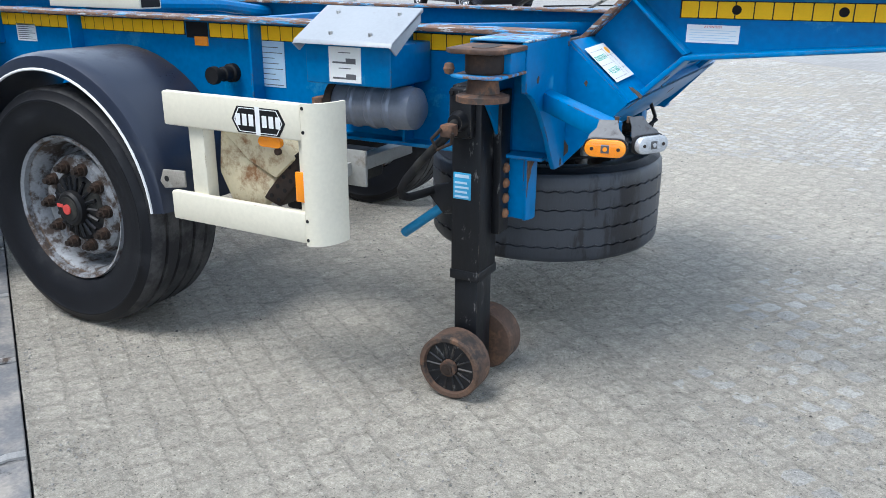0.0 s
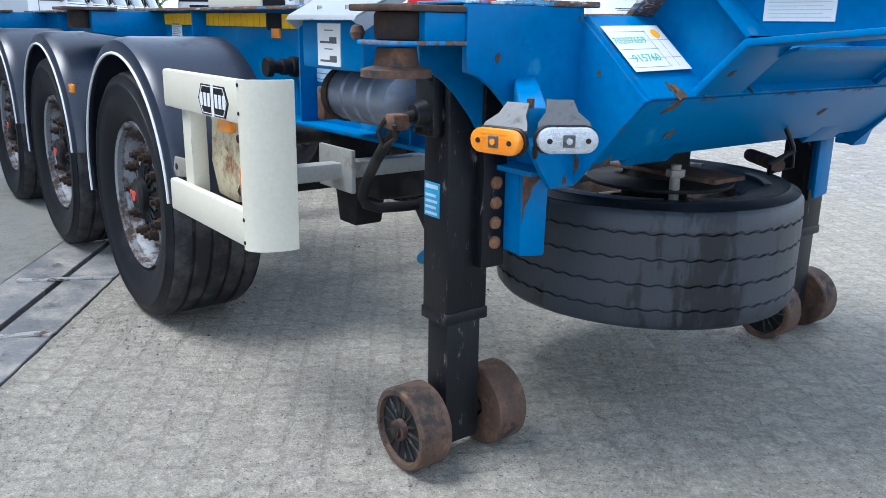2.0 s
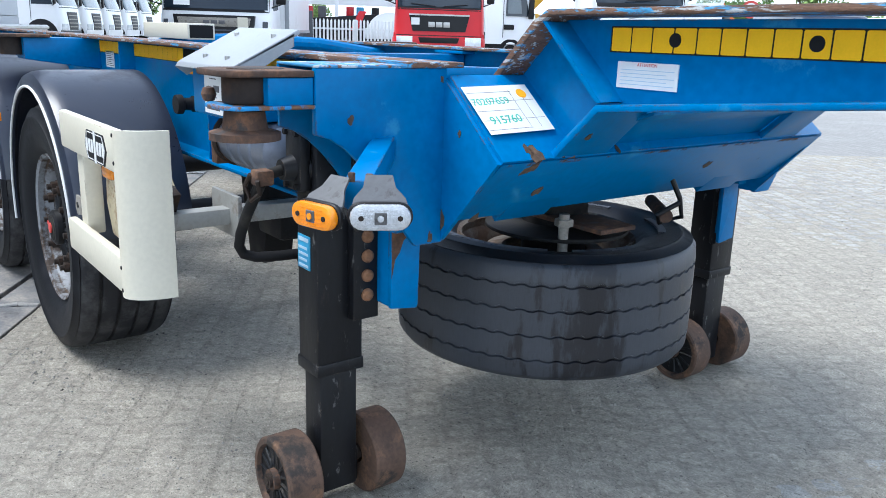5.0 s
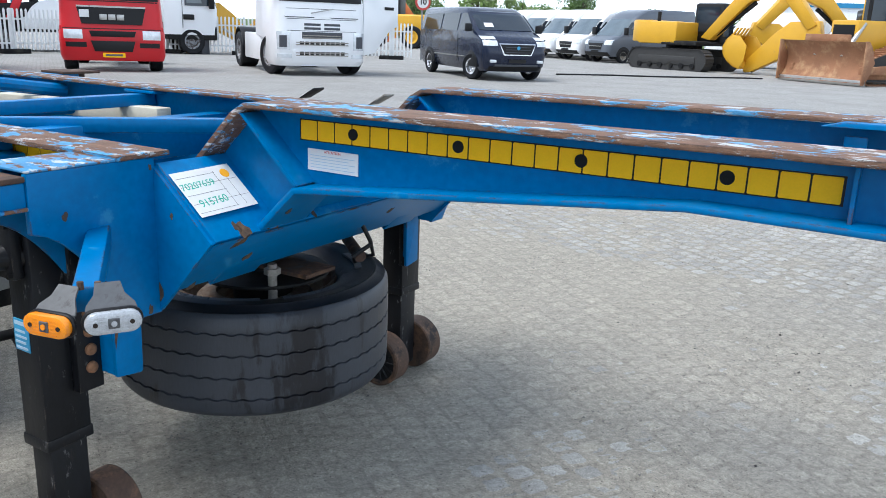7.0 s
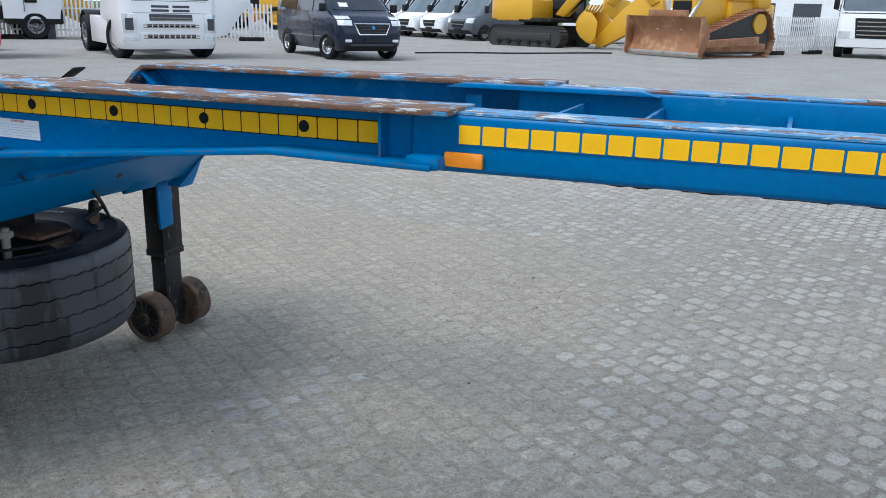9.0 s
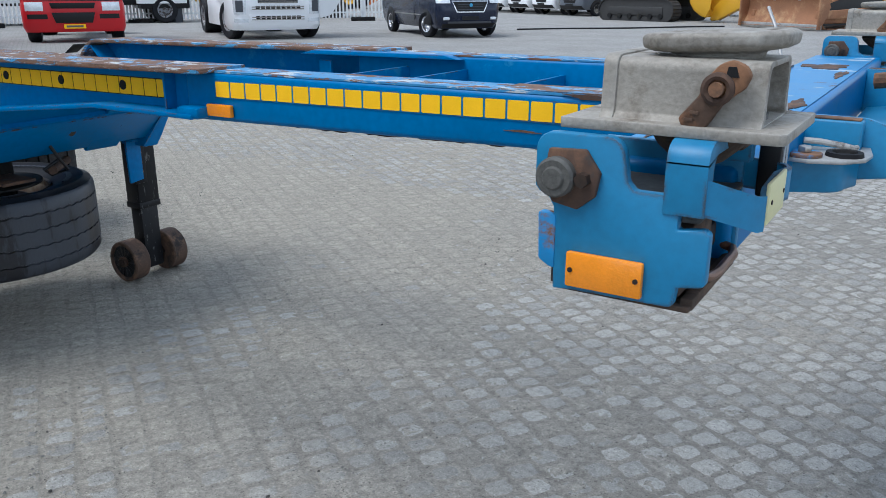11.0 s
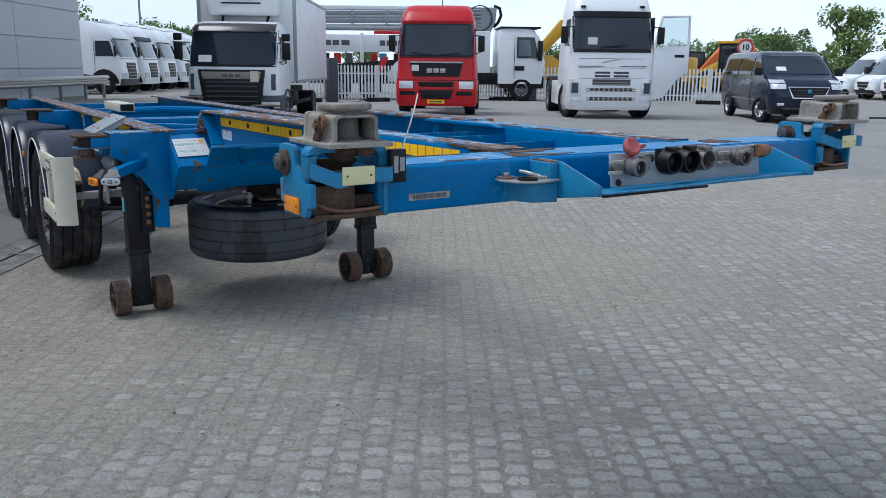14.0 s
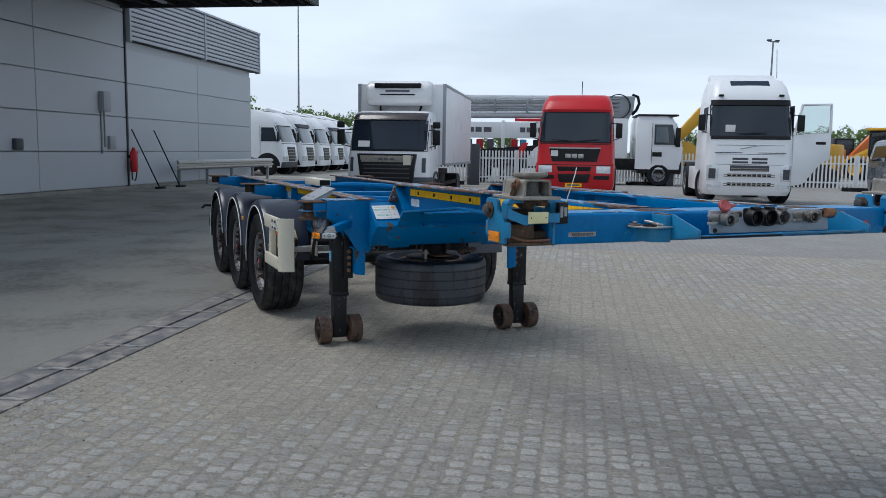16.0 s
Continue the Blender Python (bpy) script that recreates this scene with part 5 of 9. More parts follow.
T("crank_tie", tube(B(), [(-0.03, -1.10, 0.965), (-0.065, -1.10, 0.93), (-0.05, -1.09, 0.895), (0.0, -1.09, 0.92), (0.01, -1.10, 0.955)], 0.006, 8), RUST_DARK, "", crank)
T("crank_hook", bev(prism(B(), [(-0.07, 0.80), (-0.07, 0.63), (-0.13, 0.62), (-0.19, 0.685), (-0.17, 0.72), (-0.11, 0.735)], "y", -0.90, -0.875), 0.004), BLACK, "black hook that holds the crank", leg_r)
T("lever_bar", bev(cyl(B(), (-0.13, -0.72, 0.665), (-0.398, -0.726, 0.458), 0.019, 14), 0.004), LIGHTBLUE, "pale blue rod end", leg_r)

# lamp bracket on the crossmember
def bar(p, q, w, h):
    """A square tube between two points, h tall and w wide."""
    p, q = Vector(p), Vector(q)
    d = (q - p).normalized()
    a = d.cross(Vector((0, 0, 1))).normalized() * w / 2
    b = a.cross(d).normalized() * h / 2
    bm = B()
    vs = [bm.verts.new(c + i * a + k * b) for c in (p, q) for i in (-1, 1) for k in (-1, 1)]
    for f in ((0, 1, 3, 2), (4, 6, 7, 5), (0, 4, 5, 1), (2, 3, 7, 6), (0, 2, 6, 4), (1, 5, 7, 3)):
        bm.faces.new([vs[x] for x in f])
    return bm


lb = T("lamp_bracket", bev(bar((0.21, -0.862, 1.05), (0.535, -1.135, 1.015), 0.055, 0.06), 0.008), BLUE, "blue square-tube lamp arm")
for px, py in ((0.545, -1.152), (0.572, -1.130)):
    T("arm_bolt", cyl(B(), (px, py, 1.045), (px, py, 1.062), 0.007, 6), RUSTY, "", lb)
T("lamp_cable", tube(B(), [(0.54, -1.12, 0.99), (0.56, -1.15, 0.955), (0.58, -1.17, 0.975), (0.57, -1.13, 1.0)], 0.005, 6), BLKPL, "", lb)
for c, ang, m1, nm, lab in ((Vector((0.540, -1.226, 0.988)), 13, AMBER, "amber_marker_lamp", "amber oval marker lamp"), (Vector((0.642, -1.150, 0.996)), 60, CLEARL, "white_marker_lamp", "clear oval front marker lamp")):
    lamp = G(nm, lab, lb)
    mm = pose(c.x, c.y, c.z, 0, 0, ang)
    lamp.matrix_local = mm
    pts = arc(0.032, 0, 0.0235, -90, 90, 8) + arc(-0.032, 0, 0.0235, 90, 270, 8)
    bm = bev(prism(B(), pts, "y", -0.012, 0.008), 0.005, 2)
    part("lens", bm, m1, lamp)
    bm = bev(prism(B(), [(x * 1.08, z * 1.1) for x, z in pts], "y", 0.006, 0.016), 0.002, 1)
    part("lamp_base", bm, BLKPL, lamp)
    bm = B()
    hood = [(-0.050, 0.020, 0.020), (0.050, 0.020, 0.020), (0.047, 0.026, 0.030), (0.030, 0.044, 0.046), (0.025, 0.062, 0.066), (-0.025, 0.062, 0.066), (-0.030, 0.044, 0.046), (-0.047, 0.026, 0.030)]
    lo, hi = [bm.verts.new(p) for p in hood], [bm.verts.new((p[0], p[1] + 0.003, p[2] - 0.002)) for p in hood]
    bm.faces.new(lo)
    bm.faces.new(hi[::-1])
    for q in range(8):
        bm.faces.new((lo[q], lo[(q + 1) % 8], hi[(q + 1) % 8], hi[q]))
    prism(bm, [(-0.050, -0.020), (0.050, -0.020), (0.050, 0.021), (-0.050, 0.021)], "y", 0.016, 0.020)
    part("hood", bm, GREYBR, lamp, "bent grey sheet bracket")
    for xx in (-0.035, 0.035):
        part("screw", cyl(B(), (xx, -0.014, 0), (xx, -0.008, 0), 0.005, 8), RUST_DARK, lamp)
    for r0, z0 in ((0.012, 0.0), (0.0, 0.0)):
        part("inner_square", bev(box(B(), -0.011, 0.011, -0.0145, -0.011, -0.011, 0.011), 0.001, 1) if r0 else cyl(B(), (0, -0.0165, 0), (0, -0.0145, 0), 0.006, 12), GREYBR if r0 else m1, lamp)
    for k in range(5):
        part("lens_rib", box(B(), -0.030 + 0.0002, 0.030, -0.0128, -0.0118, -0.0165 + 0.0075 * k, -0.0150 + 0.0075 * k), m1, lamp)

rs = random.Random(21)


def chip(parent, c, ex, ez, r, off, material=RUST_BODY):
    """A ragged flake of rust on a sheet: c the middle, ex and ez span it."""
    c, ex, ez = Vector(c), Vector(ex).normalized(), Vector(ez).normalized()
    n = ex.cross(ez).normalized() * off
    bm = B()
    k = 11
    ring = []
    for i in range(k):
        t, q = 2 * math.pi * i / k, r * rs.uniform(0.45, 1.15)
        ring.append(c + ex * q * math.cos(t) * 0.8 + ez * q * math.sin(t) * 1.25)
    lo, hi = [bm.verts.new(p - n * 0.2) for p in ring], [bm.verts.new(p + n) for p in ring]
    bm.faces.new(lo[::-1])
    bm.faces.new(hi)
    for i in range(k):
        bm.faces.new((lo[i], lo[(i + 1) % k], hi[(i + 1) % k], hi[i]))
    part("rust_flake", bm, material, parent)


for y, z, r in ((-0.97, 1.12, 0.012), (-0.74, 0.82, 0.012), (-0.715, 1.21, 0.008), (0.92, 1.12, 0.012)):
    chip(xm, (0.2362, y, z), (0, 1, 0), (0, 0, 1), r, 0.0012)
for y, z, r in ((-0.71, 1.085, 0.008), (-0.71, 0.86, 0.02)):
    chip(xm, (0.30 if z > 1 else 0.24, -0.7062, z), (1, 0, 0), (0, 0, 1), r, 0.0012)
for y, f, r in ((-0.585, 0.07, 0.024), (-0.60, 0.14, 0.016), (-0.62, 0.95, 0.020), (-0.40, 0.97, 0.016), (0.2, 0.4, 0.02)):
    chip(xm, (0.448 - 0.19 * f, y, 1.026 - 0.172 * f), (0, 1, 0), (-0.19, 0, -0.172), r, 0.0012)
for f, r in ((0.2, 0.012), (0.7, 0.018)):
    chip(trailer, (0.575 - 0.33 * f, -0.48, 1.1535 - 0.32 * f), (0, 1, 0), (-0.33, 0, -0.32), r, 0.0015)
for x, z, r in ((-0.10, 1.19, 0.02), (-0.86, 0.90, 0.02), (-1.30, 1.02, 0.015), (-0.75, 0.88, 0.02)):
    chip(trailer, (x, -0.7412, z), (1, 0, 0), (0, 0, 1), r, 0.0012)

for y, f, r in ((-0.585, 0.06, 0.026), (-0.598, 0.10, 0.018), (-0.50, 0.03, 0.010), (-0.30, 0.04, 0.012)):
    chip(xm, (0.452 - 0.212 * f, y, 1.036 + 0.184 * f), (0, 1, 0), (-0.212, 0, 0.184), r, 0.0012)

# paper with handwriting on the sloped sheet
doc = G("inspection_sheet", "white inspection form with green handwriting")
ex, ez = Vector((0, 1, 0)), Vector((0.212, 0, -0.184)).normalized()
nrm = Vector((0.184, 0, 0.212)).normalized()
base_m = Matrix((( ex.x, -ez.x, nrm.x, 0.335), (ex.y, -ez.y, nrm.y, -0.588), (ex.z, -ez.z, nrm.z, 1.139), (0, 0, 0, 1)))
base_m = base_m @ pose(0, 0, 0.0075, 0, 0, 1.5)
doc.matrix_local = base_m
part("paper", box(B(), -0.105, 0.105, -0.077, 0.077, 0.0, 0.001), PAPER, doc)
for i in range(5):
    part("form_line", box(B(), -0.1, 0.1 if i % 2 else 0.04, -0.065 + i * 0.03, -0.0642 + i * 0.03, 0.001, 0.0014), INK, doc)
for x in (0.035, 0.068):
    part("form_line", box(B(), x, x + 0.0008, -0.065, 0.06, 0.001, 0.0014), INK, doc)
part("orange_dot", cyl(B(), (0.072, 0.047, 0.001), (0.072, 0.047, 0.0016), 0.015, 24), ORANGE_DOT, doc)
words("number_top", "70207659", 0.030, pose(-0.042, 0.025, 0.0012, 0, 0, 1), INK_GREEN, doc, 0.0003)
words("number_low", "915760", 0.034, pose(-0.03, -0.035, 0.0012, 0, 0, 2), INK_GREEN, doc, 0.0003)
T("rust_spot", bev(prism(B(), [(0.44, -0.52), (0.452, -0.46), (0.44, -0.455), (0.43, -0.50)], "z", 1.03, 1.05), 0.002), RUSTY, "", xm)

for x, z, r in [(3.26 + rs.uniform(0, 0.2), 1.372 - abs(rs.gauss(0, 0.02)), rs.uniform(0.003, 0.009)) for _ in range(34)]:
    chip(trailer, (x, -0.4712, z), (1, 0, 0), (0, 0, 1), r, 0.0014)
for x, z, r in [(3.24 + rs.uniform(0, 0.2), 1.34 + rs.gauss(0, 0.012), rs.uniform(0.002, 0.006)) for _ in range(8)]:
    chip(trailer, (x, -0.4726, z), (1, 0, 0), (0, 0, 1), r, 0.0016, GREYW)

for cx, cz, rx, rz in ((3.36, 1.385, 0.10, 0.014), (3.42, 1.33, 0.035, 0.055), (3.40, 1.292, 0.06, 0.012), (3.22, 1.392, 0.09, 0.006), (3.05, 1.306, 0.05, 0.003), (3.30, 1.308, 0.06, 0.003)):
    T("rust_patch", prism(B(), ragged(cx, cz, rx, rz), "y", -0.4722, -0.468), RUSTY, "flaking rust on the rail side")
# labels on the webs
lab = T("warning_label", box(B(), 0.555, 0.725, -0.4515, -0.449, 1.21, 1.268), PAPER, "white warning label with fine print")
words("label_head", "ATTENTION", 0.010, pose(0.64, -0.452, 1.262) @ SIDE_N, REDP, lab, 0.0003)
for i in range(5):
    part("print_line", box(B(), 0.565, 0.715 - 0.02 * (i % 2), -0.4522, -0.4515, 1.218 + 0.008 * i, 1.2195 + 0.008 * i), INK_BLUE, lab)
for nm, x0, x1, z0, z1, y in (("data_label", -1.06, -0.93, 0.985, 1.165, -0.7412), ("data_label", -2.56, -2.42, 1.10, 1.18, -0.7412)):
    dl = T(nm, box(B(), x0, x1, y - 0.002, y, z0, z1), PAPER if x0 < -2 else INK_BLUE, "pale data label with fine print")
    for i in range(8):
        part("print_line", box(B(), x0 + 0.01, x1 - 0.01 - 0.02 * (i % 3), y - 0.0026, y - 0.002, z0 + 0.008 + (z1 - z0) * i / 8.6, z0 + 0.011 + (z1 - z0) * i / 8.6), INK, dl)

# control box with its tilted cover
T("control_box", bev(box(B(), -0.612, -0.262, -1.02, -0.75, 1.062, 1.20), 0.008), BLUE, "blue valve box on the frame side")
T("cover", bev(prism(B(), [(-1.065, 1.198), (-1.055, 1.213), (-0.855, 1.316), (-0.85, 1.303)], "x", -0.63, -0.235), 0.003), GREYW, "tilted pale grey sheet cover")
for s in (-0.63, -0.24):
    T("cover_edge", prism(B(), [(-1.065, 1.198), (-1.055, 1.208), (-0.87, 1.303), (-0.87, 1.27), (-1.03, 1.172)], "x", s, s + 0.005), GREYW, "", None)
for x, y, z in ((-0.5, -1.02, 1.231), (-0.34, -1.02, 1.231), (-0.55, -0.90, 1.292), (-0.3, -0.90, 1.292)):
    T("cover_rivet", cyl(B(), (x, y, z - 0.01), (x, y, z + 0.008), 0.007, 10), STEEL, "")
sl = T("side_label", box(B(), -0.51, -0.38, -1.0225, -1.02, 1.072, 1.19), PAPER, "white label with small vehicle diagrams")
for z in (1.083, 1.135):
    part("diagram_bar", box(B(), -0.495, -0.40, -1.0232, -1.0225, z, z + 0.006), INK, sl)
    part("diagram_block", box(B(), -0.44, -0.40, -1.0232, -1.0225, z + 0.006, z + 0.018), INK, sl)
    part("print_line", box(B(), -0.47, -0.42, -1.0232, -1.0225, z + 0.035, z + 0.038), INK, sl)
# air tank
tk = T("air_tank", revolve(B(), [(0.0000, 0.0), (0.0420, 0.006), (0.0739, 0.03), (0.0773, 0.06), (0.0756, 0.10), (0.0815, 0.108), (0.0815, 0.122), (0.0756, 0.13), (0.0756, 0.175), (0.0815, 0.183), (0.0815, 0.197), (0.0756, 0.205), (0.0756, 0.25), (0.0815, 0.258), (0.0815, 0.272), (0.0756, 0.28), (0.0756, 0.32), (0.0714, 0.35), (0.0420, 0.372), (0.0000, 0.38)], (-0.585, -0.90, 0.982), (1, 0, 0), 32, False), TANK, "grey-blue ribbed air tank")
T("tank_strap", revolve(B(), [(0.0790, 0.0), (0.0840, 0.0), (0.0840, 0.03), (0.0790, 0.03)], (-0.572, -0.90, 0.982), (1, 0, 0), 32), RUST_DARK, "", tk)
T("tank_bracket", bev(box(B(), -0.64, -0.595, -0.96, -0.75, 0.90, 1.0), 0.004), RUSTY, "", tk)
# bump-stop
T("buffer_pin", revolve(B(), [(0.0, 0.0), (0.034, 0.0), (0.036, 0.006), (0.036, 0.024), (0.028, 0.028), (0.022, 0.03), (0.024, 0.06), (0.030, 0.064), (0.030, 0.10), (0.038, 0.105), (0.038, 0.13), (0.0, 0.13)], (-1.20, -0.872, 1.03), (0, 1, 0), 24, False), DARK, "round steel buffer pin")
T("beam_amber", bev(box(B(), -1.395, -1.325, -0.752, -0.741, 1.13, 1.168), 0.003), AMBER, "small orange side reflector")

# side guard in front of the wheels
sg = G("side_guard", "cream side guard with a curved front panel")
T("upper_rail", bev(box(B(), -1.005, -0.41, -1.32, -1.29, 0.925, 1.043), 0.008), CREAM, "", sg)
T("lower_rail", bev(box(B(), -1.005, -0.41, -1.32, -1.29, 0.585, 0.69), 0.008), CREAM, "", sg)
curve = [(-0.408, -1.322)] + [(-0.395 + 0.070 * math.sin(radians(a)), -1.205 - 0.118 * math.cos(radians(a))) for a in range(0, 91, 10)] + [(-0.325, -1.195)]
inner = [(x - 0.012 if i > 3 else x, y + (0.012 if i <= 8 else 0.0)) for i, (x, y) in enumerate(curve)]
bm = B()
prism(bm, curve + inner[::-1], "z", 0.58, 1.045)
T("curved_panel", bm, CREAM, "curved cream end panel", sg)
T("guard_post", bev(box(B(), -0.92, -0.85, -1.295, -1.24, 0.66, 0.96), 0.006), CREAM, "", sg)
T("guard_post", bev(box(B(), -0.445, -0.40, -1.295, -1.20, 0.66, 0.96), 0.006), CREAM, "", sg)
for z in (0.60, 0.665, 0.955, 1.03):
    T("panel_screw", revolve(B(), [(0.0, 0.0), (0.007, 0.0), (0.005, 0.004), (0.0, 0.005)], (-0.40, -1.321, z), (0, -1, 0), 10, False), DARK, "", sg)
T("guard_bracket", bev(prism(B(), [(-1.11, 0.70), (-1.09, 0.745), (-0.985, 0.75), (-0.985, 0.69), (-1.09, 0.675)], "y", -1.270, -1.262), 0.002), CAST, "thin steel bracket with a hole", sg)
T("bracket_hole", cyl(B(), (-1.075, -1.2715, 0.712), (-1.075, -1.269, 0.712), 0.011, 12), HOLE, "", sg)
badge = [(-0.69, 0.975), (-0.665, 1.018), (-0.495, 1.018), (-0.47, 0.975), (-0.495, 0.932), (-0.665, 0.932)]
bd = T("badge", prism(B(), badge, "y", -1.3225, -1.3195), BLKPL, "black hexagonal maker badge with pale bars", sg)
for (xa, za), (xb, zb) in zip(badge, badge[1:] + badge[:1]):
    q = 0.90
    T("badge_border", tube(B(), [(-0.58 + (xa + 0.58) * q, -1.3228, 0.975 + (za - 0.975) * q * 0.98), (-0.58 + (xb + 0.58) * q, -1.3228, 0.975 + (zb - 0.975) * q * 0.98)], 0.0016, 4), PAPER, "", bd)
for i in range(7):
    x = -0.672 + i * 0.0275
    hh = 0.046 if i == 3 else 0.019
    part("badge_bar", bev(box(B(), x, x + 0.019, -1.3238, -1.3225, 0.975 - hh, 0.975 + hh), 0.0004, 1), PAPER, bd)
T("marker_lamp", bev(prism(B(), arc(-0.525, 0.905, 0.018, -90, 90, 8) + arc(-0.585, 0.905, 0.018, 90, 270, 8), "y", -1.305, -1.285), 0.005), AMBER, "oval amber marker lamp", sg)
T("edge_reflector", bev(box(B(), -0.455, -0.42, -1.306, -1.294, 0.72, 0.82), 0.003), AMBER, "upright amber reflector", sg)
T("chock_holder", bev(prism(B(), [(-0.83, 0.925), (-0.70, 0.81), (-0.60, 0.755), (-0.655, 0.655), (-0.80, 0.66), (-0.85, 0.76)], "y", -1.235, -1.10), 0.012), CHOCK, "cream wheel chock in its holder", sg)
T("chock_face", bev(prism(B(), [(-0.835, 0.935), (-0.60, 0.925), (-0.50, 0.845), (-0.585, 0.77), (-0.70, 0.82)], "y", -1.25, -1.12), 0.008), CHOCK, "yellowed chock face", sg)
T("chock_strip", bev(prism(B(), [(-0.50, 0.865), (-0.44, 0.845), (-0.585, 0.665), (-0.66, 0.69), (-0.585, 0.77)], "y", -1.235, -1.13), 0.006), RUST_DARK, "rusty perforated edge of the chock", sg)
for i in range(5):
    for j in range(2):
        hx, hz = -0.475 - 0.028 * i - 0.03 * j, 0.835 - 0.036 * i + 0.012 * j
        T("chock_hole", cyl(B(), (hx, -1.2365, hz), (hx, -1.234, hz), 0.008, 10), HOLE, "", sg)
T("chock_bolt", cyl(B(), (-0.56, -1.262, 0.865), (-0.56, -1.249, 0.865), 0.012, 12), RUSTY, "", sg)
T("cross_rail", bev(box(B(), -0.52, -0.46, -1.20, -0.55, 0.735, 0.785), 0.005), GREY_RAIL, "grey steel cross rail", sg)
T("rail_bracket", bev(box(B(), -0.60, -0.40, -0.98, -0.965, 0.70, 0.83), 0.003), GREY_RAIL, "", sg)
T("valve_case", bev(box(B(), -0.85, -0.66, -0.72, -0.45, 0.60, 0.72), 0.02), DARK, "")
for s in (-1, 1):
    for x in (-0.95, -2.3, -3.65):
        T("axle_hanger", bev(prism(B(), [(x - 0.14, 0.83), (x + 0.14, 0.83), (x + 0.06, 0.46), (x - 0.06, 0.46)], "y", s * 0.62 - 0.06, s * 0.62 + 0.06), 0.01), DARK, "")

# wheels
TYRE_P = [(0.30, -0.135), (0.33, -0.165), (0.40, -0.185), (0.455, -0.185), (0.485, -0.172), (0.497, -0.155)]
gro = []
for c in (-0.105, -0.036, 0.036, 0.105):
    gro += [(0.5, c - 0.008), (0.487, c - 0.005), (0.487, c + 0.005), (0.5, c + 0.008)]
TYRE_P = TYRE_P + gro + [(r, -h) for r, h in reversed(TYRE_P)]
WHEELS = {}


def axle_wheel(x, yc, out):
    """A road wheel: tyre, dished rim, hub and nuts. out: the side (-1 or 1) to which the dish looks."""
    w = G("wheel")
    w.matrix_local = pose(x, yc, 0.497, 0, 0, 0 if out < 0 else 180)
    w["label"] = "black worn tyre on a dirty white steel rim"
    if not WHEELS:
        WHEELS["tyre"] = mesh_of("tyre", revolve(B(), TYRE_P, (0, 0, 0), (0, 1, 0), 72), TREAD)
        WHEELS["sidewall"] = mesh_of("sidewall", revolve(B(), [(0.297, -0.137), (0.33, -0.169), (0.40, -0.189), (0.44, -0.1895), (0.445, -0.193), (0.452, -0.193), (0.456, -0.1875), (0.486, -0.1755), (0.478, -0.168), (0.40, -0.18), (0.33, -0.16)], (0, 0, 0), (0, 1, 0), 72), RUBBER)
        WHEELS["rim"] = mesh_of("rim", revolve(B(), [(0.287, -0.150), (0.300, -0.158), (0.304, -0.142), (0.292, -0.130), (0.274, -0.108), (0.266, -0.02), (0.258, 0.03), (0.238, 0.03), (0.224, -0.02), (0.214, -0.088), (0.198, -0.102), (0.145, -0.106), (0.14, -0.09), (0.195, -0.082), (0.212, -0.01), (0.23, 0.045), (0.27, 0.045), (0.276, 0.12), (0.287, 0.12)], (0, 0, 0), (0, 1, 0), 60), RIM)
        WHEELS["hub"] = mesh_of("hub", revolve(B(), [(0.0, -0.165), (0.05, -0.163), (0.065, -0.15), (0.07, -0.12), (0.13, -0.115), (0.155, -0.10), (0.155, 0.05), (0.0, 0.05)], (0, 0, 0), (0, 1, 0), 40, False), DARK)
        bm = B()
        tube(bm, [(0.06, -0.126, 0), (0.128, -0.118, 0)], 0.0085, 6)
        WHEELS["fin"] = mesh_of("hub_fin", bm, BLACK)
        bm = B()
        cyl(bm, (0, -0.09, 0), (0, -0.140, 0), 0.021, 6)
        cyl(bm, (0, -0.09, 0), (0, -0.118, 0), 0.027, 14)
        cyl(bm, (0, -0.12, 0), (0, -0.156, 0), 0.012, 10)
        WHEELS["nut"] = mesh_of("wheel_nut", bm, RUST_DARK)
        WHEELS["cap"] = mesh_of("hub_cap", cyl(B(), (0, -0.165, 0), (0, -0.171, 0), 0.021, 20), REDP)
        WHEELS["mark"] = mesh_of("red_mark", box(B(), -0.062, -0.026, -0.1655, -0.161, 0.004, 0.018), REDP)
        WHEELS["disc"] = mesh_of("cap_disc", revolve(B(), [(0.0, -0.163), (0.062, -0.161), (0.072, -0.152), (0.074, -0.13), (0.0, -0.13)], (0, 0, 0), (0, 1, 0), 32, False), BLKPL)
        WHEELS["drum"] = mesh_of("brake_drum", cyl(B(), (0, -0.05, 0), (0, 0.14, 0), 0.22, 32), DARK)
    for nm in ("tyre", "sidewall", "rim", "hub", "cap", "mark", "disc", "drum"):
        new(WHEELS[nm].name, WHEELS[nm]).parent = w
    back = new("sidewall", WHEELS["sidewall"])
    back.parent, back.matrix_local = w, pose(0, 0, 0, 0, 0, 180)
    for i in range(18):
        o = new("hub_fin", WHEELS["fin"])
        o.parent, o.matrix_local = w, pose(0, 0, 0, 0, 20 * i, 0)
    for i in range(10):
        t = 2 * math.pi * i / 10
        o = new("wheel_nut", WHEELS["nut"])
        o.parent, o.matrix_local = w, pose(0.168 * math.cos(t), 0, 0.168 * math.sin(t), 0, 0, 0)
    return w


AXLES = (-1.70, -3.08, -4.46)


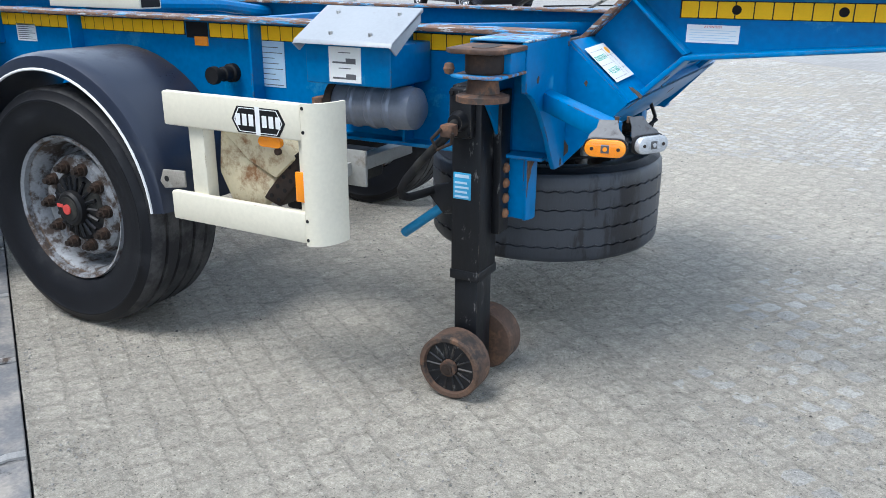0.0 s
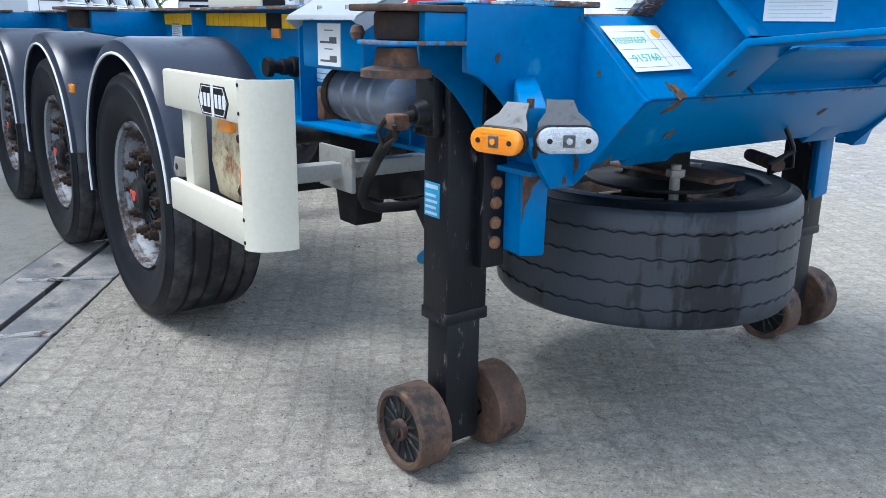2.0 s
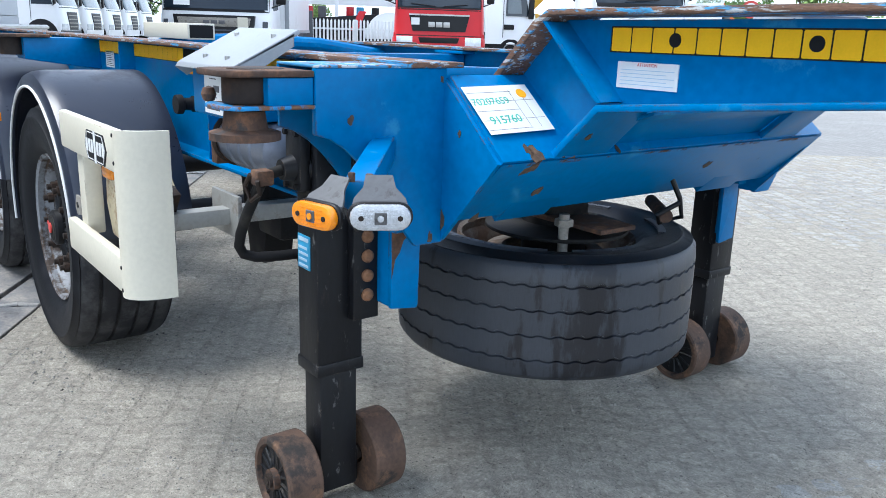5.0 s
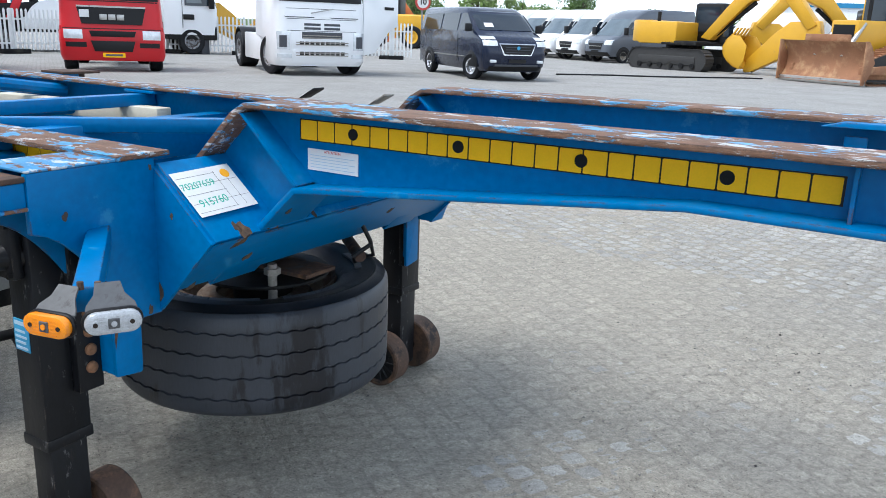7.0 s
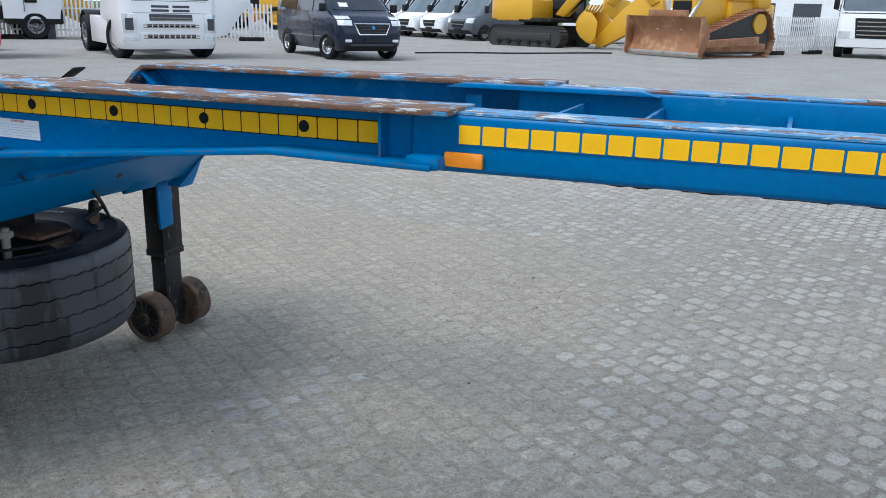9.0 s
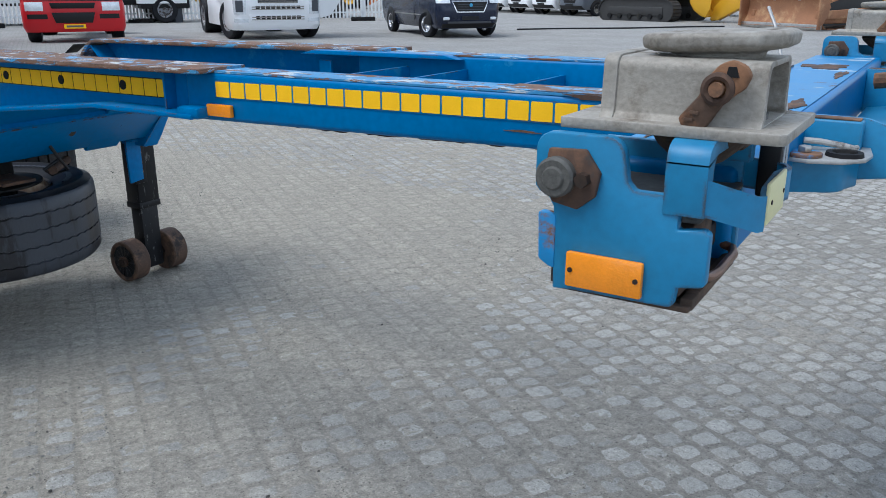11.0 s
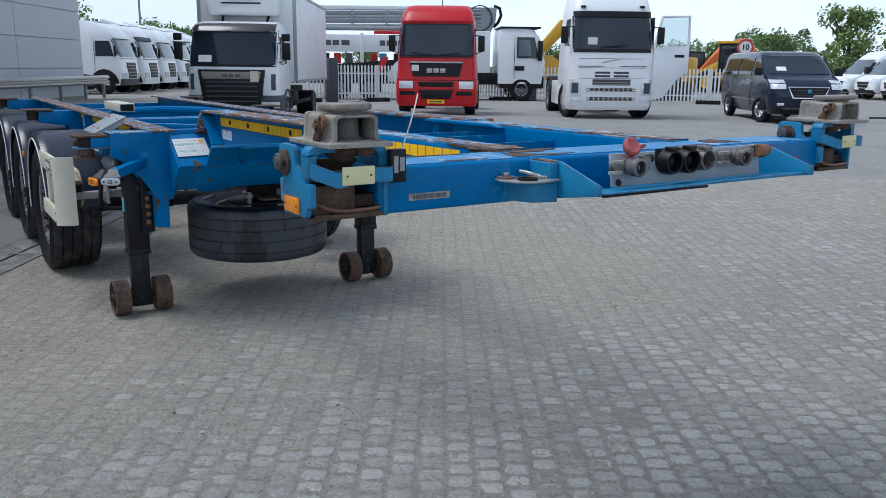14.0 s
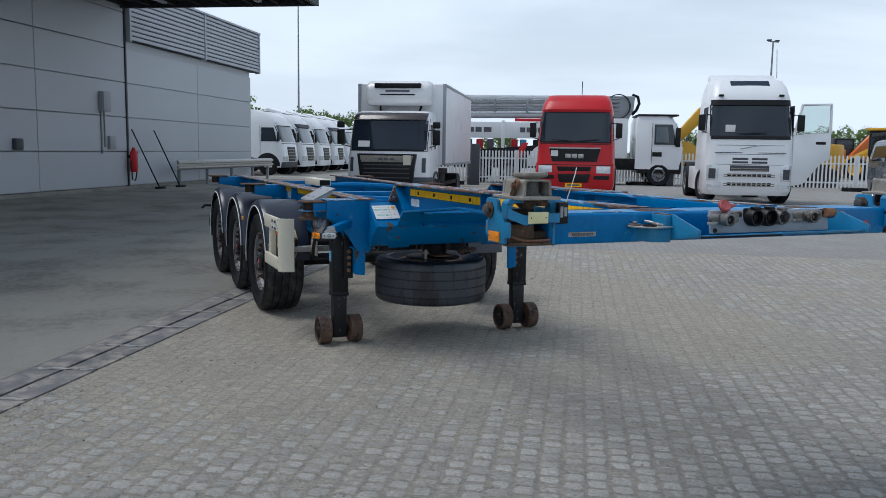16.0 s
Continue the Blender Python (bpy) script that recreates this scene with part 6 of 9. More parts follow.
def mudguard(x, s):
    """A moulded guard: a rounded section swept over the wheel."""
    k = 36
    yo, yi = s * 1.275, s * 0.86
    arc_p = [(max(-0.62, min(0.60, 0.60 * math.cos(radians(a)))), 0.60 * math.sin(radians(a))) for a in [190 - 186 * i / k for i in range(k + 1)]]
    section = [(yi, 1.0), (yo - s * 0.07, 1.0), (yo - s * 0.035, 0.993), (yo - s * 0.012, 0.975), (yo, 0.94), (yo, 0.892), (yo - s * 0.012, 0.892), (yo - s * 0.014, 0.94), (yo - s * 0.035, 0.972), (yi, 0.982)]
    bm = B()
    rings = [[bm.verts.new((x + px * q, y, 0.53 + pz * q)) for y, q in section] for px, pz in arc_p]
    m = len(section)
    for a, b in zip(rings, rings[1:]):
        for i in range(m):
            bm.faces.new((a[i], a[(i + 1) % m], b[(i + 1) % m], b[i]))
    bm.faces.new(rings[0])
    bm.faces.new(rings[-1][::-1])
    mg = T("mudguard", bm, PLASTIC, "dark blue-black plastic mudguard with a white edge")
    T("white_trim", tube(B(), [(x + px * 0.895, yo + s * 0.003, 0.53 + pz * 0.895) for px, pz in arc_p], 0.0055, 6), WHITE_EDGE, "white edge trim", mg)
    return mg


for x in AXLES:
    for s in (-1, 1):
        axle_wheel(x, s * 1.075, s)
        mudguard(x, s)
    T("axle_beam", cyl(B(), (x, -0.95, 0.497), (x, 0.95, 0.497), 0.06, 20), DARK, "")
T("guard_lamp", bev(box(B(), -2.42, -2.36, -1.292, -1.275, 0.865, 0.905), 0.004), AMBER, "small amber lamp between the mudguards")
T("rear_bumper", bev(box(B(), -5.75, -5.65, -1.2, 1.2, 0.5, 0.62), 0.01), DARK, "")
T("rear_lamp_arm", tube(B(), [(-4.9, -1.2, 0.85), (-4.92, -1.36, 0.86), (-4.93, -1.40, 0.82)], 0.018), BLKPL, "black rear marker arm")
for s in (-1, 1):
    T("rear_flap", bev(box(B(), -4.93, -4.90, min(s * 0.86, s * 1.26), max(s * 0.86, s * 1.26), 0.35, 1.0), 0.004), BLKPL, "")

for xw in (-0.66, -0.24):
    T("angle_iron", bev(prism(B(), [(xw - 0.05, 1.235), (xw - 0.04, 1.235), (xw + 0.05, 1.283), (xw + 0.045, 1.291)], "y", 0.94, 1.02), 0.002), DARK if xw < -0.5 else CAST, "tilted steel angle piece")

# spare wheel lying flat under the crossmember
sp = G("spare_wheel")
sp["label"] = "dusty spare tyre lying flat in its carrier"
sp.matrix_local = pose(-0.10, 0.0, 0.514, -90, 0, 20) @ Matrix.Diagonal((1.0, 1.02, 1.0, 1))


def wavy_tyre(seg=220):
    """A worn tread whose narrow grooves waver round the tyre."""
    prof = [(0.30, -0.135, 0), (0.33, -0.165, 0), (0.40, -0.185, 0), (0.455, -0.185, 0), (0.482, -0.176, 0), (0.496, -0.158, 0)]
    for c in (-0.112, -0.038, 0.038, 0.112):
        prof += [(0.4995, c - 0.0045, 1), (0.492, c - 0.002, 1), (0.492, c + 0.002, 1), (0.4995, c + 0.0045, 1)]
    prof += [(r, -h, 0) for r, h, _ in reversed(prof[:6])]
    bm = B()
    rings = []
    for k in range(seg):
        t = 2 * math.pi * k / seg
        rings.append([bm.verts.new((r * math.cos(t), h + w * 0.0026 * (1 if (k // 2) % 2 else -1), r * math.sin(t))) for r, h, w in prof])
    m = len(prof)
    for k in range(seg):
        q, s2 = rings[k], rings[(k + 1) % seg]
        for i in range(m):
            bm.faces.new((q[i], q[(i + 1) % m], s2[(i + 1) % m], s2[i])).smooth = True
    for k in range(seg):
        for i in range(m):
            e = bm.edges.get((rings[k][i], rings[(k + 1) % seg][i]))
            if prof[i][2]:
                e.smooth = False
    return bm


part("spare_tyre", wavy_tyre(), SPARE, sp)
for nm, m1 in (("sidewall", RUBBER), ("rim", RIM_RUST)):
    me = WHEELS[nm].copy()
    me.materials.clear()
    me.materials.append(m1)
    new("spare_" + nm, me).parent = sp
# raised lettering worn to plain marks on the sidewall
for a0, n, w in ((200, 5, 5.0), (240, 8, 3.0), (275, 4, 5.0), (310, 7, 3.2), (20, 5, 5.0), (80, 8, 3.0)):
    for k in range(n):
        t = radians(a0 + k * (w + 1.2))
        r0, r1 = 0.372, 0.398
        d = Vector((math.cos(t), 0, math.sin(t)))
        e = Vector((-math.sin(t), 0, math.cos(t))) * 0.0125 * w / 3.0
        bm = B()
        vs = [bm.verts.new(p) for y in (-0.176, -0.1885) for p in (d * r0 - e + Vector((0, y, 0)), d * r0 + e + Vector((0, y, 0)), d * r1 + e + Vector((0, y, 0)), d * r1 - e + Vector((0, y, 0)))]
        for f in ((3, 2, 1, 0), (4, 5, 6, 7), (0, 1, 5, 4), (1, 2, 6, 5), (2, 3, 7, 6), (3, 0, 4, 7)):
            bm.faces.new([vs[x] for x in f])
        part("raised_mark", bm, GREYPL, sp)
part("sidewall_ring", revolve(B(), [(0.424, -0.1845), (0.430, -0.1862), (0.436, -0.1845)], (0, 0, 0), (0, 1, 0), 90, False), GREYW, sp, "narrow pale ring on the sidewall")
T("carrier_post", cyl(B(), (-0.09, 0.03, 0.45), (-0.09, 0.03, 0.85), 0.11, 20), DARK, "")
T("carrier_plate", bev(box(B(), -0.2, 0.22, -0.08, 0.08, 0.735, 0.75), 0.003), RUSTY, "")
T("carrier_pin", cyl(B(), (0.12, -0.14, 0.66), (0.12, -0.14, 0.79), 0.016, 12), CAST, "")
T("carrier_nut", bev(cyl(B(), (0.12, -0.14, 0.752), (0.12, -0.14, 0.775), 0.03, 6), 0.003), CAST, "")
T("carrier_disc", bev(cyl(B(), (-0.05, 0.0, 0.70), (-0.05, 0.0, 0.712), 0.24, 36), 0.003), DARK, "dark clamp disc of the spare wheel carrier")
T("carrier_bar", cyl(B(), (0.05, 0.36, 0.77), (0.30, 0.12, 0.79), 0.022, 12), RUSTY, "")
T("brake_hose", tube(B(), [(0.30, 0.10, 0.95), (0.33, 0.14, 0.85), (0.30, 0.20, 0.78), (0.26, 0.14, 0.76), (0.30, 0.08, 0.80), (0.34, 0.13, 0.84)], 0.008), BLKPL, "")

# ---- the yard round the trailer ----
FACING = math.degrees(math.atan2(-0.62, 0.785))


def W(name, bm, material, parent, label="", b=0.0):
    if b:
        bev(bm, b, 2)
    return part(name, bm, material, parent, label)


def road_wheel(parent, x, y, r=0.5, w=0.3, out=1, rim=None, steer=0.0):
    """A plain road wheel as a part with tyre and rim."""
    g = new("wheel")
    g.parent = parent
    g.matrix_local = pose(x, y, r, 0, 0, (0 if out > 0 else 180) + steer)
    q = r / 0.5
    prof = [(0.29 * q, -w / 2 + 0.02), (0.36 * q, -w / 2), (0.46 * q, -w / 2), (0.5 * q, -w / 2 + 0.04), (0.5 * q, w / 2 - 0.04), (0.46 * q, w / 2), (0.36 * q, w / 2), (0.29 * q, w / 2 - 0.02)]
    part("tyre", revolve(B(), prof, (0, 0, 0), (0, 1, 0), 32), RUBBER, g)
    part("rim", revolve(B(), [(0.0, w / 2 - 0.05), (0.09 * q, w / 2 - 0.05), (0.12 * q, w / 2 - 0.09), (0.22 * q, w / 2 - 0.10), (0.26 * q, w / 2 - 0.02), (0.30 * q, w / 2 - 0.01), (0.30 * q, -w / 2 + 0.05), (0.0, -w / 2 + 0.05)], (0, 0, 0), (0, 1, 0), 24, False), rim or RIM, g)
    return g


def level_at(levels, z):
    """Front, back and half width of a cab at height z; levels rise."""
    for p, q in zip(levels, levels[1:]):
        if z <= q[0]:
            f = max(0.0, (z - p[0]) / (q[0] - p[0]))
            return [a + (b - a) * f for a, b in zip(p[1:], q[1:])]
    return list(levels[-1][1:])


def front_x(levels, y, z, rf=0.24, bow=0.07):
    xf, xb, hw = level_at(levels, z)
    d = max(0.0, abs(y) - (hw - rf))
    return xf - bow * (y / hw) ** 2 - (rf - math.sqrt(max(0.0, rf * rf - d * d)))


def cab_shell(parent, levels, paint, name="cab_body"):
    """A cab lofted through levels (z, front x, back x, half width) with a bowed front and rounded corners."""
    bm = B()
    rings = []
    for lv in levels:
        z, xf, xb, hw = lv
        ys = [hw * math.sin(radians(-90 + 180 * k / 18)) for k in range(19)]
        ring = [bm.verts.new((xb, -hw * 0.97, z)), bm.verts.new((xb + 0.08, -hw, z))] + [bm.verts.new((front_x(levels, y, z), y, z)) for y in ys] + [bm.verts.new((xb + 0.08, hw, z)), bm.verts.new((xb, hw * 0.97, z))]
        rings.append(ring)
    k = len(rings[0])
    for q, r in zip(rings, rings[1:]):
        for a in range(k):
            bm.faces.new((q[a], q[(a + 1) % k], r[(a + 1) % k], r[a]))
    bm.faces.new(rings[0][::-1])
    bm.faces.new(rings[-1])
    return part(name, bm, paint, parent)


def front_panel(name, levels, z0, z1, y0, y1, material, parent, out=0.012, label="", taper=0.0, rows=4):
    """A pane or panel that follows the bowed front between two heights; taper narrows its foot."""
    bm = B()
    cols = 22
    grid = []
    for a in range(rows + 1):
        z = z0 + (z1 - z0) * a / rows
        q = 1 - taper * (1 - a / rows)
        c = (y0 + y1) / 2
        grid.append([(c + ((y0 + (y1 - y0) * b / cols) - c) * q, z) for b in range(cols + 1)])
    top = [[bm.verts.new((front_x(levels, y, z) + out, y, z)) for y, z in r] for r in grid]
    low = [[bm.verts.new((front_x(levels, y, z) - 0.03, y, z)) for y, z in r] for r in grid]
    for a in range(rows):
        for b in range(cols):
            bm.faces.new((top[a][b], top[a][b + 1], top[a + 1][b + 1], top[a + 1][b]))
    edge = [(a, 0) for a in range(rows + 1)] + [(rows, b) for b in range(1, cols + 1)] + [(a, cols) for a in range(rows - 1, -1, -1)] + [(0, b) for b in range(cols - 1, 0, -1)]
    for (a, b), (c, d) in zip(edge, edge[1:] + edge[:1]):
        bm.faces.new((top[a][b], top[c][d], low[c][d], low[a][b]))
    return part(name, bm, material, parent, label)


def quad_plate(name, pts, material, parent, t=0.015, label=""):
    """A thin plate over four or more points in space."""
    pts = [Vector(p) for p in pts]
    n = (pts[1] - pts[0]).cross(pts[2] - pts[0]).normalized() * t
    bm = B()
    lo, hi = [bm.verts.new(p - n) for p in pts], [bm.verts.new(p + n) for p in pts]
    bm.faces.new(lo[::-1])
    bm.faces.new(hi)
    k = len(pts)
    for i in range(k):
        bm.faces.new((lo[i], lo[(i + 1) % k], hi[(i + 1) % k], hi[i]))
    return part(name, bm, material, parent, label)


def mirrors(parent, x, y, z, s):
    W("mirror_arm", tube(B(), [(x - 0.05, s * (y - 0.08), z + 0.42), (x + 0.12, s * (y + 0.12), z + 0.42), (x + 0.12, s * (y + 0.15), z - 0.05), (x - 0.05, s * (y - 0.05), z - 0.12)], 0.018, 8), BLKPL, parent)
    W("mirror", bev(box(B(), x + 0.08, x + 0.18, min(s * (y + 0.05), s * (y + 0.25)), max(s * (y + 0.05), s * (y + 0.25)), z - 0.05, z + 0.42), 0.03), BLKPL, parent, "black mirror housing")


def red_tractor(m):
    t = thing("red_truck", m, "red tractor truck with a black grille parked facing the yard", "truck")
    lv = [(0.27, 0.72, -0.45, 1.20), (0.40, 0.80, -0.5, 1.24), (0.95, 0.82, -0.55, 1.25), (1.05, 0.79, -1.4, 1.22), (1.72, 0.75, -1.4, 1.19), (2.72, 0.53, -1.4, 1.12), (2.80, 0.56, -1.4, 1.12), (3.05, 0.42, -1.4, 1.06), (3.24, 0.10, -1.4, 0.98), (3.30, -0.25, -1.35, 0.90)]
    cab_shell(t, lv, REDT)
    front_panel("screen_rim", lv, 1.74, 2.72, -1.115, 1.115, BLKPL, t, 0.006)
    front_panel("windscreen", lv, 1.79, 2.68, -1.085, 1.085, GLASS, t, 0.014, "dark windscreen")
    W("roof_antenna", cyl(B(), (-0.4, 0.1, 3.3), (-0.45, 0.1, 3.75), 0.012, 6), BLKPL, t)
    front_panel("panel_seam", lv, 1.70, 1.725, -1.1, 1.1, BLKPL, t, 0.004)
    front_panel("panel_seam", lv, 1.04, 1.06, -1.15, 1.15, BLKPL, t, 0.004)
    front_panel("grille", lv, 1.16, 1.56, -0.80, 0.80, BLKPL, t, 0.02, "black grille panel", 0.12)
    W("chrome_strip", box(B(), 0.70, 0.785, -0.8, 0.8, 1.56, 1.60), STEEL, t)
    for k in (-0.2, 0.0, 0.2):
        W("badge_bar", bev(box(B(), 0.77, 0.815, k - 0.085, k + 0.085, 1.265, 1.40), 0.004), STEEL, t)
    W("lower_grille", bev(prism(B(), [(-0.55, 1.0), (0.55, 1.0), (0.5, 0.86), (-0.5, 0.86)], "x", 0.76, 0.835), 0.008), BLKPL, t)
    W("bumper_opening", bev(prism(B(), [(-0.52, 0.76), (0.52, 0.76), (0.44, 0.50), (-0.44, 0.50)], "x", 0.74, 0.835), 0.008), BLKPL, t)
    for s in (-1, 1):
        front_panel("headlight", lv, 0.80, 1.02, min(s * 0.70, s * 1.13), max(s * 0.70, s * 1.13), HEADL, t, 0.012, "clear headlight")
        front_panel("fog_lamp_slot", lv, 0.60, 0.72, min(s * 0.62, s * 1.1), max(s * 0.62, s * 1.1), BLKPL, t, 0.006)
        quad_plate("side_window", [(0.42, s * 1.185, 1.85), (-0.35, s * 1.185, 1.85), (-0.35, s * 1.135, 2.6), (0.25, s * 1.135, 2.6)], GLASS, t, 0.015)
        mirrors(t, 0.50, 1.20, 1.95, s)
        road_wheel(t, 0, s * 1.02, 0.5, 0.32, s)
        road_wheel(t, -3.6, s * 0.95, 0.5, 0.55, s)
        W("fender", bev(box(B(), -0.7, 0.62, min(s * 1.0, s * 1.22), max(s * 1.0, s * 1.22), 0.95, 1.12), 0.03), REDT, t)
        W("wiper", tube(B(), [(0.80, s * 0.1, 1.80), (0.75, s * 0.75, 1.86)], 0.012, 6), BLKPL, t)
    W("plate", box(B(), 0.80, 0.838, -0.26, 0.26, 0.36, 0.47), YELLOW, t, "yellow registration plate with dark bars")
    W("plate_bar", box(B(), 0.838, 0.84, -0.2, 0.2, 0.39, 0.44), INK, t)
    W("paper", box(B(), 0.74, 0.79, -0.74, -0.52, 1.32, 1.5), PAPER, t, "white paper in the grille")
    W("chassis", bev(box(B(), -4.6, 0.4, -0.42, 0.42, 0.7, 0.95), 0.02), DARK, t)
    return t


def white_tractor(m):
    t = thing("white_truck", m, "white high-roof tractor truck with its door standing open", "truck")
    lv = [(0.26, 0.90, -0.45, 1.18), (0.40, 1.0, -0.5, 1.24), (0.95, 1.02, -0.55, 1.25), (1.02, 1.02, -1.35, 1.25), (1.85, 0.99, -1.35, 1.23), (2.95, 0.74, -1.35, 1.16), (3.15, 0.68, -1.35, 1.14), (3.45, 0.48, -1.35, 1.08), (3.66, 0.15, -1.35, 1.02), (3.76, -0.3, -1.3, 0.95)]
    cab_shell(t, lv, WHITE)
    front_panel("windscreen", lv, 2.0, 2.92, -1.145, 1.145, GLASS, t, 0.012, "dark windscreen")
    front_panel("visor", lv, 2.90, 3.06, -1.12, 1.12, BLKPL, t, 0.06, "black sun visor")
    for z in (1.16, 1.46, 1.72):
        front_panel("panel_seam", lv, z, z + 0.012, -0.95, 0.95, GREYPL, t, 0.002)
    quad_plate("roof_window", [(0.40, -0.55, 3.50), (0.40, 0.55, 3.50), (0.18, 0.55, 3.64), (0.18, -0.55, 3.64)], GLASS, t, 0.012)
    front_panel("screen_sill", lv, 1.90, 2.0, -1.12, 1.12, BLKPL, t, 0.02)
    W("badge_bar", tube(B(), [(1.0, -0.3, 1.62), (1.0, 0.3, 1.74)], 0.015, 6), STEEL, t)
    W("front_panel_line", box(B(), 0.985, 1.0, -1.0, 1.0, 1.50, 1.52), GREYPL, t)
    for z0, z1, ww in ((1.30, 1.36, 0.52), (1.20, 1.26, 0.52)):
        for s in (-1, 1):
            front_panel("grille_slot", lv, z0, z1, s * 0.27 - 0.22, s * 0.27 + 0.22, GREYPL, t, 0.006, "", 0.0, 1)
    front_panel("grille_mesh", lv, 0.97, 1.14, -0.55, 0.55, GREYPL, t, 0.006)
    for z in (0.99, 1.05, 0.87, 0.81, 0.60, 0.54):
        front_panel("grille_bar", lv, z - 0.012, z + 0.012, -0.72 if z < 0.9 else -0.52, 0.72 if z < 0.9 else 0.52, CAST, t, 0.03, "", 0.0, 1)
    for z0, z1 in ((0.76, 0.94), (0.50, 0.68)):
        front_panel("grille_frame", lv, z0, z1, -0.82, 0.82, WHITE, t, 0.014, "", 0.1)
        for k in range(-4, 5):
            front_panel("grille_cell", lv, z0 + 0.045, z1 - 0.045, k * 0.14 - 0.055, k * 0.14 + 0.055, DARK, t, 0.022, "", 0.0, 1)
    for s in (-1, 1):
        front_panel("headlight", lv, 0.68, 1.14, min(s * 0.86, s * 1.2), max(s * 0.86, s * 1.2), HEADL, t, 0.012, "tall clear headlight", 0.1)
        front_panel("headlight_core", lv, 0.74, 1.04, min(s * 0.95, s * 1.14), max(s * 0.95, s * 1.14), GREYPL, t, 0.018)
        front_panel("fog_lamp", lv, 0.47, 0.57, min(s * 0.82, s * 1.18), max(s * 0.82, s * 1.18), HEADL, t, 0.01)
        W("roof_lamp", bev(box(B(), 0.60, 0.70, s * 0.85 - 0.07, s * 0.85 + 0.07, 3.16, 3.22), 0.015), BLKPL, t)
        mirrors(t, 0.72, 1.24, 2.2, s)
        road_wheel(t, 0, s * 1.06, 0.52, 0.33, s, None, 14)
        road_wheel(t, -3.7, s * 0.98, 0.52, 0.55, s)
        W("wheel_arch", bev(prism(B(), arc(0, 0.52, 0.66, 0, 180, 12) + arc(0, 0.52, 0.60, 180, 0, 12), "y", min(s * 0.95, s * 1.235), max(s * 0.95, s * 1.235)), 0.01), WHITE, t)
        W("rear_fender", bev(prism(B(), arc(-3.7, 0.55, 0.64, 10, 170, 12) + arc(-3.7, 0.55, 0.60, 170, 10, 12), "y", min(s * 0.72, s * 1.24), max(s * 0.72, s * 1.24)), 0.006), BLKPL, t)
        W("side_skirt", bev(box(B(), -2.9, -0.75, min(s * 1.0, s * 1.22), max(s * 1.0, s * 1.22), 0.32, 1.05), 0.03), WHITE, t)
        W("wiper", tube(B(), [(1.03, s * 0.1 - 0.3, 2.06), (1.02, s * 0.1 + 0.35, 2.10)], 0.012, 6), BLKPL, t)
    quad_plate("side_window", [(0.60, -1.222, 2.1), (-0.25, -1.222, 2.1), (-0.25, -1.175, 2.85), (0.45, -1.175, 2.85)], GLASS, t, 0.012)
    # flat black sheet on the cab side, painting the shade inside the doorway
    W("door_opening", box(B(), -0.35, 0.72, 1.215, 1.225, 0.95, 2.9), BLKPL, t)
    # the open door on the driver's side
    d = new("open_door")
    d.parent = t
    d.matrix_local = pose(0.78, 1.22, 0, 0, 0, -80)
    d["label"] = "white cab door standing open"
    fr = [(0.0, 0.95), (-1.06, 0.95), (-1.10, 1.4), (-1.10, 2.95), (-0.25, 2.95), (0.0, 2.15)]
    W("door_panel", bev(prism(B(), [(0.0, 0.55), (-0.35, 0.62), (-0.62, 0.95), (-0.85, 1.25), (-1.10, 1.35), (-1.10, 2.12), (0.0, 2.05)], "y", -0.03, 0.03), 0.015), WHITE, d)
    W("door_frame", tube(B(), [(-0.02, 0, 2.05), (-0.22, 0, 2.92), (-1.06, 0, 2.95), (-1.08, 0, 2.1)], 0.045, 8), WHITE, d)
    quad_plate("door_glass", [(-0.04, 0, 2.08), (-0.24, 0, 2.9), (-1.05, 0, 2.92), (-1.06, 0, 2.1)], PANE, d, 0.004, "clear window pane")
    W("door_handle", bev(box(B(), -0.95, -0.65, 0.03, 0.05, 1.78, 1.86), 0.01), BLKPL, d)
    W("step", bev(box(B(), -0.1, 0.7, 1.0, 1.25, 0.35, 0.5), 0.02), GREYPL, t)
    W("paper", box(B(), 0.85, 0.945, -0.72, -0.45, 2.12, 2.32), PAPER, t, "white paper behind the windscreen")
    W("antenna", cyl(B(), (0.1, 0.8, 3.75), (-0.1, 0.8, 4.6), 0.01, 6), BLKPL, t)
    W("roof_spoiler", bev(prism(B(), [(-0.5, 3.70), (-1.3, 3.70), (-1.3, 3.93), (-1.1, 3.93)], "y", -0.98, 0.98), 0.05), WHITE, t)
    W("chassis", bev(box(B(), -4.7, 0.6, -0.42, 0.42, 0.75, 1.0), 0.02), DARK, t)
    return t


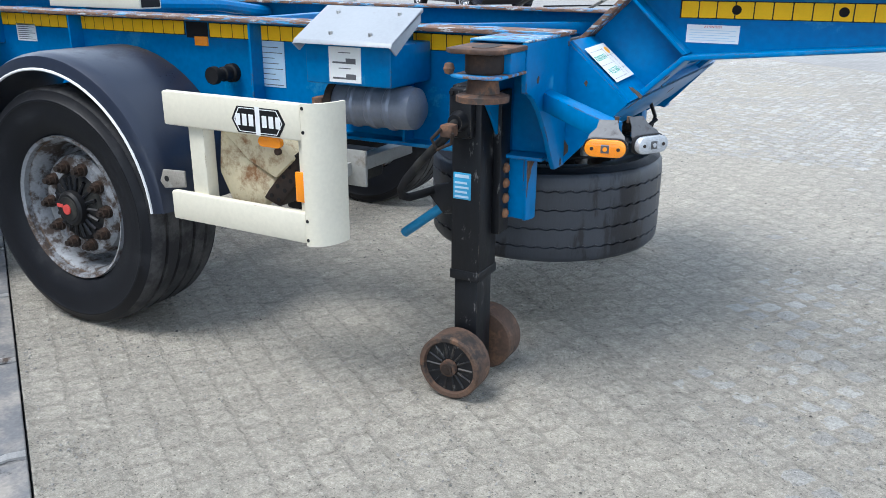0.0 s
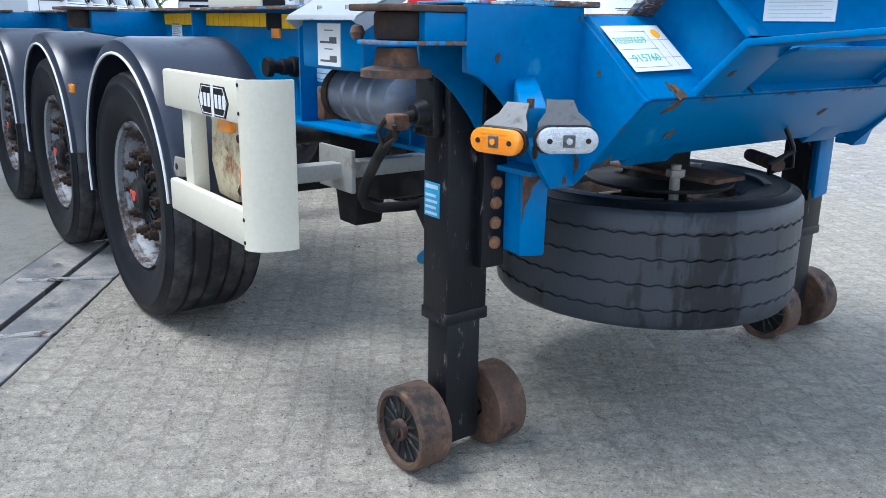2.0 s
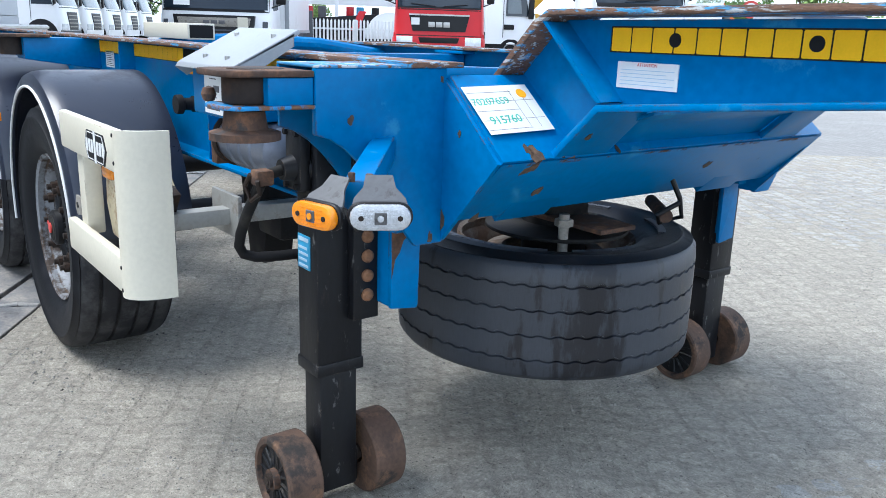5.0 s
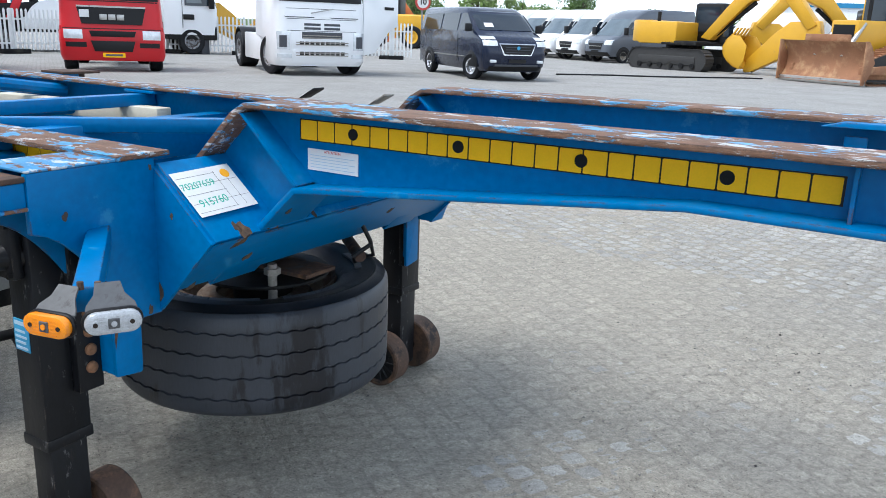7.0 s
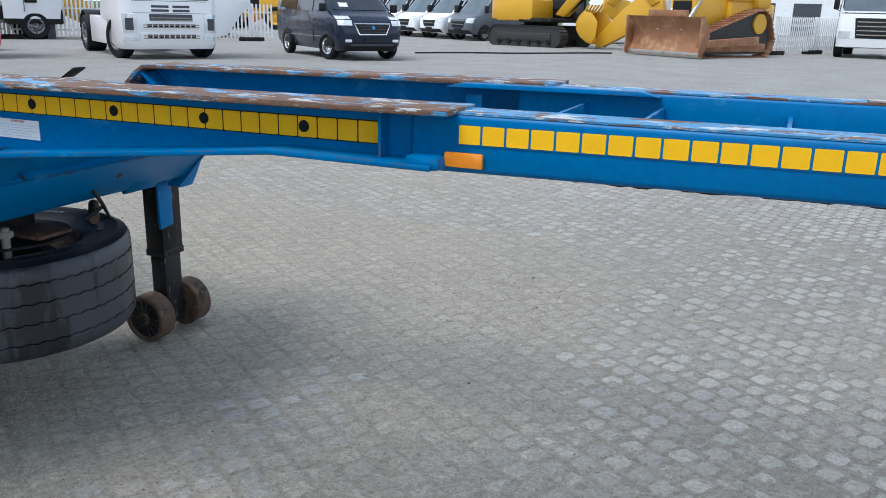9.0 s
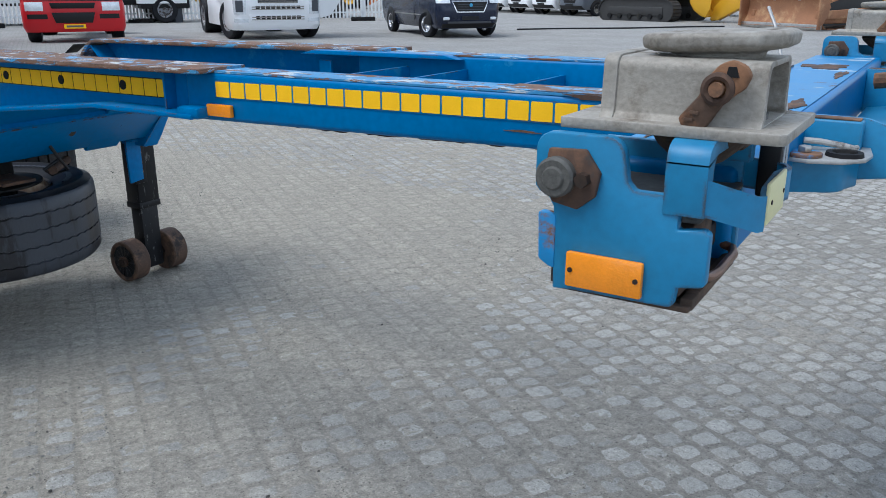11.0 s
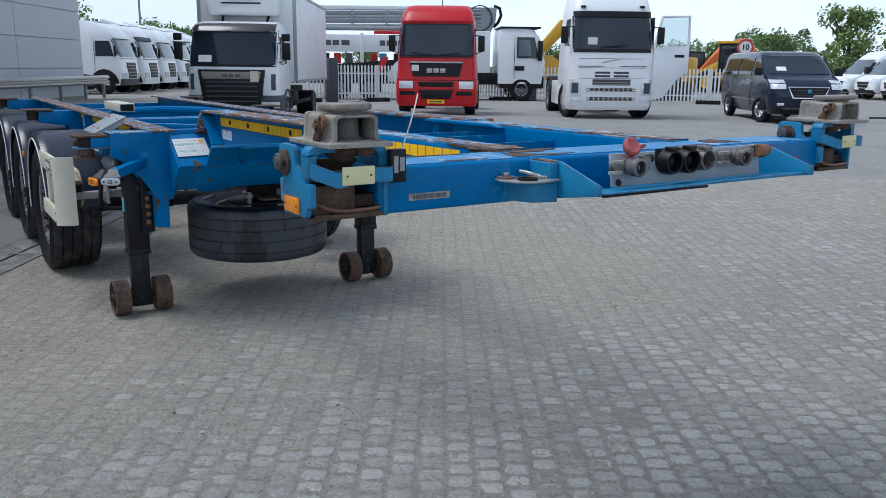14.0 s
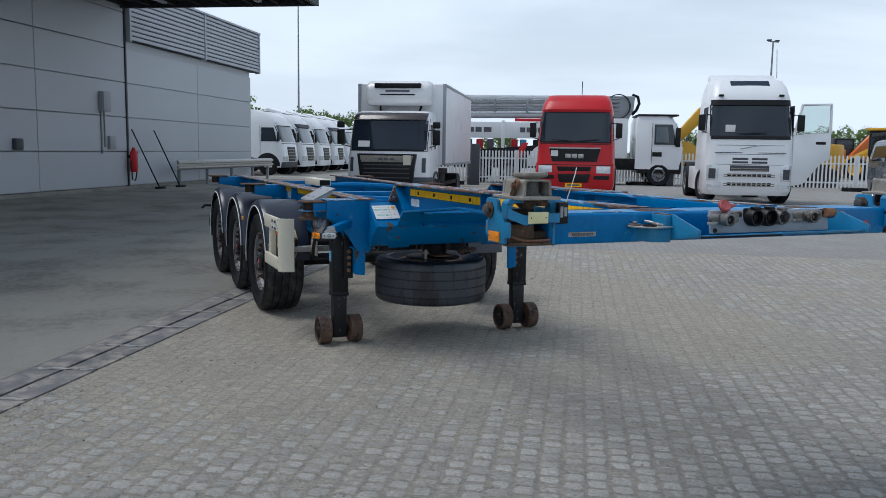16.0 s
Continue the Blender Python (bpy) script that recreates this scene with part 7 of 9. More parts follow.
def box_truck(m):
    t = thing("refrigerated_truck", m, "white refrigerated box truck with grey bumper and roof cooling unit", "truck")
    lv = [(0.80, 0.98, -0.6, 1.13), (1.25, 1.02, -0.75, 1.13), (1.75, 0.93, -0.75, 1.11), (2.72, 0.68, -0.75, 1.05), (2.90, 0.52, -0.75, 1.02), (2.99, 0.2, -0.75, 0.95)]
    cab_shell(t, lv, WHITE)
    bl = [(0.30, 0.98, 0.4, 1.08), (0.38, 1.06, 0.4, 1.16), (0.80, 1.08, 0.4, 1.17), (0.90, 1.0, 0.4, 1.14)]
    cab_shell(t, bl, GREYPL, "bumper")
    front_panel("screen_rim", lv, 1.70, 2.74, -1.055, 1.055, BLKPL, t, 0.006)
    front_panel("windscreen", lv, 1.76, 2.68, -1.025, 1.025, GLASS, t, 0.014, "dark windscreen")
    front_panel("paper_sheet", lv, 1.83, 2.02, -0.82, -0.50, PAPER, t, 0.018)
    front_panel("visor", lv, 2.70, 2.92, -1.0, 1.0, VISOR, t, 0.09, "smoked brown sun visor")
    for s in (-1, 1):
        front_panel("air_slot", lv, 1.05, 1.50, s * 0.98 - 0.05, s * 0.98 + 0.05, GREYPL, t, 0.006)
    W("grille", bev(prism(B(), [(-0.8, 1.62), (0.8, 1.62), (0.68, 0.55), (-0.68, 0.55)], "x", 0.93, 1.09), 0.015), BLKPL, t, "black grille")
    W("chrome_band", bev(prism(B(), [(-0.72, 1.56), (0.72, 1.56), (0.68, 1.36), (-0.68, 1.36)], "x", 1.07, 1.10), 0.006), CAST, t, "grey band across the grille")
    for k in (-0.15, 0.0, 0.15):
        W("badge_bar", bev(box(B(), 1.10, 1.108, k - 0.06, k + 0.06, 1.42, 1.50), 0.004), INK, t)
    W("paper", box(B(), 1.095, 1.106, 0.46, 0.66, 1.28, 1.58), CREAM, t)
    for z in (0.72, 0.86, 1.0, 1.14, 1.26):
        W("grille_bar", box(B(), 1.08, 1.10, -0.62, 0.62, z, z + 0.035), GREYPL, t)
    for s in (-1, 1):
        front_panel("headlight", bl, 0.55, 0.72, min(s * 0.70, s * 1.12), max(s * 0.70, s * 1.12), HEADL, t, 0.012, "clear headlight")
        quad_plate("side_window", [(0.55, s * 1.105, 1.75), (-0.25, s * 1.105, 1.8), (-0.25, s * 1.06, 2.55), (0.38, s * 1.06, 2.55)], GLASS, t, 0.015)
        mirrors(t, 0.72, 1.15, 1.95, s)
        W("upper_mirror", bev(box(B(), 0.8, 0.9, min(s * 1.2, s * 1.4), max(s * 1.2, s * 1.4), 2.42, 2.62), 0.03), BLKPL, t)
        W("wheel_arch", bev(prism(B(), arc(-0.1, 0.45, 0.62, 0, 180, 12) + arc(-0.1, 0.45, 0.56, 180, 0, 12), "y", min(s * 0.9, s * 1.17), max(s * 0.9, s * 1.17)), 0.01), GREYPL, t)
        road_wheel(t, -0.1, s * 1.0, 0.44, 0.28, s)
        road_wheel(t, -4.6, s * 0.95, 0.44, 0.5, s)
    W("box_body", bev(box(B(), -7.3, -0.95, -1.27, 1.27, 1.25, 3.95), 0.025), WHITE_B, t, "white insulated box body")
    for z in (1.28, 3.93):
        for s in (-1, 1):
            W("box_rail", bev(box(B(), -7.3, -0.94, s * 1.275 - 0.012, s * 1.275 + 0.012, z - 0.06, z + 0.03), 0.006), GREYW, t)
    for s in (-1, 1):
        W("box_corner", bev(box(B(), -0.965, -0.935, s * 1.24 - 0.05, s * 1.24 + 0.045, 1.25, 3.96), 0.006), GREYW, t)
    cu = W("cooling_unit", bev(prism(B(), [(-0.95, 3.22), (-0.45, 3.20), (-0.28, 3.38), (-0.32, 3.82), (-0.55, 4.02), (-0.95, 4.04)], "y", -0.92, 0.92), 0.14, 4), WHITE, t, "rounded white cooling unit")
    W("unit_vent", bev(box(B(), -0.42, -0.285, -0.66, 0.66, 3.76, 3.92), 0.02), BLKPL, t)
    W("unit_slot", bev(box(B(), -0.33, -0.268, -0.5, 0.5, 3.53, 3.57), 0.008), BLKPL, t)
    W("maker_bar", box(B(), -0.31, -0.288, -0.34, 0.34, 3.64, 3.70), INK, t)
    for s in (-1, 1):
        W("unit_strut", tube(B(), [(-0.6, s * 0.55, 2.94), (-0.85, s * 0.6, 3.25)], 0.03, 6), BLKPL, t)
    W("chassis", bev(box(B(), -7.2, 0.4, -0.45, 0.45, 0.72, 1.0), 0.02), DARK, t)
    W("side_rail", bev(box(B(), -3.9, -0.9, -1.2, -1.15, 0.55, 0.68), 0.01), DARK, t)
    W("side_rail", bev(box(B(), -3.9, -0.9, 1.15, 1.2, 0.55, 0.68), 0.01), DARK, t)
    W("battery_case", bev(box(B(), -1.8, -0.95, 0.6, 1.15, 0.5, 0.95), 0.02), DARK, t)
    return t


def van(m, paint, label, group=""):
    """A panel van: origin below the front axle."""
    t = thing("van", m, label, "van", group)
    lv = [(0.26, 0.80, -4.15, 0.88), (0.42, 0.93, -4.25, 0.95), (0.72, 0.97, -4.28, 0.98), (0.98, 0.95, -4.28, 0.985), (1.10, 0.86, -4.28, 0.985), (1.22, 0.58, -4.28, 0.98), (1.34, 0.22, -4.27, 0.965), (1.58, -0.08, -4.24, 0.915), (1.84, -0.44, -4.2, 0.86), (1.94, -0.66, -4.17, 0.80), (1.985, -1.0, -4.1, 0.70)]
    cab_shell(t, lv, paint, "body")
    front_panel("windscreen", lv, 1.36, 1.87, -0.82, 0.82, GLASS, t, 0.012, "windscreen")
    front_panel("grille_rim", lv, 0.70, 1.02, -0.56, 0.56, CHROME, t, 0.014, "bright chrome grille rim", 0.25)
    front_panel("grille", lv, 0.73, 0.99, -0.52, 0.52, BLKPL, t, 0.028, "", 0.25)
    for k in range(3):
        front_panel("grille_bar", lv, 0.775 + 0.07 * k, 0.79 + 0.07 * k, -0.38, 0.38, GREYPL, t, 0.034, "", 0.0, 1)
    W("badge", revolve(B(), [(0.0, 0.0), (0.05, 0.0), (0.05, 0.01), (0.0, 0.01)], (0.996, 0, 0.90), (1, 0, 0), 16, False), PLATE_BLUE, t)
    W("plate_bar", box(B(), 0.965, 0.978, -0.26, 0.26, 0.50, 0.60), BLKPL, t, "dark blank number plate")
    front_panel("lower_bumper", lv, 0.28, 0.40, -0.80, 0.80, BLKPL, t, 0.015)
    front_panel("skid_strip", lv, 0.40, 0.46, -0.66, 0.66, GREYPL, t, 0.02)
    for s in (-1, 1):
        front_panel("headlight", lv, 0.95, 1.20, min(s * 0.60, s * 0.96), max(s * 0.60, s * 0.96), HEADL, t, 0.012, "bright headlight")
        W("wheel_arch", bev(prism(B(), arc(0, 0.36, 0.43, 0, 180, 12), "y", min(s * 0.9, s * 0.99), max(s * 0.9, s * 0.99)), 0.005), BLKPL, t)
        W("rear_arch", bev(prism(B(), arc(-3.3, 0.36, 0.43, 0, 180, 12), "y", min(s * 0.9, s * 0.99), max(s * 0.9, s * 0.99)), 0.005), BLKPL, t)
        W("fog_lamp", bev(box(B(), 0.86, 0.955, min(s * 0.62, s * 0.80), max(s * 0.62, s * 0.80), 0.5, 0.58), 0.02), HEADL, t)
        quad_plate("front_window", [(0.02, s * 0.962, 1.36), (-0.95, s * 0.968, 1.32), (-0.95, s * 0.872, 1.80), (-0.58, s * 0.872, 1.80)], GLASS, t, 0.012)
        quad_plate("side_window", [(-1.10, s * 0.968, 1.32), (-2.3, s * 0.968, 1.32), (-2.3, s * 0.872, 1.80), (-1.10, s * 0.872, 1.80)], GLASS, t, 0.012)
        quad_plate("rear_window", [(-2.45, s * 0.968, 1.32), (-3.9, s * 0.968, 1.32), (-3.85, s * 0.875, 1.78), (-2.45, s * 0.872, 1.80)], GLASS, t, 0.012)
        W("side_strip", box(B(), -2.9, -0.5, s * 0.972 - 0.006, s * 0.972 + 0.012, 0.60, 0.63), STEEL, t)
        W("mirror", bev(box(B(), -0.05, 0.08, min(s * 1.0, s * 1.2), max(s * 1.0, s * 1.2), 1.30, 1.52), 0.03), BLKPL, t)
        W("door_seam", box(B(), -1.03, -1.02, s * 0.98 - 0.008, s * 0.98 + 0.008, 0.45, 1.22), BLKPL, t)
        W("handle", bev(box(B(), -1.0, -0.84, s * 0.98 - 0.012, s * 0.98 + 0.012, 1.06, 1.1), 0.006), BLKPL, t)
        road_wheel(t, 0, s * 0.90, 0.36, 0.22, s, CHROME, 18)
        road_wheel(t, -3.3, s * 0.90, 0.36, 0.22, s, CHROME)
    front_panel("paper", lv, 1.44, 1.55, -0.62, -0.36, PAPER, t, 0.02)
    return t


# the vehicles and buildings of the yard are set out on a smaller plan and moved out from here
PLAN_EYE = (5.6, -2.1, 1.645)
FAR = Matrix.Translation(PLAN_EYE) @ Matrix.Scale(1.16, 4) @ Matrix.Translation((-5.6, 2.1, -1.645))


def place(x, y, deg=FACING, z=0.22):
    return FAR @ pose(x, y, z, 0, 0, deg)


red_tractor(place(-16.2, 11.87, -36.5))
white_tractor(place(-12.75, 15.65, -33.0))
box_truck(pose(-17.3, 5.95, 0, 0, 0, -32.0) @ Matrix.Diagonal((1.12, 1.12, 0.95, 1)))
van(place(-8.55, 19.0, math.degrees(math.atan2(-0.60, 0.80))), VANP, "dark grey delivery van with a bright grille rim")


def panel_van(m, paint, label, group=""):
    """A tall panel van: origin below the front axle."""
    t = thing("panel_van", m, label, "van", group)
    lv = [(0.3, 0.78, -4.6, 0.92), (0.45, 0.93, -4.7, 0.98), (0.8, 0.96, -4.72, 1.0), (1.02, 0.90, -4.72, 1.0), (1.16, 0.66, -4.72, 1.0), (1.28, 0.28, -4.72, 0.995), (1.65, -0.10, -4.72, 0.97), (2.05, -0.50, -4.71, 0.95), (2.32, -0.82, -4.70, 0.935), (2.50, -1.25, -4.69, 0.91), (2.58, -1.75, -4.66, 0.85)]
    cab_shell(t, lv, paint, "body")
    front_panel("windscreen", lv, 1.28, 2.08, -0.88, 0.88, PALE_GLASS, t, 0.012, "windscreen")
    front_panel("grille", lv, 0.62, 0.92, -0.52, 0.52, BLKPL, t, 0.015, "", 0.2)
    front_panel("grille_bar", lv, 0.76, 0.79, -0.50, 0.50, STEEL, t, 0.024, "", 0.2)
    front_panel("lower_bumper", lv, 0.32, 0.50, -0.86, 0.86, BLKPL, t, 0.015)
    W("plate_bar", box(B(), 0.95, 0.972, -0.26, 0.26, 0.48, 0.58), BLKPL, t, "dark blank number plate")
    for s in (-1, 1):
        front_panel("headlight", lv, 0.84, 1.08, min(s * 0.60, s * 0.97), max(s * 0.60, s * 0.97), HEADL, t, 0.012, "bright headlight")
        for x in (0.0, -3.5):
            W("wheel_arch", bev(prism(B(), arc(x, 0.36, 0.42, 0, 180, 12), "y", min(s * 0.9, s * 1.005), max(s * 0.9, s * 1.005)), 0.005), BLKPL, t)
            road_wheel(t, x, s * 0.91, 0.34, 0.22, s, CAST)
        quad_plate("door_window", [(0.05, s * 0.985, 1.35), (-0.95, s * 0.985, 1.33), (-0.95, s * 0.932, 1.93), (-0.42, s * 0.935, 1.93)], GLASS, t, 0.012)
        W("side_moulding", bev(box(B(), -4.4, -0.5, s * 1.0 - 0.008, s * 1.0 + 0.012, 0.66, 0.80), 0.004), BLKPL, t)
        W("mirror", bev(box(B(), -0.02, 0.12, min(s * 1.03, s * 1.24), max(s * 1.03, s * 1.24), 1.32, 1.68), 0.03), BLKPL, t)
        W("door_seam", box(B(), -1.07, -1.06, s * 1.0 - 0.008, s * 1.0 + 0.004, 0.45, 1.3), BLKPL, t)
    return t


for i, (x, y) in enumerate(((-18.4, 40.8), (-16.3, 39.6), (-14.3, 38.5), (-12.2, 37.3), (-20.6, 42.1))):
    panel_van(place(x, y, -118), WHITE if i != 3 else VANG, "white panel van in a row of parked vans" if i != 3 else "grey panel van in a row of parked vans", "row of parked vans")
panel_van(place(-7.4, 41.0, 172), WHITE, "white panel van parked behind the digger")


def row_tractor(m, i):
    t = thing("white_truck", m, "white tractor truck in a row beside the building", "truck", "row of white trucks")
    lv = [(0.42, 0.78, -0.3, 1.2), (0.85, 0.84, -0.45, 1.22), (1.0, 0.84, -1.5, 1.22), (1.72, 0.76, -1.5, 1.2), (2.70, 0.42, -1.5, 1.14), (2.95, 0.30, -1.5, 1.1), (3.25, -0.05, -1.5, 1.02), (3.42, -0.6, -1.5, 0.96)]
    cab_shell(t, lv, WHITE)
    W("roof_deflector", bev(prism(B(), [(-0.35, 3.38), (-1.5, 3.40), (-1.5, 3.72 if i else 3.5)], "y", -0.9, 0.9), 0.04), WHITE, t)
    front_panel("screen_rim", lv, 1.66, 2.74, -1.12, 1.12, BLKPL, t, 0.006)
    front_panel("windscreen", lv, 1.76, 2.60, -1.08, 1.08, PALE_GLASS, t, 0.014, "windscreen with a pale reflection painted into its colour")
    front_panel("visor", lv, 2.62, 2.80, -1.08, 1.08, GREYPL if i % 2 else WHITE, t, 0.09)
    front_panel("grille", lv, 0.75, 1.5, -0.62, 0.62, BLKPL, t, 0.02, "", 0.15)
    for k in range(4):
        front_panel("grille_bar", lv, 0.86 + 0.16 * k, 0.90 + 0.16 * k, -0.52, 0.52, CAST, t, 0.03, "", 0.0, 1)
    front_panel("bumper", lv, 0.42, 0.72, -1.16, 1.16, GREYPL if i == 0 else WHITE, t, 0.03)
    W("side_skirt", bev(box(B(), -3.0, -0.7, -1.2, 1.2, 0.35, 0.98), 0.04), GREYPL if i == 0 else WHITE, t)
    for s in (-1, 1):
        front_panel("headlight", lv, 0.74, 1.0, min(s * 0.72, s * 1.14), max(s * 0.72, s * 1.14), HEADL, t, 0.02)
        quad_plate("side_window", [(0.42, s * 1.19, 1.78), (-0.45, s * 1.19, 1.78), (-0.45, s * 1.15, 2.5), (0.22, s * 1.15, 2.5)], GLASS, t, 0.018)
        W("door_seam", box(B(), -0.52, -0.50, s * 1.205 - 0.012, s * 1.205 + 0.012, 0.95, 2.6), GREYPL, t)
        mirrors(t, 0.42, 1.2, 1.85, s)
        W("wheel_well", bev(prism(B(), arc(-0.1, 0.5, 0.68, 0, 180, 12), "y", min(s * 1.0, s * 1.232), max(s * 1.0, s * 1.232)), 0.01), BLKPL, t)
        road_wheel(t, -0.1, s * 1.09, 0.5, 0.32, s, DARK)
        road_wheel(t, -3.6, s * 0.95, 0.5, 0.5, s)
    W("chassis", bev(box(B(), -4.6, 0.4, -0.42, 0.42, 0.7, 0.95), 0.02), DARK, t)
    return t


for i in range(5):
    row_tractor(place(-37.6 - 2.75 * i, 6.7 + 1.72 * i, 58), i)

# concrete pump truck with its cab, side on behind the fence
pump = thing("concrete_pump_truck", place(-24.26, 21.48, 60.3), "white concrete pump truck with its folded boom, pipes and cab", "truck")
lv = [(0.75, 0.95, -1.15, 1.15), (1.7, 1.0, -1.15, 1.2), (2.75, 0.72, -1.15, 1.15), (3.05, 0.5, -1.1, 1.1), (3.15, 0.3, -1.0, 1.05)]
cab_shell(pump, lv, WHITE)
front_panel("windscreen", lv, 1.8, 2.8, -1.05, 1.05, GLASS, pump, 0.012)
quad_plate("side_window", [(0.62, -1.205, 1.85), (-0.35, -1.205, 1.85), (-0.35, -1.16, 2.75), (0.42, -1.16, 2.75)], GLASS, pump, 0.02)
# paler pane over the dark window, its brightness painted in as colour
quad_plate("window_view", [(0.30, -1.215, 1.95), (-0.28, -1.215, 1.95), (-0.28, -1.185, 2.62), (0.22, -1.185, 2.62)], PALE_GLASS, pump, 0.02)
W("door_seam", box(B(), -0.46, -0.44, -1.215, -1.19, 1.0, 2.8), GREYPL, pump)
W("door_handle", bev(box(B(), -0.42, 0.0, -1.225, -1.20, 1.32, 1.52), 0.03), BLKPL, pump)
W("cab_roof_strip", bev(box(B(), -1.1, 0.7, -1.15, 1.15, 3.12, 3.2), 0.03), BLKPL, pump)
W("mirror", bev(box(B(), 0.55, 0.75, -1.48, -1.25, 1.75, 2.6), 0.04), BLKPL, pump)
W("wheel_housing", bev(box(B(), -1.0, 0.9, -1.1, 1.1, 0.55, 1.1), 0.05), BLKPL, pump)
W("support_tower", bev(box(B(), -2.6, -1.5, -1.0, 0.9, 1.2, 3.0), 0.06), WHITE_B, pump)
W("support_tower_side", bev(box(B(), -4.6, -2.7, -1.1, 0.9, 1.0, 2.0), 0.06), WHITE_B, pump)
W("boom_box", bev(box(B(), -10.5, -1.3, -0.45, -0.10, 3.86, 4.04), 0.03), WHITE_B, pump)
W("boom_box", bev(box(B(), -10.5, -1.7, 0.0, 0.5, 3.36, 3.74), 0.04), WHITE_B, pump)
W("boom_head", bev(prism(B(), [(-2.6, 2.65), (-1.55, 2.75), (-1.25, 3.4), (-1.2, 4.02), (-2.6, 4.02)], "y", -0.6, 0.5), 0.06), GREYW, pump, "grey jointed boom head")
W("boom_hose", tube(B(), [(-1.3, -0.3, 4.1), (-1.05, -0.35, 4.0), (-0.98, -0.35, 3.7), (-1.1, -0.35, 3.4), (-1.3, -0.3, 3.2)], 0.07, 8), BLKPL, pump)
W("boom_hoop", revolve(B(), [(0.52, -0.04), (0.56, -0.04), (0.56, 0.04), (0.52, 0.04)], (-1.95, -0.65, 3.55), (0, 1, 0), 24), BLKPL, pump)
for y, z, r in ((-0.66, 3.92, 0.085), (-0.62, 3.56, 0.08), (-0.70, 3.74, 0.045), (-0.72, 4.05, 0.035), (-0.60, 3.40, 0.05)):
    W("pipe", cyl(B(), (-10.4, y, z - 0.25), (-1.9, y, z - 0.15), r, 12), GREYW, pump)
for x in (-9.2, -7.6, -6.1, -4.6, -3.1):
    W("pipe_clamp", bev(box(B(), x, x + 0.10, -0.80, -0.45, 3.25, 3.85), 0.02), GREYW, pump)
W("lift_ram", cyl(B(), (-9.5, -0.75, 3.06), (-4.8, -0.75, 3.08), 0.11, 14), GREYW, pump)
for x in (-9.4, -5.0):
    W("ram_end", cyl(B(), (x, -0.75, 3.065), (x + 0.35, -0.75, 3.065), 0.13, 14), REDT, pump)
W("red_beam", bev(box(B(), -6.6, -2.7, -0.95, -0.8, 2.82, 2.95), 0.02), REDT, pump)
W("side_board", bev(box(B(), -10.4, -4.4, -1.2, -1.05, 2.05, 2.78), 0.02), WHITE_B, pump)
for x0, x1 in ((-8.75, -8.45), (-8.38, -8.1), (-8.0, -7.65), (-6.35, -6.12), (-6.05, -5.85), (-5.8, -5.6), (-5.55, -5.35)):
    W("maker_bar", box(B(), x0, x1, -1.215, -1.2, 2.32, 2.54), INK, pump)
W("board_post", bev(box(B(), -7.2, -7.05, -1.25, -1.0, 1.6, 2.85), 0.02), WHITE_B, pump)
for k, x in enumerate((-8.7, -8.2, -7.7, -6.6, -6.2, -5.6)):
    W("coloured_can", bev(cyl(B(), (x, -0.9, 1.55), (x, -0.9, 2.0), 0.16, 12), 0.02), (BLKPL, REDT, INK, REDT, PLATE_BLUE, BLKPL)[k], pump)
W("dark_hopper", bev(prism(B(), [(-9.2, 1.2), (-5.9, 1.2), (-5.6, 1.75), (-9.2, 1.45)], "y", -1.15, -0.4), 0.03), BLKPL, pump)
W("red_strut", bev(prism(B(), [(-6.6, 1.1), (-6.3, 1.1), (-5.95, 1.85), (-6.25, 1.85)], "y", -1.2, -1.1), 0.02), REDT, pump)
W("rear_fender", bev(prism(B(), arc(-5.0, 0.75, 1.1, 20, 160, 10) + [(-6.0, 0.8), (-4.0, 0.8)], "y", -1.15, 1.15), 0.04), WHITE_B, pump)
W("truck_bed", bev(box(B(), -10.4, 0.4, -1.0, 1.0, 0.7, 1.2), 0.05), DARK, pump)
for x in (-8.2, -6.8, -2.6, -0.1):
    for s in (-1, 1):
        road_wheel(pump, x, s * 1.0, 0.5, 0.32, s)


def tracks(parent, x0, x1, y, w, h):
    pts = arc(x1 - h / 2, h / 2, h / 2, -90, 90, 10) + arc(x0 + h / 2, h / 2, h / 2, 90, 270, 10)
    W("track_body", prism(B(), [(px, pz) for px, pz in pts], "y", y - w / 2 + 0.06, y + w / 2 - 0.06), TRACK, parent)
    bm = B()
    per = []
    k = len(pts)
    for i in range(k):
        a, b = Vector((*pts[i], 0)), Vector((*pts[(i + 1) % k], 0))
        steps = max(1, int((b - a).length / 0.17))
        per += [(a.lerp(b, j / steps), (b - a).normalized()) for j in range(steps)]
    for p, d in per:
        n = Vector((d.y, -d.x, 0))
        q = [p - d * 0.06, p + d * 0.06, p + d * 0.06 + n * 0.03, p - d * 0.06 + n * 0.03]
        prism(bm, [(v.x, v.y) for v in q], "y", y - w / 2, y + w / 2)
    W("track_belt", bm, TRACK, parent)
    for i in range(6):
        x = x0 + h * 0.7 + (x1 - x0 - 1.4 * h) * i / 5
        W("roller", cyl(B(), (x, y - w / 2 - 0.0, 0.2), (x, y + w / 2, 0.2), 0.11, 14), DARK, parent)
    W("side_frame", bev(box(B(), x0 + 0.5, x1 - 0.5, y - w / 2 + 0.02, y + w / 2 - 0.02, 0.22, 0.58), 0.04), TRACK, parent)


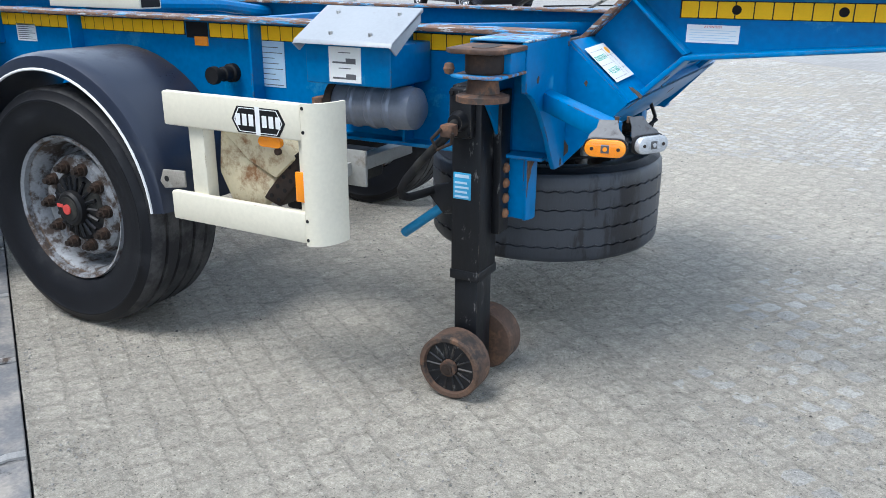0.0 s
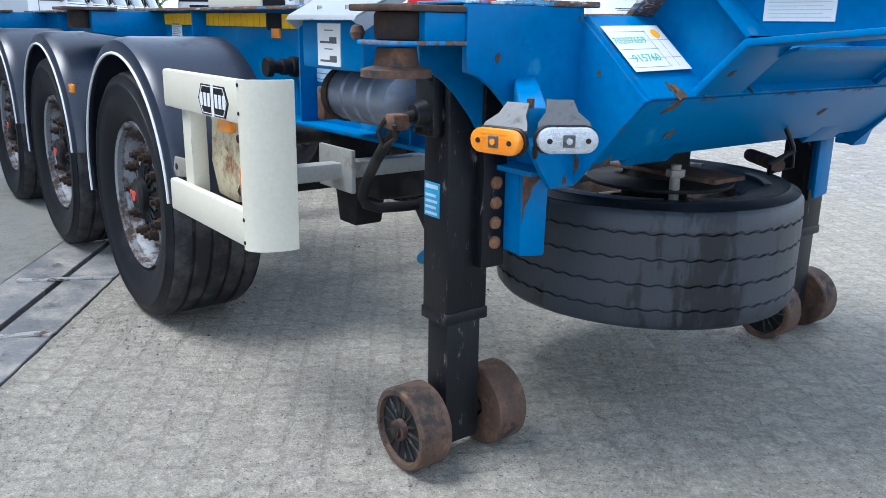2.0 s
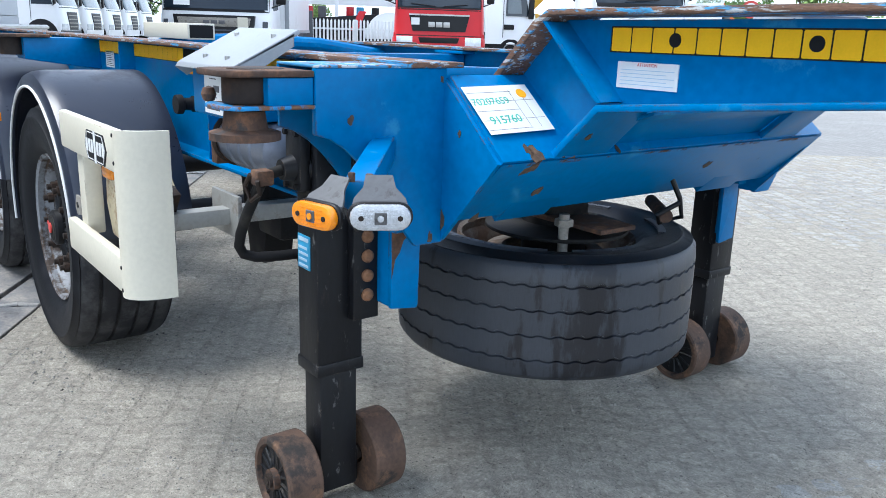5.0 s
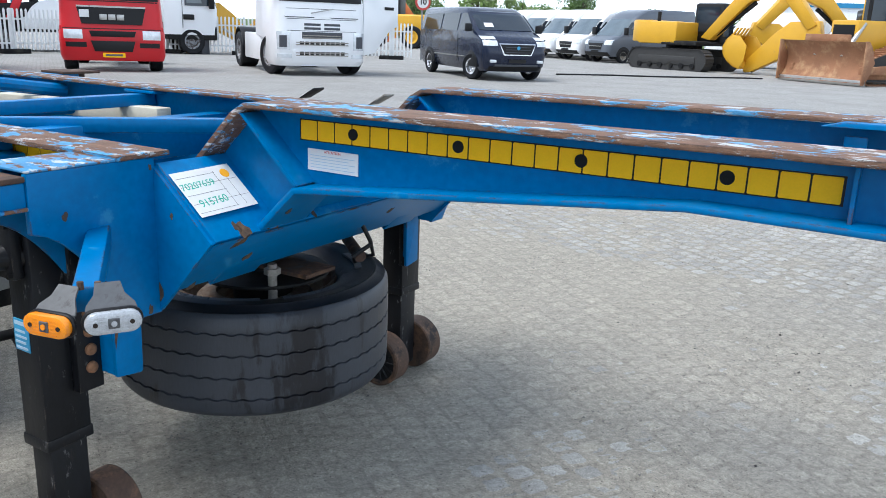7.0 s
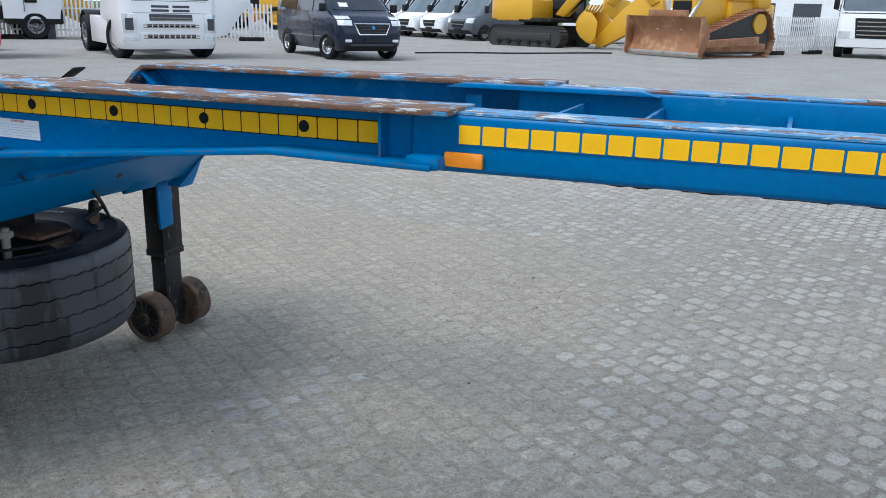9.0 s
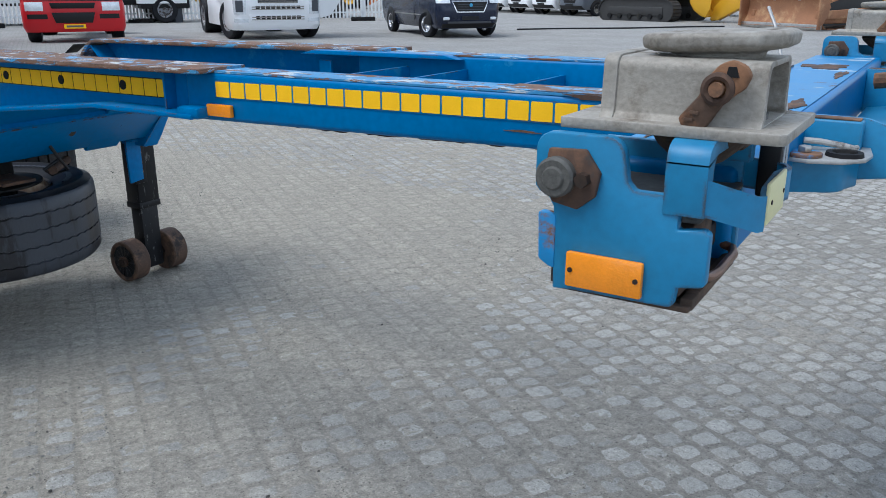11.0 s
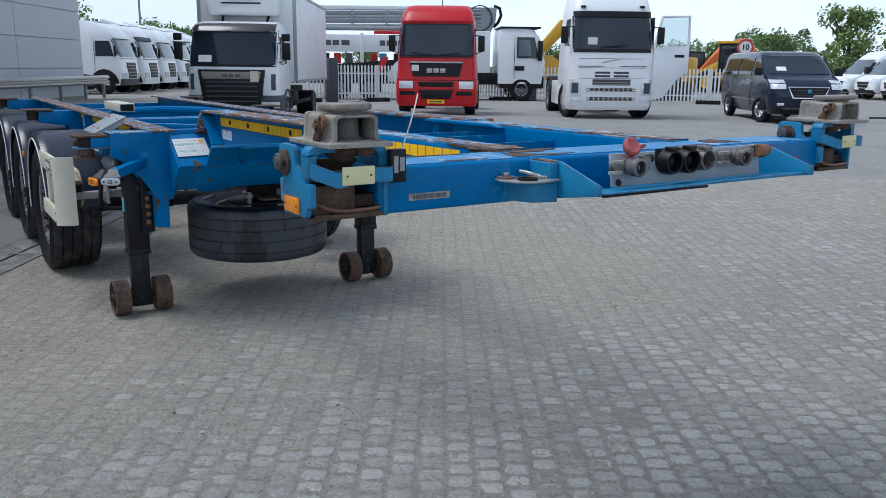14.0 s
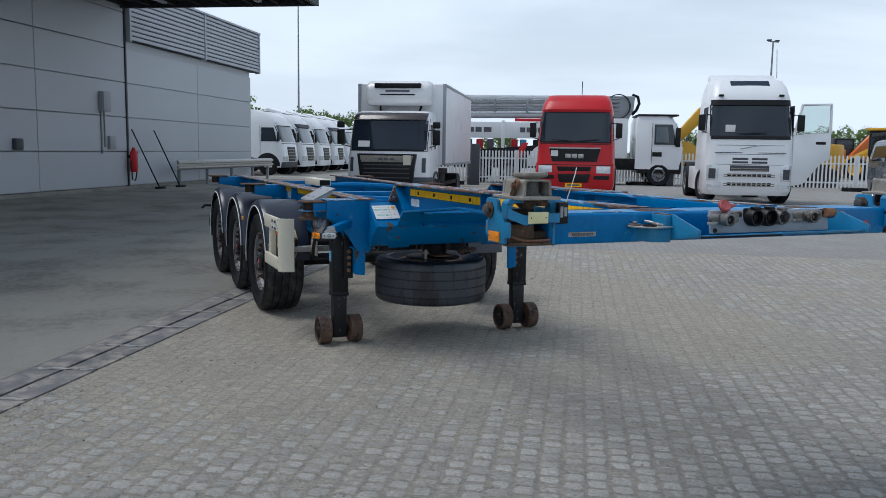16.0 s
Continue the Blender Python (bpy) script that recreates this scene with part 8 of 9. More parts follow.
def excavator(m, paint, label, bucket=True):
    e = thing("excavator", m, label, "excavator")
    for s in (-1, 1):
        tracks(e, -1.9, 1.9, s * 1.0, 0.6, 0.85)
    W("turntable", cyl(B(), (0, 0, 0.75), (0, 0, 1.05), 0.75, 24), DARK, e)
    W("counterweight", bev(prism(B(), arc(-1.1, 0, 1.3, 110, 250, 10) + [(-0.9, -1.28), (-0.9, 1.28)], "z", 1.1, 2.0), 0.08), paint, e, "rounded counterweight")
    W("engine_house", bev(box(B(), -1.5, 0.4, -1.28, 1.28, 1.05, 1.95), 0.07), paint, e)
    W("deck", bev(box(B(), -0.3, 1.4, -1.28, 1.28, 1.02, 1.2), 0.04), DARK, e)
    W("exhaust", cyl(B(), (-0.9, -0.7, 1.9), (-0.9, -0.7, 2.35), 0.08, 10), BLKPL, e)
    W("cab_frame", bev(box(B(), 0.15, 1.5, 0.3, 1.26, 1.15, 2.75), 0.1), BLKPL, e)
    for y in (0.29, 1.265):
        quad_plate("cab_window", [(0.3, y, 1.6), (1.4, y, 1.6), (1.32, y, 2.6), (0.3, y, 2.6)], GLASS, e, 0.012)
    quad_plate("cab_screen", [(1.51, 0.4, 1.4), (1.51, 1.18, 1.4), (1.49, 1.15, 2.6), (1.49, 0.42, 2.6)], GLASS, e, 0.012)
    W("boom", bev(prism(B(), [(0.9, 1.35), (1.35, 1.25), (2.9, 2.75), (4.0, 3.2), (5.4, 1.75), (5.75, 1.95), (4.3, 3.7), (2.7, 3.4)], "y", -0.28, 0.18), 0.04), paint, e, "bent boom")
    W("stick", bev(prism(B(), [(2.95, 0.1), (3.1, 0.6), (4.1, 1.6), (4.7, 2.05), (5.8, 2.1), (5.95, 1.55), (5.0, 0.95), (3.25, 0.08)], "y", -0.22, 0.12), 0.03), paint, e)
    W("ram", cyl(B(), (1.5, -0.05, 1.5), (3.1, -0.05, 2.75), 0.09, 12), DARK, e)
    W("ram", cyl(B(), (3.4, -0.05, 3.6), (5.6, -0.05, 2.0), 0.08, 12), STEEL, e)
    if bucket:
        back = [(2.55, 1.52), (2.32, 1.3), (2.2, 1.03), (2.25, 0.75), (2.45, 0.48), (2.75, 0.28), (3.0, 0.2)]
        W("bucket", bev(prism(B(), back + [(3.02, 0.26), (2.78, 0.34), (2.5, 0.53), (2.31, 0.77), (2.26, 1.03), (2.37, 1.27), (2.58, 1.47)], "y", -0.65, 0.55), 0.01), paint, e, "open digging bucket")
        for s in (-0.65, 0.52):
            W("bucket_side", bev(prism(B(), back + [(3.2, 0.55), (3.25, 1.1), (2.95, 1.45)], "y", s, s + 0.03), 0.006), paint, e)
        for k in range(5):
            W("bucket_tooth", bev(prism(B(), [(2.5, 1.46), (2.6, 1.5), (2.78, 1.78), (2.72, 1.78)], "y", -0.6 + 0.26 * k, -0.5 + 0.26 * k), 0.01), paint, e)
        W("bucket_link", bev(prism(B(), [(3.0, 0.05), (3.16, 0.1), (3.2, 0.5), (2.98, 0.3)], "y", -0.2, 0.1), 0.02), paint, e)
        W("ram", cyl(B(), (3.15, 0.16, 0.1), (4.6, 0.16, 1.0), 0.06, 10), STEEL, e)
    return e


def bulldozer(m):
    d = thing("bulldozer", m, "yellow bulldozer with a wide rusty blade", "bulldozer")
    for s in (-1, 1):
        out = [(1.25, 0.03), (1.6, 0.2), (1.7, 0.5), (1.5, 0.78), (1.15, 0.88), (-1.35, 1.62), (-1.75, 1.66), (-2.1, 1.45), (-2.45, 0.6), (-2.35, 0.25), (-2.0, 0.03)]
        for i, (px, pz) in enumerate(out):
            a, b = Vector((px, pz, 0)), Vector((*out[(i + 1) % len(out)], 0))
            nn = max(1, round((b - a).length / 0.2))
            dd = (b - a).normalized()
            no = Vector((dd.y, -dd.x, 0))
            for j in range(nn):
                q = a.lerp(b, (j + 0.5) / nn)
                ring = [q - dd * 0.085, q + dd * 0.085, q + dd * 0.085 + no * 0.04, q + dd * 0.06 + no * 0.04, q + dd * 0.06 + no * 0.09, q + dd * 0.03 + no * 0.09, q + dd * 0.03 + no * 0.04, q - dd * 0.085 + no * 0.04]
                W("track_shoe", prism(B(), [(v.x, v.y) for v in ring], "y", s * 1.0 - 0.3, s * 1.0 + 0.3), BLADE, d)
        W("track_chain", prism(B(), [(px * 0.94 - 0.02, 0.1 + pz * 0.9) for px, pz in out], "y", s * 1.0 - 0.12, s * 1.0 + 0.12), TRACK, d)
        W("roller_frame", bev(box(B(), -2.1, 1.4, s * 1.0 - 0.2, s * 1.0 + 0.2, 0.2, 0.5), 0.03), BLADE, d)
        W("blade_arm", bev(prism(B(), [(1.9, 0.35), (1.9, 0.6), (-1.3, 0.75), (-1.3, 0.45)], "y", s * 1.42 - 0.08, s * 1.42 + 0.08), 0.02), BLADE, d)
        W("lift_ram", cyl(B(), (0.9, s * 0.5, 2.0), (1.8, s * 0.55, 0.9), 0.08, 12), STEEL, d)
    bl = arc(2.6, 0.75, 0.85, 130, 230, 8)
    W("blade", bev(prism(B(), [(x, z) for x, z in bl] + [(x + 0.06, z) for x, z in bl[::-1]], "y", -1.75, 1.75), 0.01), BLADE, d, "curved rusty blade")
    W("blade_edge", bev(box(B(), 2.02, 2.10, -1.78, 1.78, 0.02, 0.2), 0.01), STEEL, d)
    for s in (-1, 1):
        W("blade_cheek", bev(prism(B(), [(1.72, 0.75), (2.1, 1.42), (2.22, 1.42), (2.2, 0.05), (2.05, 0.05)], "y", s * 1.75 - 0.03, s * 1.75 + 0.03), 0.01), BLADE, d)
    W("blade_plate", bev(box(B(), 1.9, 2.0, -0.9, 0.9, 1.38, 1.62), 0.02), BLADE, d)
    W("bonnet", bev(box(B(), -0.6, 1.25, -0.55, 0.55, 1.0, 2.1), 0.06), CATY, d)
    W("radiator", box(B(), 1.25, 1.28, -0.42, 0.42, 1.15, 1.95), BLKPL, d)
    W("rear_body", bev(box(B(), -2.3, -0.5, -0.72, 0.72, 0.9, 2.0), 0.06), CATY, d)
    W("fuel_tank", bev(box(B(), -2.5, -1.75, -0.95, 0.95, 1.75, 2.25), 0.08), CATY, d)
    W("cab_frame", bev(box(B(), -1.7, -0.45, -0.8, 0.8, 1.98, 3.2), 0.06), CATY, d)
    for s in (-1, 1):
        quad_plate("cab_window", [(-1.55, s * 0.81, 2.1), (-0.6, s * 0.81, 2.1), (-0.6, s * 0.81, 3.0), (-1.55, s * 0.81, 3.0)], GLASS, d, 0.012)
        W("drive_wheel", cyl(B(), (-1.65, s * 1.0 - 0.2, 1.2), (-1.65, s * 1.0 + 0.2, 1.2), 0.36, 24), CATY, d)
    quad_plate("cab_screen", [(-0.44, -0.7, 2.1), (-0.44, 0.7, 2.1), (-0.44, 0.7, 3.0), (-0.44, -0.7, 3.0)], GLASS, d, 0.012)
    W("exhaust", cyl(B(), (0.4, 0.2, 2.1), (0.4, 0.2, 2.9), 0.07, 10), BLKPL, d)
    W("work_light", bev(box(B(), -0.5, -0.35, -0.7, -0.5, 3.15, 3.32), 0.02), CATY, d)
    return d


excavator(place(-7.55, 33.72, -18), CATY, "yellow tracked excavator with its bucket lowered")
bulldozer(place(-0.25, 30.2, -124))
excavator(place(-0.5, 40.0, -150), CATY, "yellow tracked excavator behind the bulldozer", False)
excavator(place(-35.5, 45.6, 60), ORANGEM, "orange excavator far behind the fence", False)
excavator(place(-22.8, 28.1, 240), CATY, "yellow excavator with a raised brown bucket behind the fence")


def loader(m):
    """A wheel loader with a black cab."""
    e = thing("wheel_loader", m, "yellow wheel loader with a black cab behind the fence", "wheel loader")
    W("engine_house", bev(box(B(), -2.6, -0.5, -1.0, 1.0, 0.9, 2.1), 0.12, 3), CATY, e)
    W("front_frame", bev(box(B(), -0.5, 1.6, -0.6, 0.6, 0.7, 1.3), 0.06), CATY, e)
    W("cab_frame", bev(box(B(), -0.7, 0.8, -0.75, 0.75, 1.3, 3.1), 0.12, 3), BLKPL, e)
    W("cab_roof", bev(box(B(), -0.85, 0.95, -0.85, 0.85, 3.08, 3.25), 0.06), CATY, e)
    for sd in (-1, 1):
        quad_plate("cab_window", [(-0.55, sd * 0.76, 1.9), (0.65, sd * 0.76, 1.9), (0.6, sd * 0.76, 2.95), (-0.55, sd * 0.76, 2.95)], PANE, e, 0.01)
        W("lift_arm", bev(prism(B(), [(0.4, 1.9), (0.8, 2.0), (2.9, 0.9), (2.8, 0.6)], "y", sd * 0.55 - 0.08, sd * 0.55 + 0.08), 0.03), CATY, e)
        road_wheel(e, 1.3, sd * 1.0, 0.7, 0.5, sd, CATY)
        road_wheel(e, -1.6, sd * 1.0, 0.7, 0.5, sd, CATY)
    W("bucket", bev(prism(B(), [(2.6, 0.1), (3.6, 0.1), (2.9, 0.35), (2.8, 0.9), (2.9, 1.3), (2.5, 1.2)], "y", -1.3, 1.3), 0.03), CATY, e)
    return e


loader(place(-29.2, 42.8, 200))
row_tractor(place(5.6, 34.4, -95), 3)


def palisade(p, q, h=1.5):
    """White upright bars on two rails, set on low concrete feet."""
    p, q = Vector((*p, 0)), Vector((*q, 0))
    d = (q - p)
    length = d.length
    f = thing("palisade_fence", FAR @ Matrix.Translation(p + Vector((0, 0, 0.22))) @ pose(0, 0, 0, 0, 0, math.degrees(math.atan2(d.y, d.x))), "white palisade fence with pointed bars on concrete feet", "fence", "yard fences")
    n = int(length / 0.15)
    bar = mesh_of("fence_bar", prism(B(), [(-0.035, 0.12), (0.035, 0.12), (0.035, h - 0.05), (0.0, h), (-0.035, h - 0.05)], "y", -0.012, 0.012), FENCEW)
    for i in range(n + 1):
        o = new("fence_bar", bar)
        o.parent, o.matrix_local = f, Matrix.Translation((i * length / n, -0.02, 0))
    for z in (0.35, h - 0.35):
        W("fence_rail", box(B(), 0, length, 0.0, 0.03, z - 0.03, z + 0.03), FENCEW, f)
    for i in range(int(length / 3) + 1):
        W("fence_post", box(B(), i * 3.0 - 0.05, i * 3.0 + 0.05, 0.0, 0.1, 0, h), FENCEW, f)
        W("concrete_foot", bev(box(B(), i * 3.0 - 0.5, i * 3.0 + 0.5, -0.15, 0.25, 0, 0.16), 0.02), DARK, f)
    return f


palisade((-25.4, 8.5), (-24.5, 20.4))
palisade((-24.4, 20.5), (-17.2, 27.2))
palisade((2.2, 33.8), (5.0, 38.9))
for x, y in ((-25.0, 12.4), (-23.4, 21.4)):
    solid("gate_column", bev(box(B(), -0.2, 0.2, -0.2, 0.2, 0, 1.75), 0.02), GREYPL, "grey square column in the fence", "column").matrix_world = place(x, y, 0)

# speed sign on the fence
sg10 = thing("speed_sign", place(-17.15, 27.9), "round red and white speed sign reading 10", "sign")
W("sign_post", cyl(B(), (0, 0, 0), (0, 0, 2.6), 0.04, 10), POLE, sg10)
W("sign_disc", cyl(B(), (0.05, 0, 2.38), (0.07, 0, 2.38), 0.34, 32), REDP, sg10)
W("sign_face", cyl(B(), (0.07, 0, 2.38), (0.075, 0, 2.38), 0.25, 32), PAPER, sg10)
words("sign_number", "10", 0.32, pose(0.078, 0, 2.38) @ FRONT_N, BLKPL, sg10, 0.003, 0.008)

# the grey building with louvres, canopy, rail and small fittings
WX, WY, WA = -21.76, -1.88, math.degrees(math.atan2(0.537, -0.843))
bld = thing("warehouse", place(WX, WY, WA, 0.2), "grey panelled warehouse with a louvred parapet and dark canopy", "building", kind="structure")
# local x runs along the wall away from the camera, local y into the yard is negative
W("core_wall", box(B(), -26, 11.2, 0.06, 16, -0.2, 4.9), PANEL, bld)
W("core_upper", box(B(), -26, 0.6, 0.06, 16, 4.9, 9.0), PANEL, bld)
panel = mesh_of("wall_panel", bev(box(B(), 0.012, 4.488, -0.0, 0.06, 0.012, 1.098), 0.008, 1), PANEL)
panel2 = mesh_of("wall_panel", bev(box(B(), 0.012, 5.288, -0.0, 0.06, 0.012, 1.098), 0.008, 1), PANEL)
for j in range(4):
    for i in range(2):
        o = new("wall_panel", panel2)
        o.parent, o.matrix_local = bld, Matrix.Translation((0.6 + i * 5.3, 0, 0.15 + j * 1.11))
for j in range(7):
    for i in range(-6, 0):
        o = new("wall_panel", panel)
        o.parent, o.matrix_local = bld, Matrix.Translation((0.57 + i * 4.5, -0.06, 0.15 + j * 1.11))
W("plinth", box(B(), -26, 11.2, -0.09, 0.05, -0.2, 0.145), SLAB, bld, "low grey concrete plinth")
W("edge_trim", box(B(), 0.572, 0.64, -0.10, 0.02, 0.146, 8.0), GREYPL, bld)
lv = W("louvre_back", box(B(), 0.7, 11.75, -0.05, 0.4, 4.84, 6.55), GREYPL, bld, "dark backing of the louvres")
for k in range(11):
    z = 4.86 + k * 0.153
    for x0, x1 in ((0.75, 6.15), (6.28, 11.75)):
        W("louvre_slat", prism(B(), [(-0.19, z), (-0.215, z + 0.02), (-0.19, z + 0.125), (-0.10, z + 0.135), (-0.10, z + 0.115), (-0.175, z + 0.11)], "x", x0, x1), LOUVRE, bld)
for x in (0.66, 6.16, 11.72):
    W("louvre_post", box(B(), x, x + 0.10, -0.24, 0.0, 4.80, 6.58), LOUVRE, bld)
W("louvre_cap", box(B(), 0.66, 11.85, -0.25, 0.4, 6.55, 6.62), LOUVRE, bld)
W("wall_box", bev(box(B(), -1.0, -0.6, -0.26, -0.06, 2.5, 3.1), 0.02), GREYW, bld, "grey electric box")
W("cable_duct", box(B(), -0.92, -0.86, -0.10, -0.06, 1.2, 2.5), POLE, bld)
W("cable_duct", box(B(), -0.74, -0.70, -0.10, -0.06, 1.4, 2.5), POLE, bld)
W("switch_box", bev(box(B(), -0.55, -0.2, -0.16, -0.06, 1.35, 1.75), 0.02), GREYW, bld)
W("socket", bev(box(B(), -5.0, -4.7, -0.2, -0.06, 1.3, 1.6), 0.03), GREYPL, bld)
cn = thing("canopy", place(WX, WY, WA, 0.2), "dark flat canopy roof projecting from the warehouse", "canopy", kind="structure")
W("canopy_slab", box(B(), -22, 0.35, -6.4, -0.1, 6.0, 6.2), CANOPY, cn)
W("canopy_fascia", box(B(), 0.35, 0.47, -6.5, -0.1, 5.8, 6.5), CANOPY, cn)
W("canopy_fascia", box(B(), -22, 0.47, -6.62, -6.5, 5.8, 6.5), CANOPY, cn)
for i in range(8):
    W("canopy_beam", box(B(), -22, 0.3, -6.3 + i * 0.85, -6.2 + i * 0.85, 5.84, 6.0), DARK, cn)
for i in range(7):
    W("canopy_rib", box(B(), -2.5 - 3 * i, -2.35 - 3 * i, -6.4, -0.2, 5.80, 6.0), DARK, cn)
for y in (-2.2, -5.2):
    W("tube_light", box(B(), -6, -0.6, y, y + 0.14, 5.74, 5.80), GREYW, cn, "long unlit tube lamp")
gr = thing("guard_rail", place(WX, WY, WA, 0.2), "galvanised crash barrier in front of the wall", "guard rail")
rail_p = [(-0.62, 0.62), (-0.70, 0.68), (-0.70, 0.74), (-0.62, 0.78), (-0.62, 0.82), (-0.70, 0.86), (-0.70, 0.92), (-0.62, 0.98), (-0.60, 0.98), (-0.60, 0.62)]
W("rail_beam", prism(B(), rail_p, "x", 2.9, 12.1), STEEL, gr)
for x in (3.1, 5.4, 7.7, 9.9, 11.7):
    W("rail_post", box(B(), x, x + 0.1, -0.6, -0.5, 0, 0.95), POLE, gr)
fx = thing("fire_extinguisher", place(WX, WY, WA, 0.2), "red fire extinguisher with a black hose on the wall", "extinguisher")
W("bottle", revolve(B(), [(0.0, 0.0), (0.11, 0.0), (0.12, 0.04), (0.12, 0.62), (0.06, 0.74), (0.04, 0.8), (0.0, 0.8)], (0.62, -0.26, 0.6), (0, 0, 1), 20, False), REDT, fx)
W("hose", tube(B(), [(0.62, -0.26, 1.38), (0.80, -0.28, 1.25), (0.82, -0.28, 0.75), (0.66, -0.28, 0.32), (0.46, -0.28, 0.36), (0.44, -0.28, 0.95)], 0.02, 8), BLKPL, fx)
W("wall_hook", box(B(), 0.57, 0.67, -0.2, -0.06, 1.05, 1.15), DARK, fx)
for x in (0.85, 2.3):
    br = thing("broom", place(WX, WY, WA, 0.2), "long broom leaning on the wall", "broom", "brooms")
    W("handle", cyl(B(), (x, -0.08, 2.0), (x + 0.5, -0.75, 0.08), 0.022, 8), DARK, br)
    W("brush", bev(box(B(), x + 0.3, x + 0.75, -0.85, -0.68, 0.0, 0.1), 0.01), DARK, br)

# light masts
for x, y, h in ((-61.4, 13.6, 13.6), (-35.95, 39.8, 9.3)):
    lm = thing("light_mast", place(x, y, 0, 0.0), "tall grey light mast with a crossbar of floodlights", "light mast", "light masts")
    W("mast", cyl(B(), (0, 0, 0), (0, 0, h), 0.10, 12, 0.05), POLE, lm)
    W("crossbar", box(B(), -0.04, 0.04, -0.45, 0.45, h - 0.06, h), POLE, lm)
    for k in (-0.35, 0.35):
        W("floodlight", bev(box(B(), -0.13, 0.13, k - 0.12, k + 0.12, h, h + 0.10), 0.02), GREYPL, lm)


# trees along the horizon
def tree(x, y, h, r, seed, leaf):
    rnd = random.Random(seed)
    t = thing("tree", place(x, y, 0, 0.0), "broad green deciduous tree at the edge of the yard", "tree", "trees behind the yard")
    bm = B()
    tube(bm, [(0, 0, 0), (0.1, 0.05, h * 0.25), (0.0, 0.1, h * 0.55)], r * 0.06, 8)
    for k in range(6):
        a = k * 1.05 + rnd.random()
        tube(bm, [(0, 0, h * (0.25 + 0.05 * k)), (math.cos(a) * r * 0.35, math.sin(a) * r * 0.35, h * (0.45 + 0.05 * k)), (math.cos(a) * r * 0.65, math.sin(a) * r * 0.65, h * (0.62 + 0.04 * k))], r * 0.022, 6)
    part("trunk", bm, BARK, t)
    vs, fs = [], []
    blobs = [(Vector((rnd.gauss(0, 0.42) * r, rnd.gauss(0, 0.42) * r, h * (0.16 + 0.74 * rnd.random()))), r * (0.22 + 0.22 * rnd.random())) for _ in range(24)]
    for c, q in blobs:
        for _ in range(190):
            d = Vector((rnd.gauss(0, 1), rnd.gauss(0, 1), rnd.gauss(0, 0.8))).normalized() * q * (0.55 + 0.5 * rnd.random())
            p = c + d
            if p.z < h * 0.03:
                continue
            s = r * 0.042 * (0.6 + rnd.random())
            a, b, _ = frame_of((rnd.gauss(0, 1), rnd.gauss(0, 1), rnd.gauss(0, 1) + 0.4))
            i = len(vs)
            vs += [p - a * s, p + b * s * 0.7, p + a * s, p - b * s * 0.7]
            fs.append((i, i + 1, i + 2, i + 3))
    me = bpy.data.meshes.new("crown")
    me.from_pydata([tuple(v) for v in vs], [], fs)
    me.materials.append(leaf)
    new("crown", me).parent = t


rt = random.Random(5)
for k in range(26):
    a = radians(131 - 38 * k / 25 + rt.uniform(-0.6, 0.6))
    d = 100 + 25 * rt.random()
    hh = (3.3 + 2.2 * rt.random()) * (1.45 if k in (4, 5, 12, 19) else 1.0)
    tree(2 + d * math.cos(a), -2 + d * math.sin(a), hh, hh * 0.52, k, LEAF if k % 3 else LEAF_B)
tree(2 + 92 * math.cos(radians(112.3)), -2 + 92 * math.sin(radians(112.3)), 13.0, 3.0, 77, LEAF_B)
tree(2 + 92 * math.cos(radians(119.3)), -2 + 92 * math.sin(radians(119.3)), 8.6, 3.3, 78, LEAF)
tree(2 + 95 * math.cos(radians(116.4)), -2 + 95 * math.sin(radians(116.4)), 5.2, 2.4, 79, LEAF)
tree(2 + 95 * math.cos(radians(123.4)), -2 + 95 * math.sin(radians(123.4)), 6.4, 2.4, 80, LEAF_B)
for k, (az, d, hh) in enumerate(((171.5, 95, 7.5), (170.6, 100, 6.5), (165.2, 110, 6.8), (163.9, 112, 6.2), (152.5, 110, 5.0), (140.0, 110, 5.5))):
    tree(6 + d * math.cos(radians(az)), -2 + d * math.sin(radians(az)), hh, hh * 0.5, 90 + k, LEAF)
bm = B()
prism(bm, [(-0.0, 0.0), (6, 1.5), (12, 1.8), (20, 0.0)], "x", -90, 60)
gb = solid("grass_bank", bm, GRASS, "low green grass bank behind the yard", "grass bank", kind="structure")
gb.matrix_world = place(-35, 88, 20, 0.0)
hs = thing("far_hall", place(2, 82, 12, 0.0), "low white hall far behind the yard", "building")
W("wall", box(B(), -14, 16, 0, 14, 0, 4.5), WHITE_B, hs)
W("roof_edge", box(B(), -14.2, 16.2, -0.2, 14.2, 4.5, 4.9), LIGHTBLUE, hs)
for k in range(7):
    W("hall_door", box(B(), -12 + 4 * k, -9.6 + 4 * k, -0.05, 0.02, 0, 3.0), GREYPL, hs)

# a dark cable lying across the yard
solid("ground_cable", tube(B(), [(-10.9 + 0.62 * i, 27.0 + 0.66 * i + 0.25 * math.sin(i * 0.9), 0.03) for i in range(11)], 0.03, 8), BLKPL, "long dark cable lying on the paving of the yard", "cable")

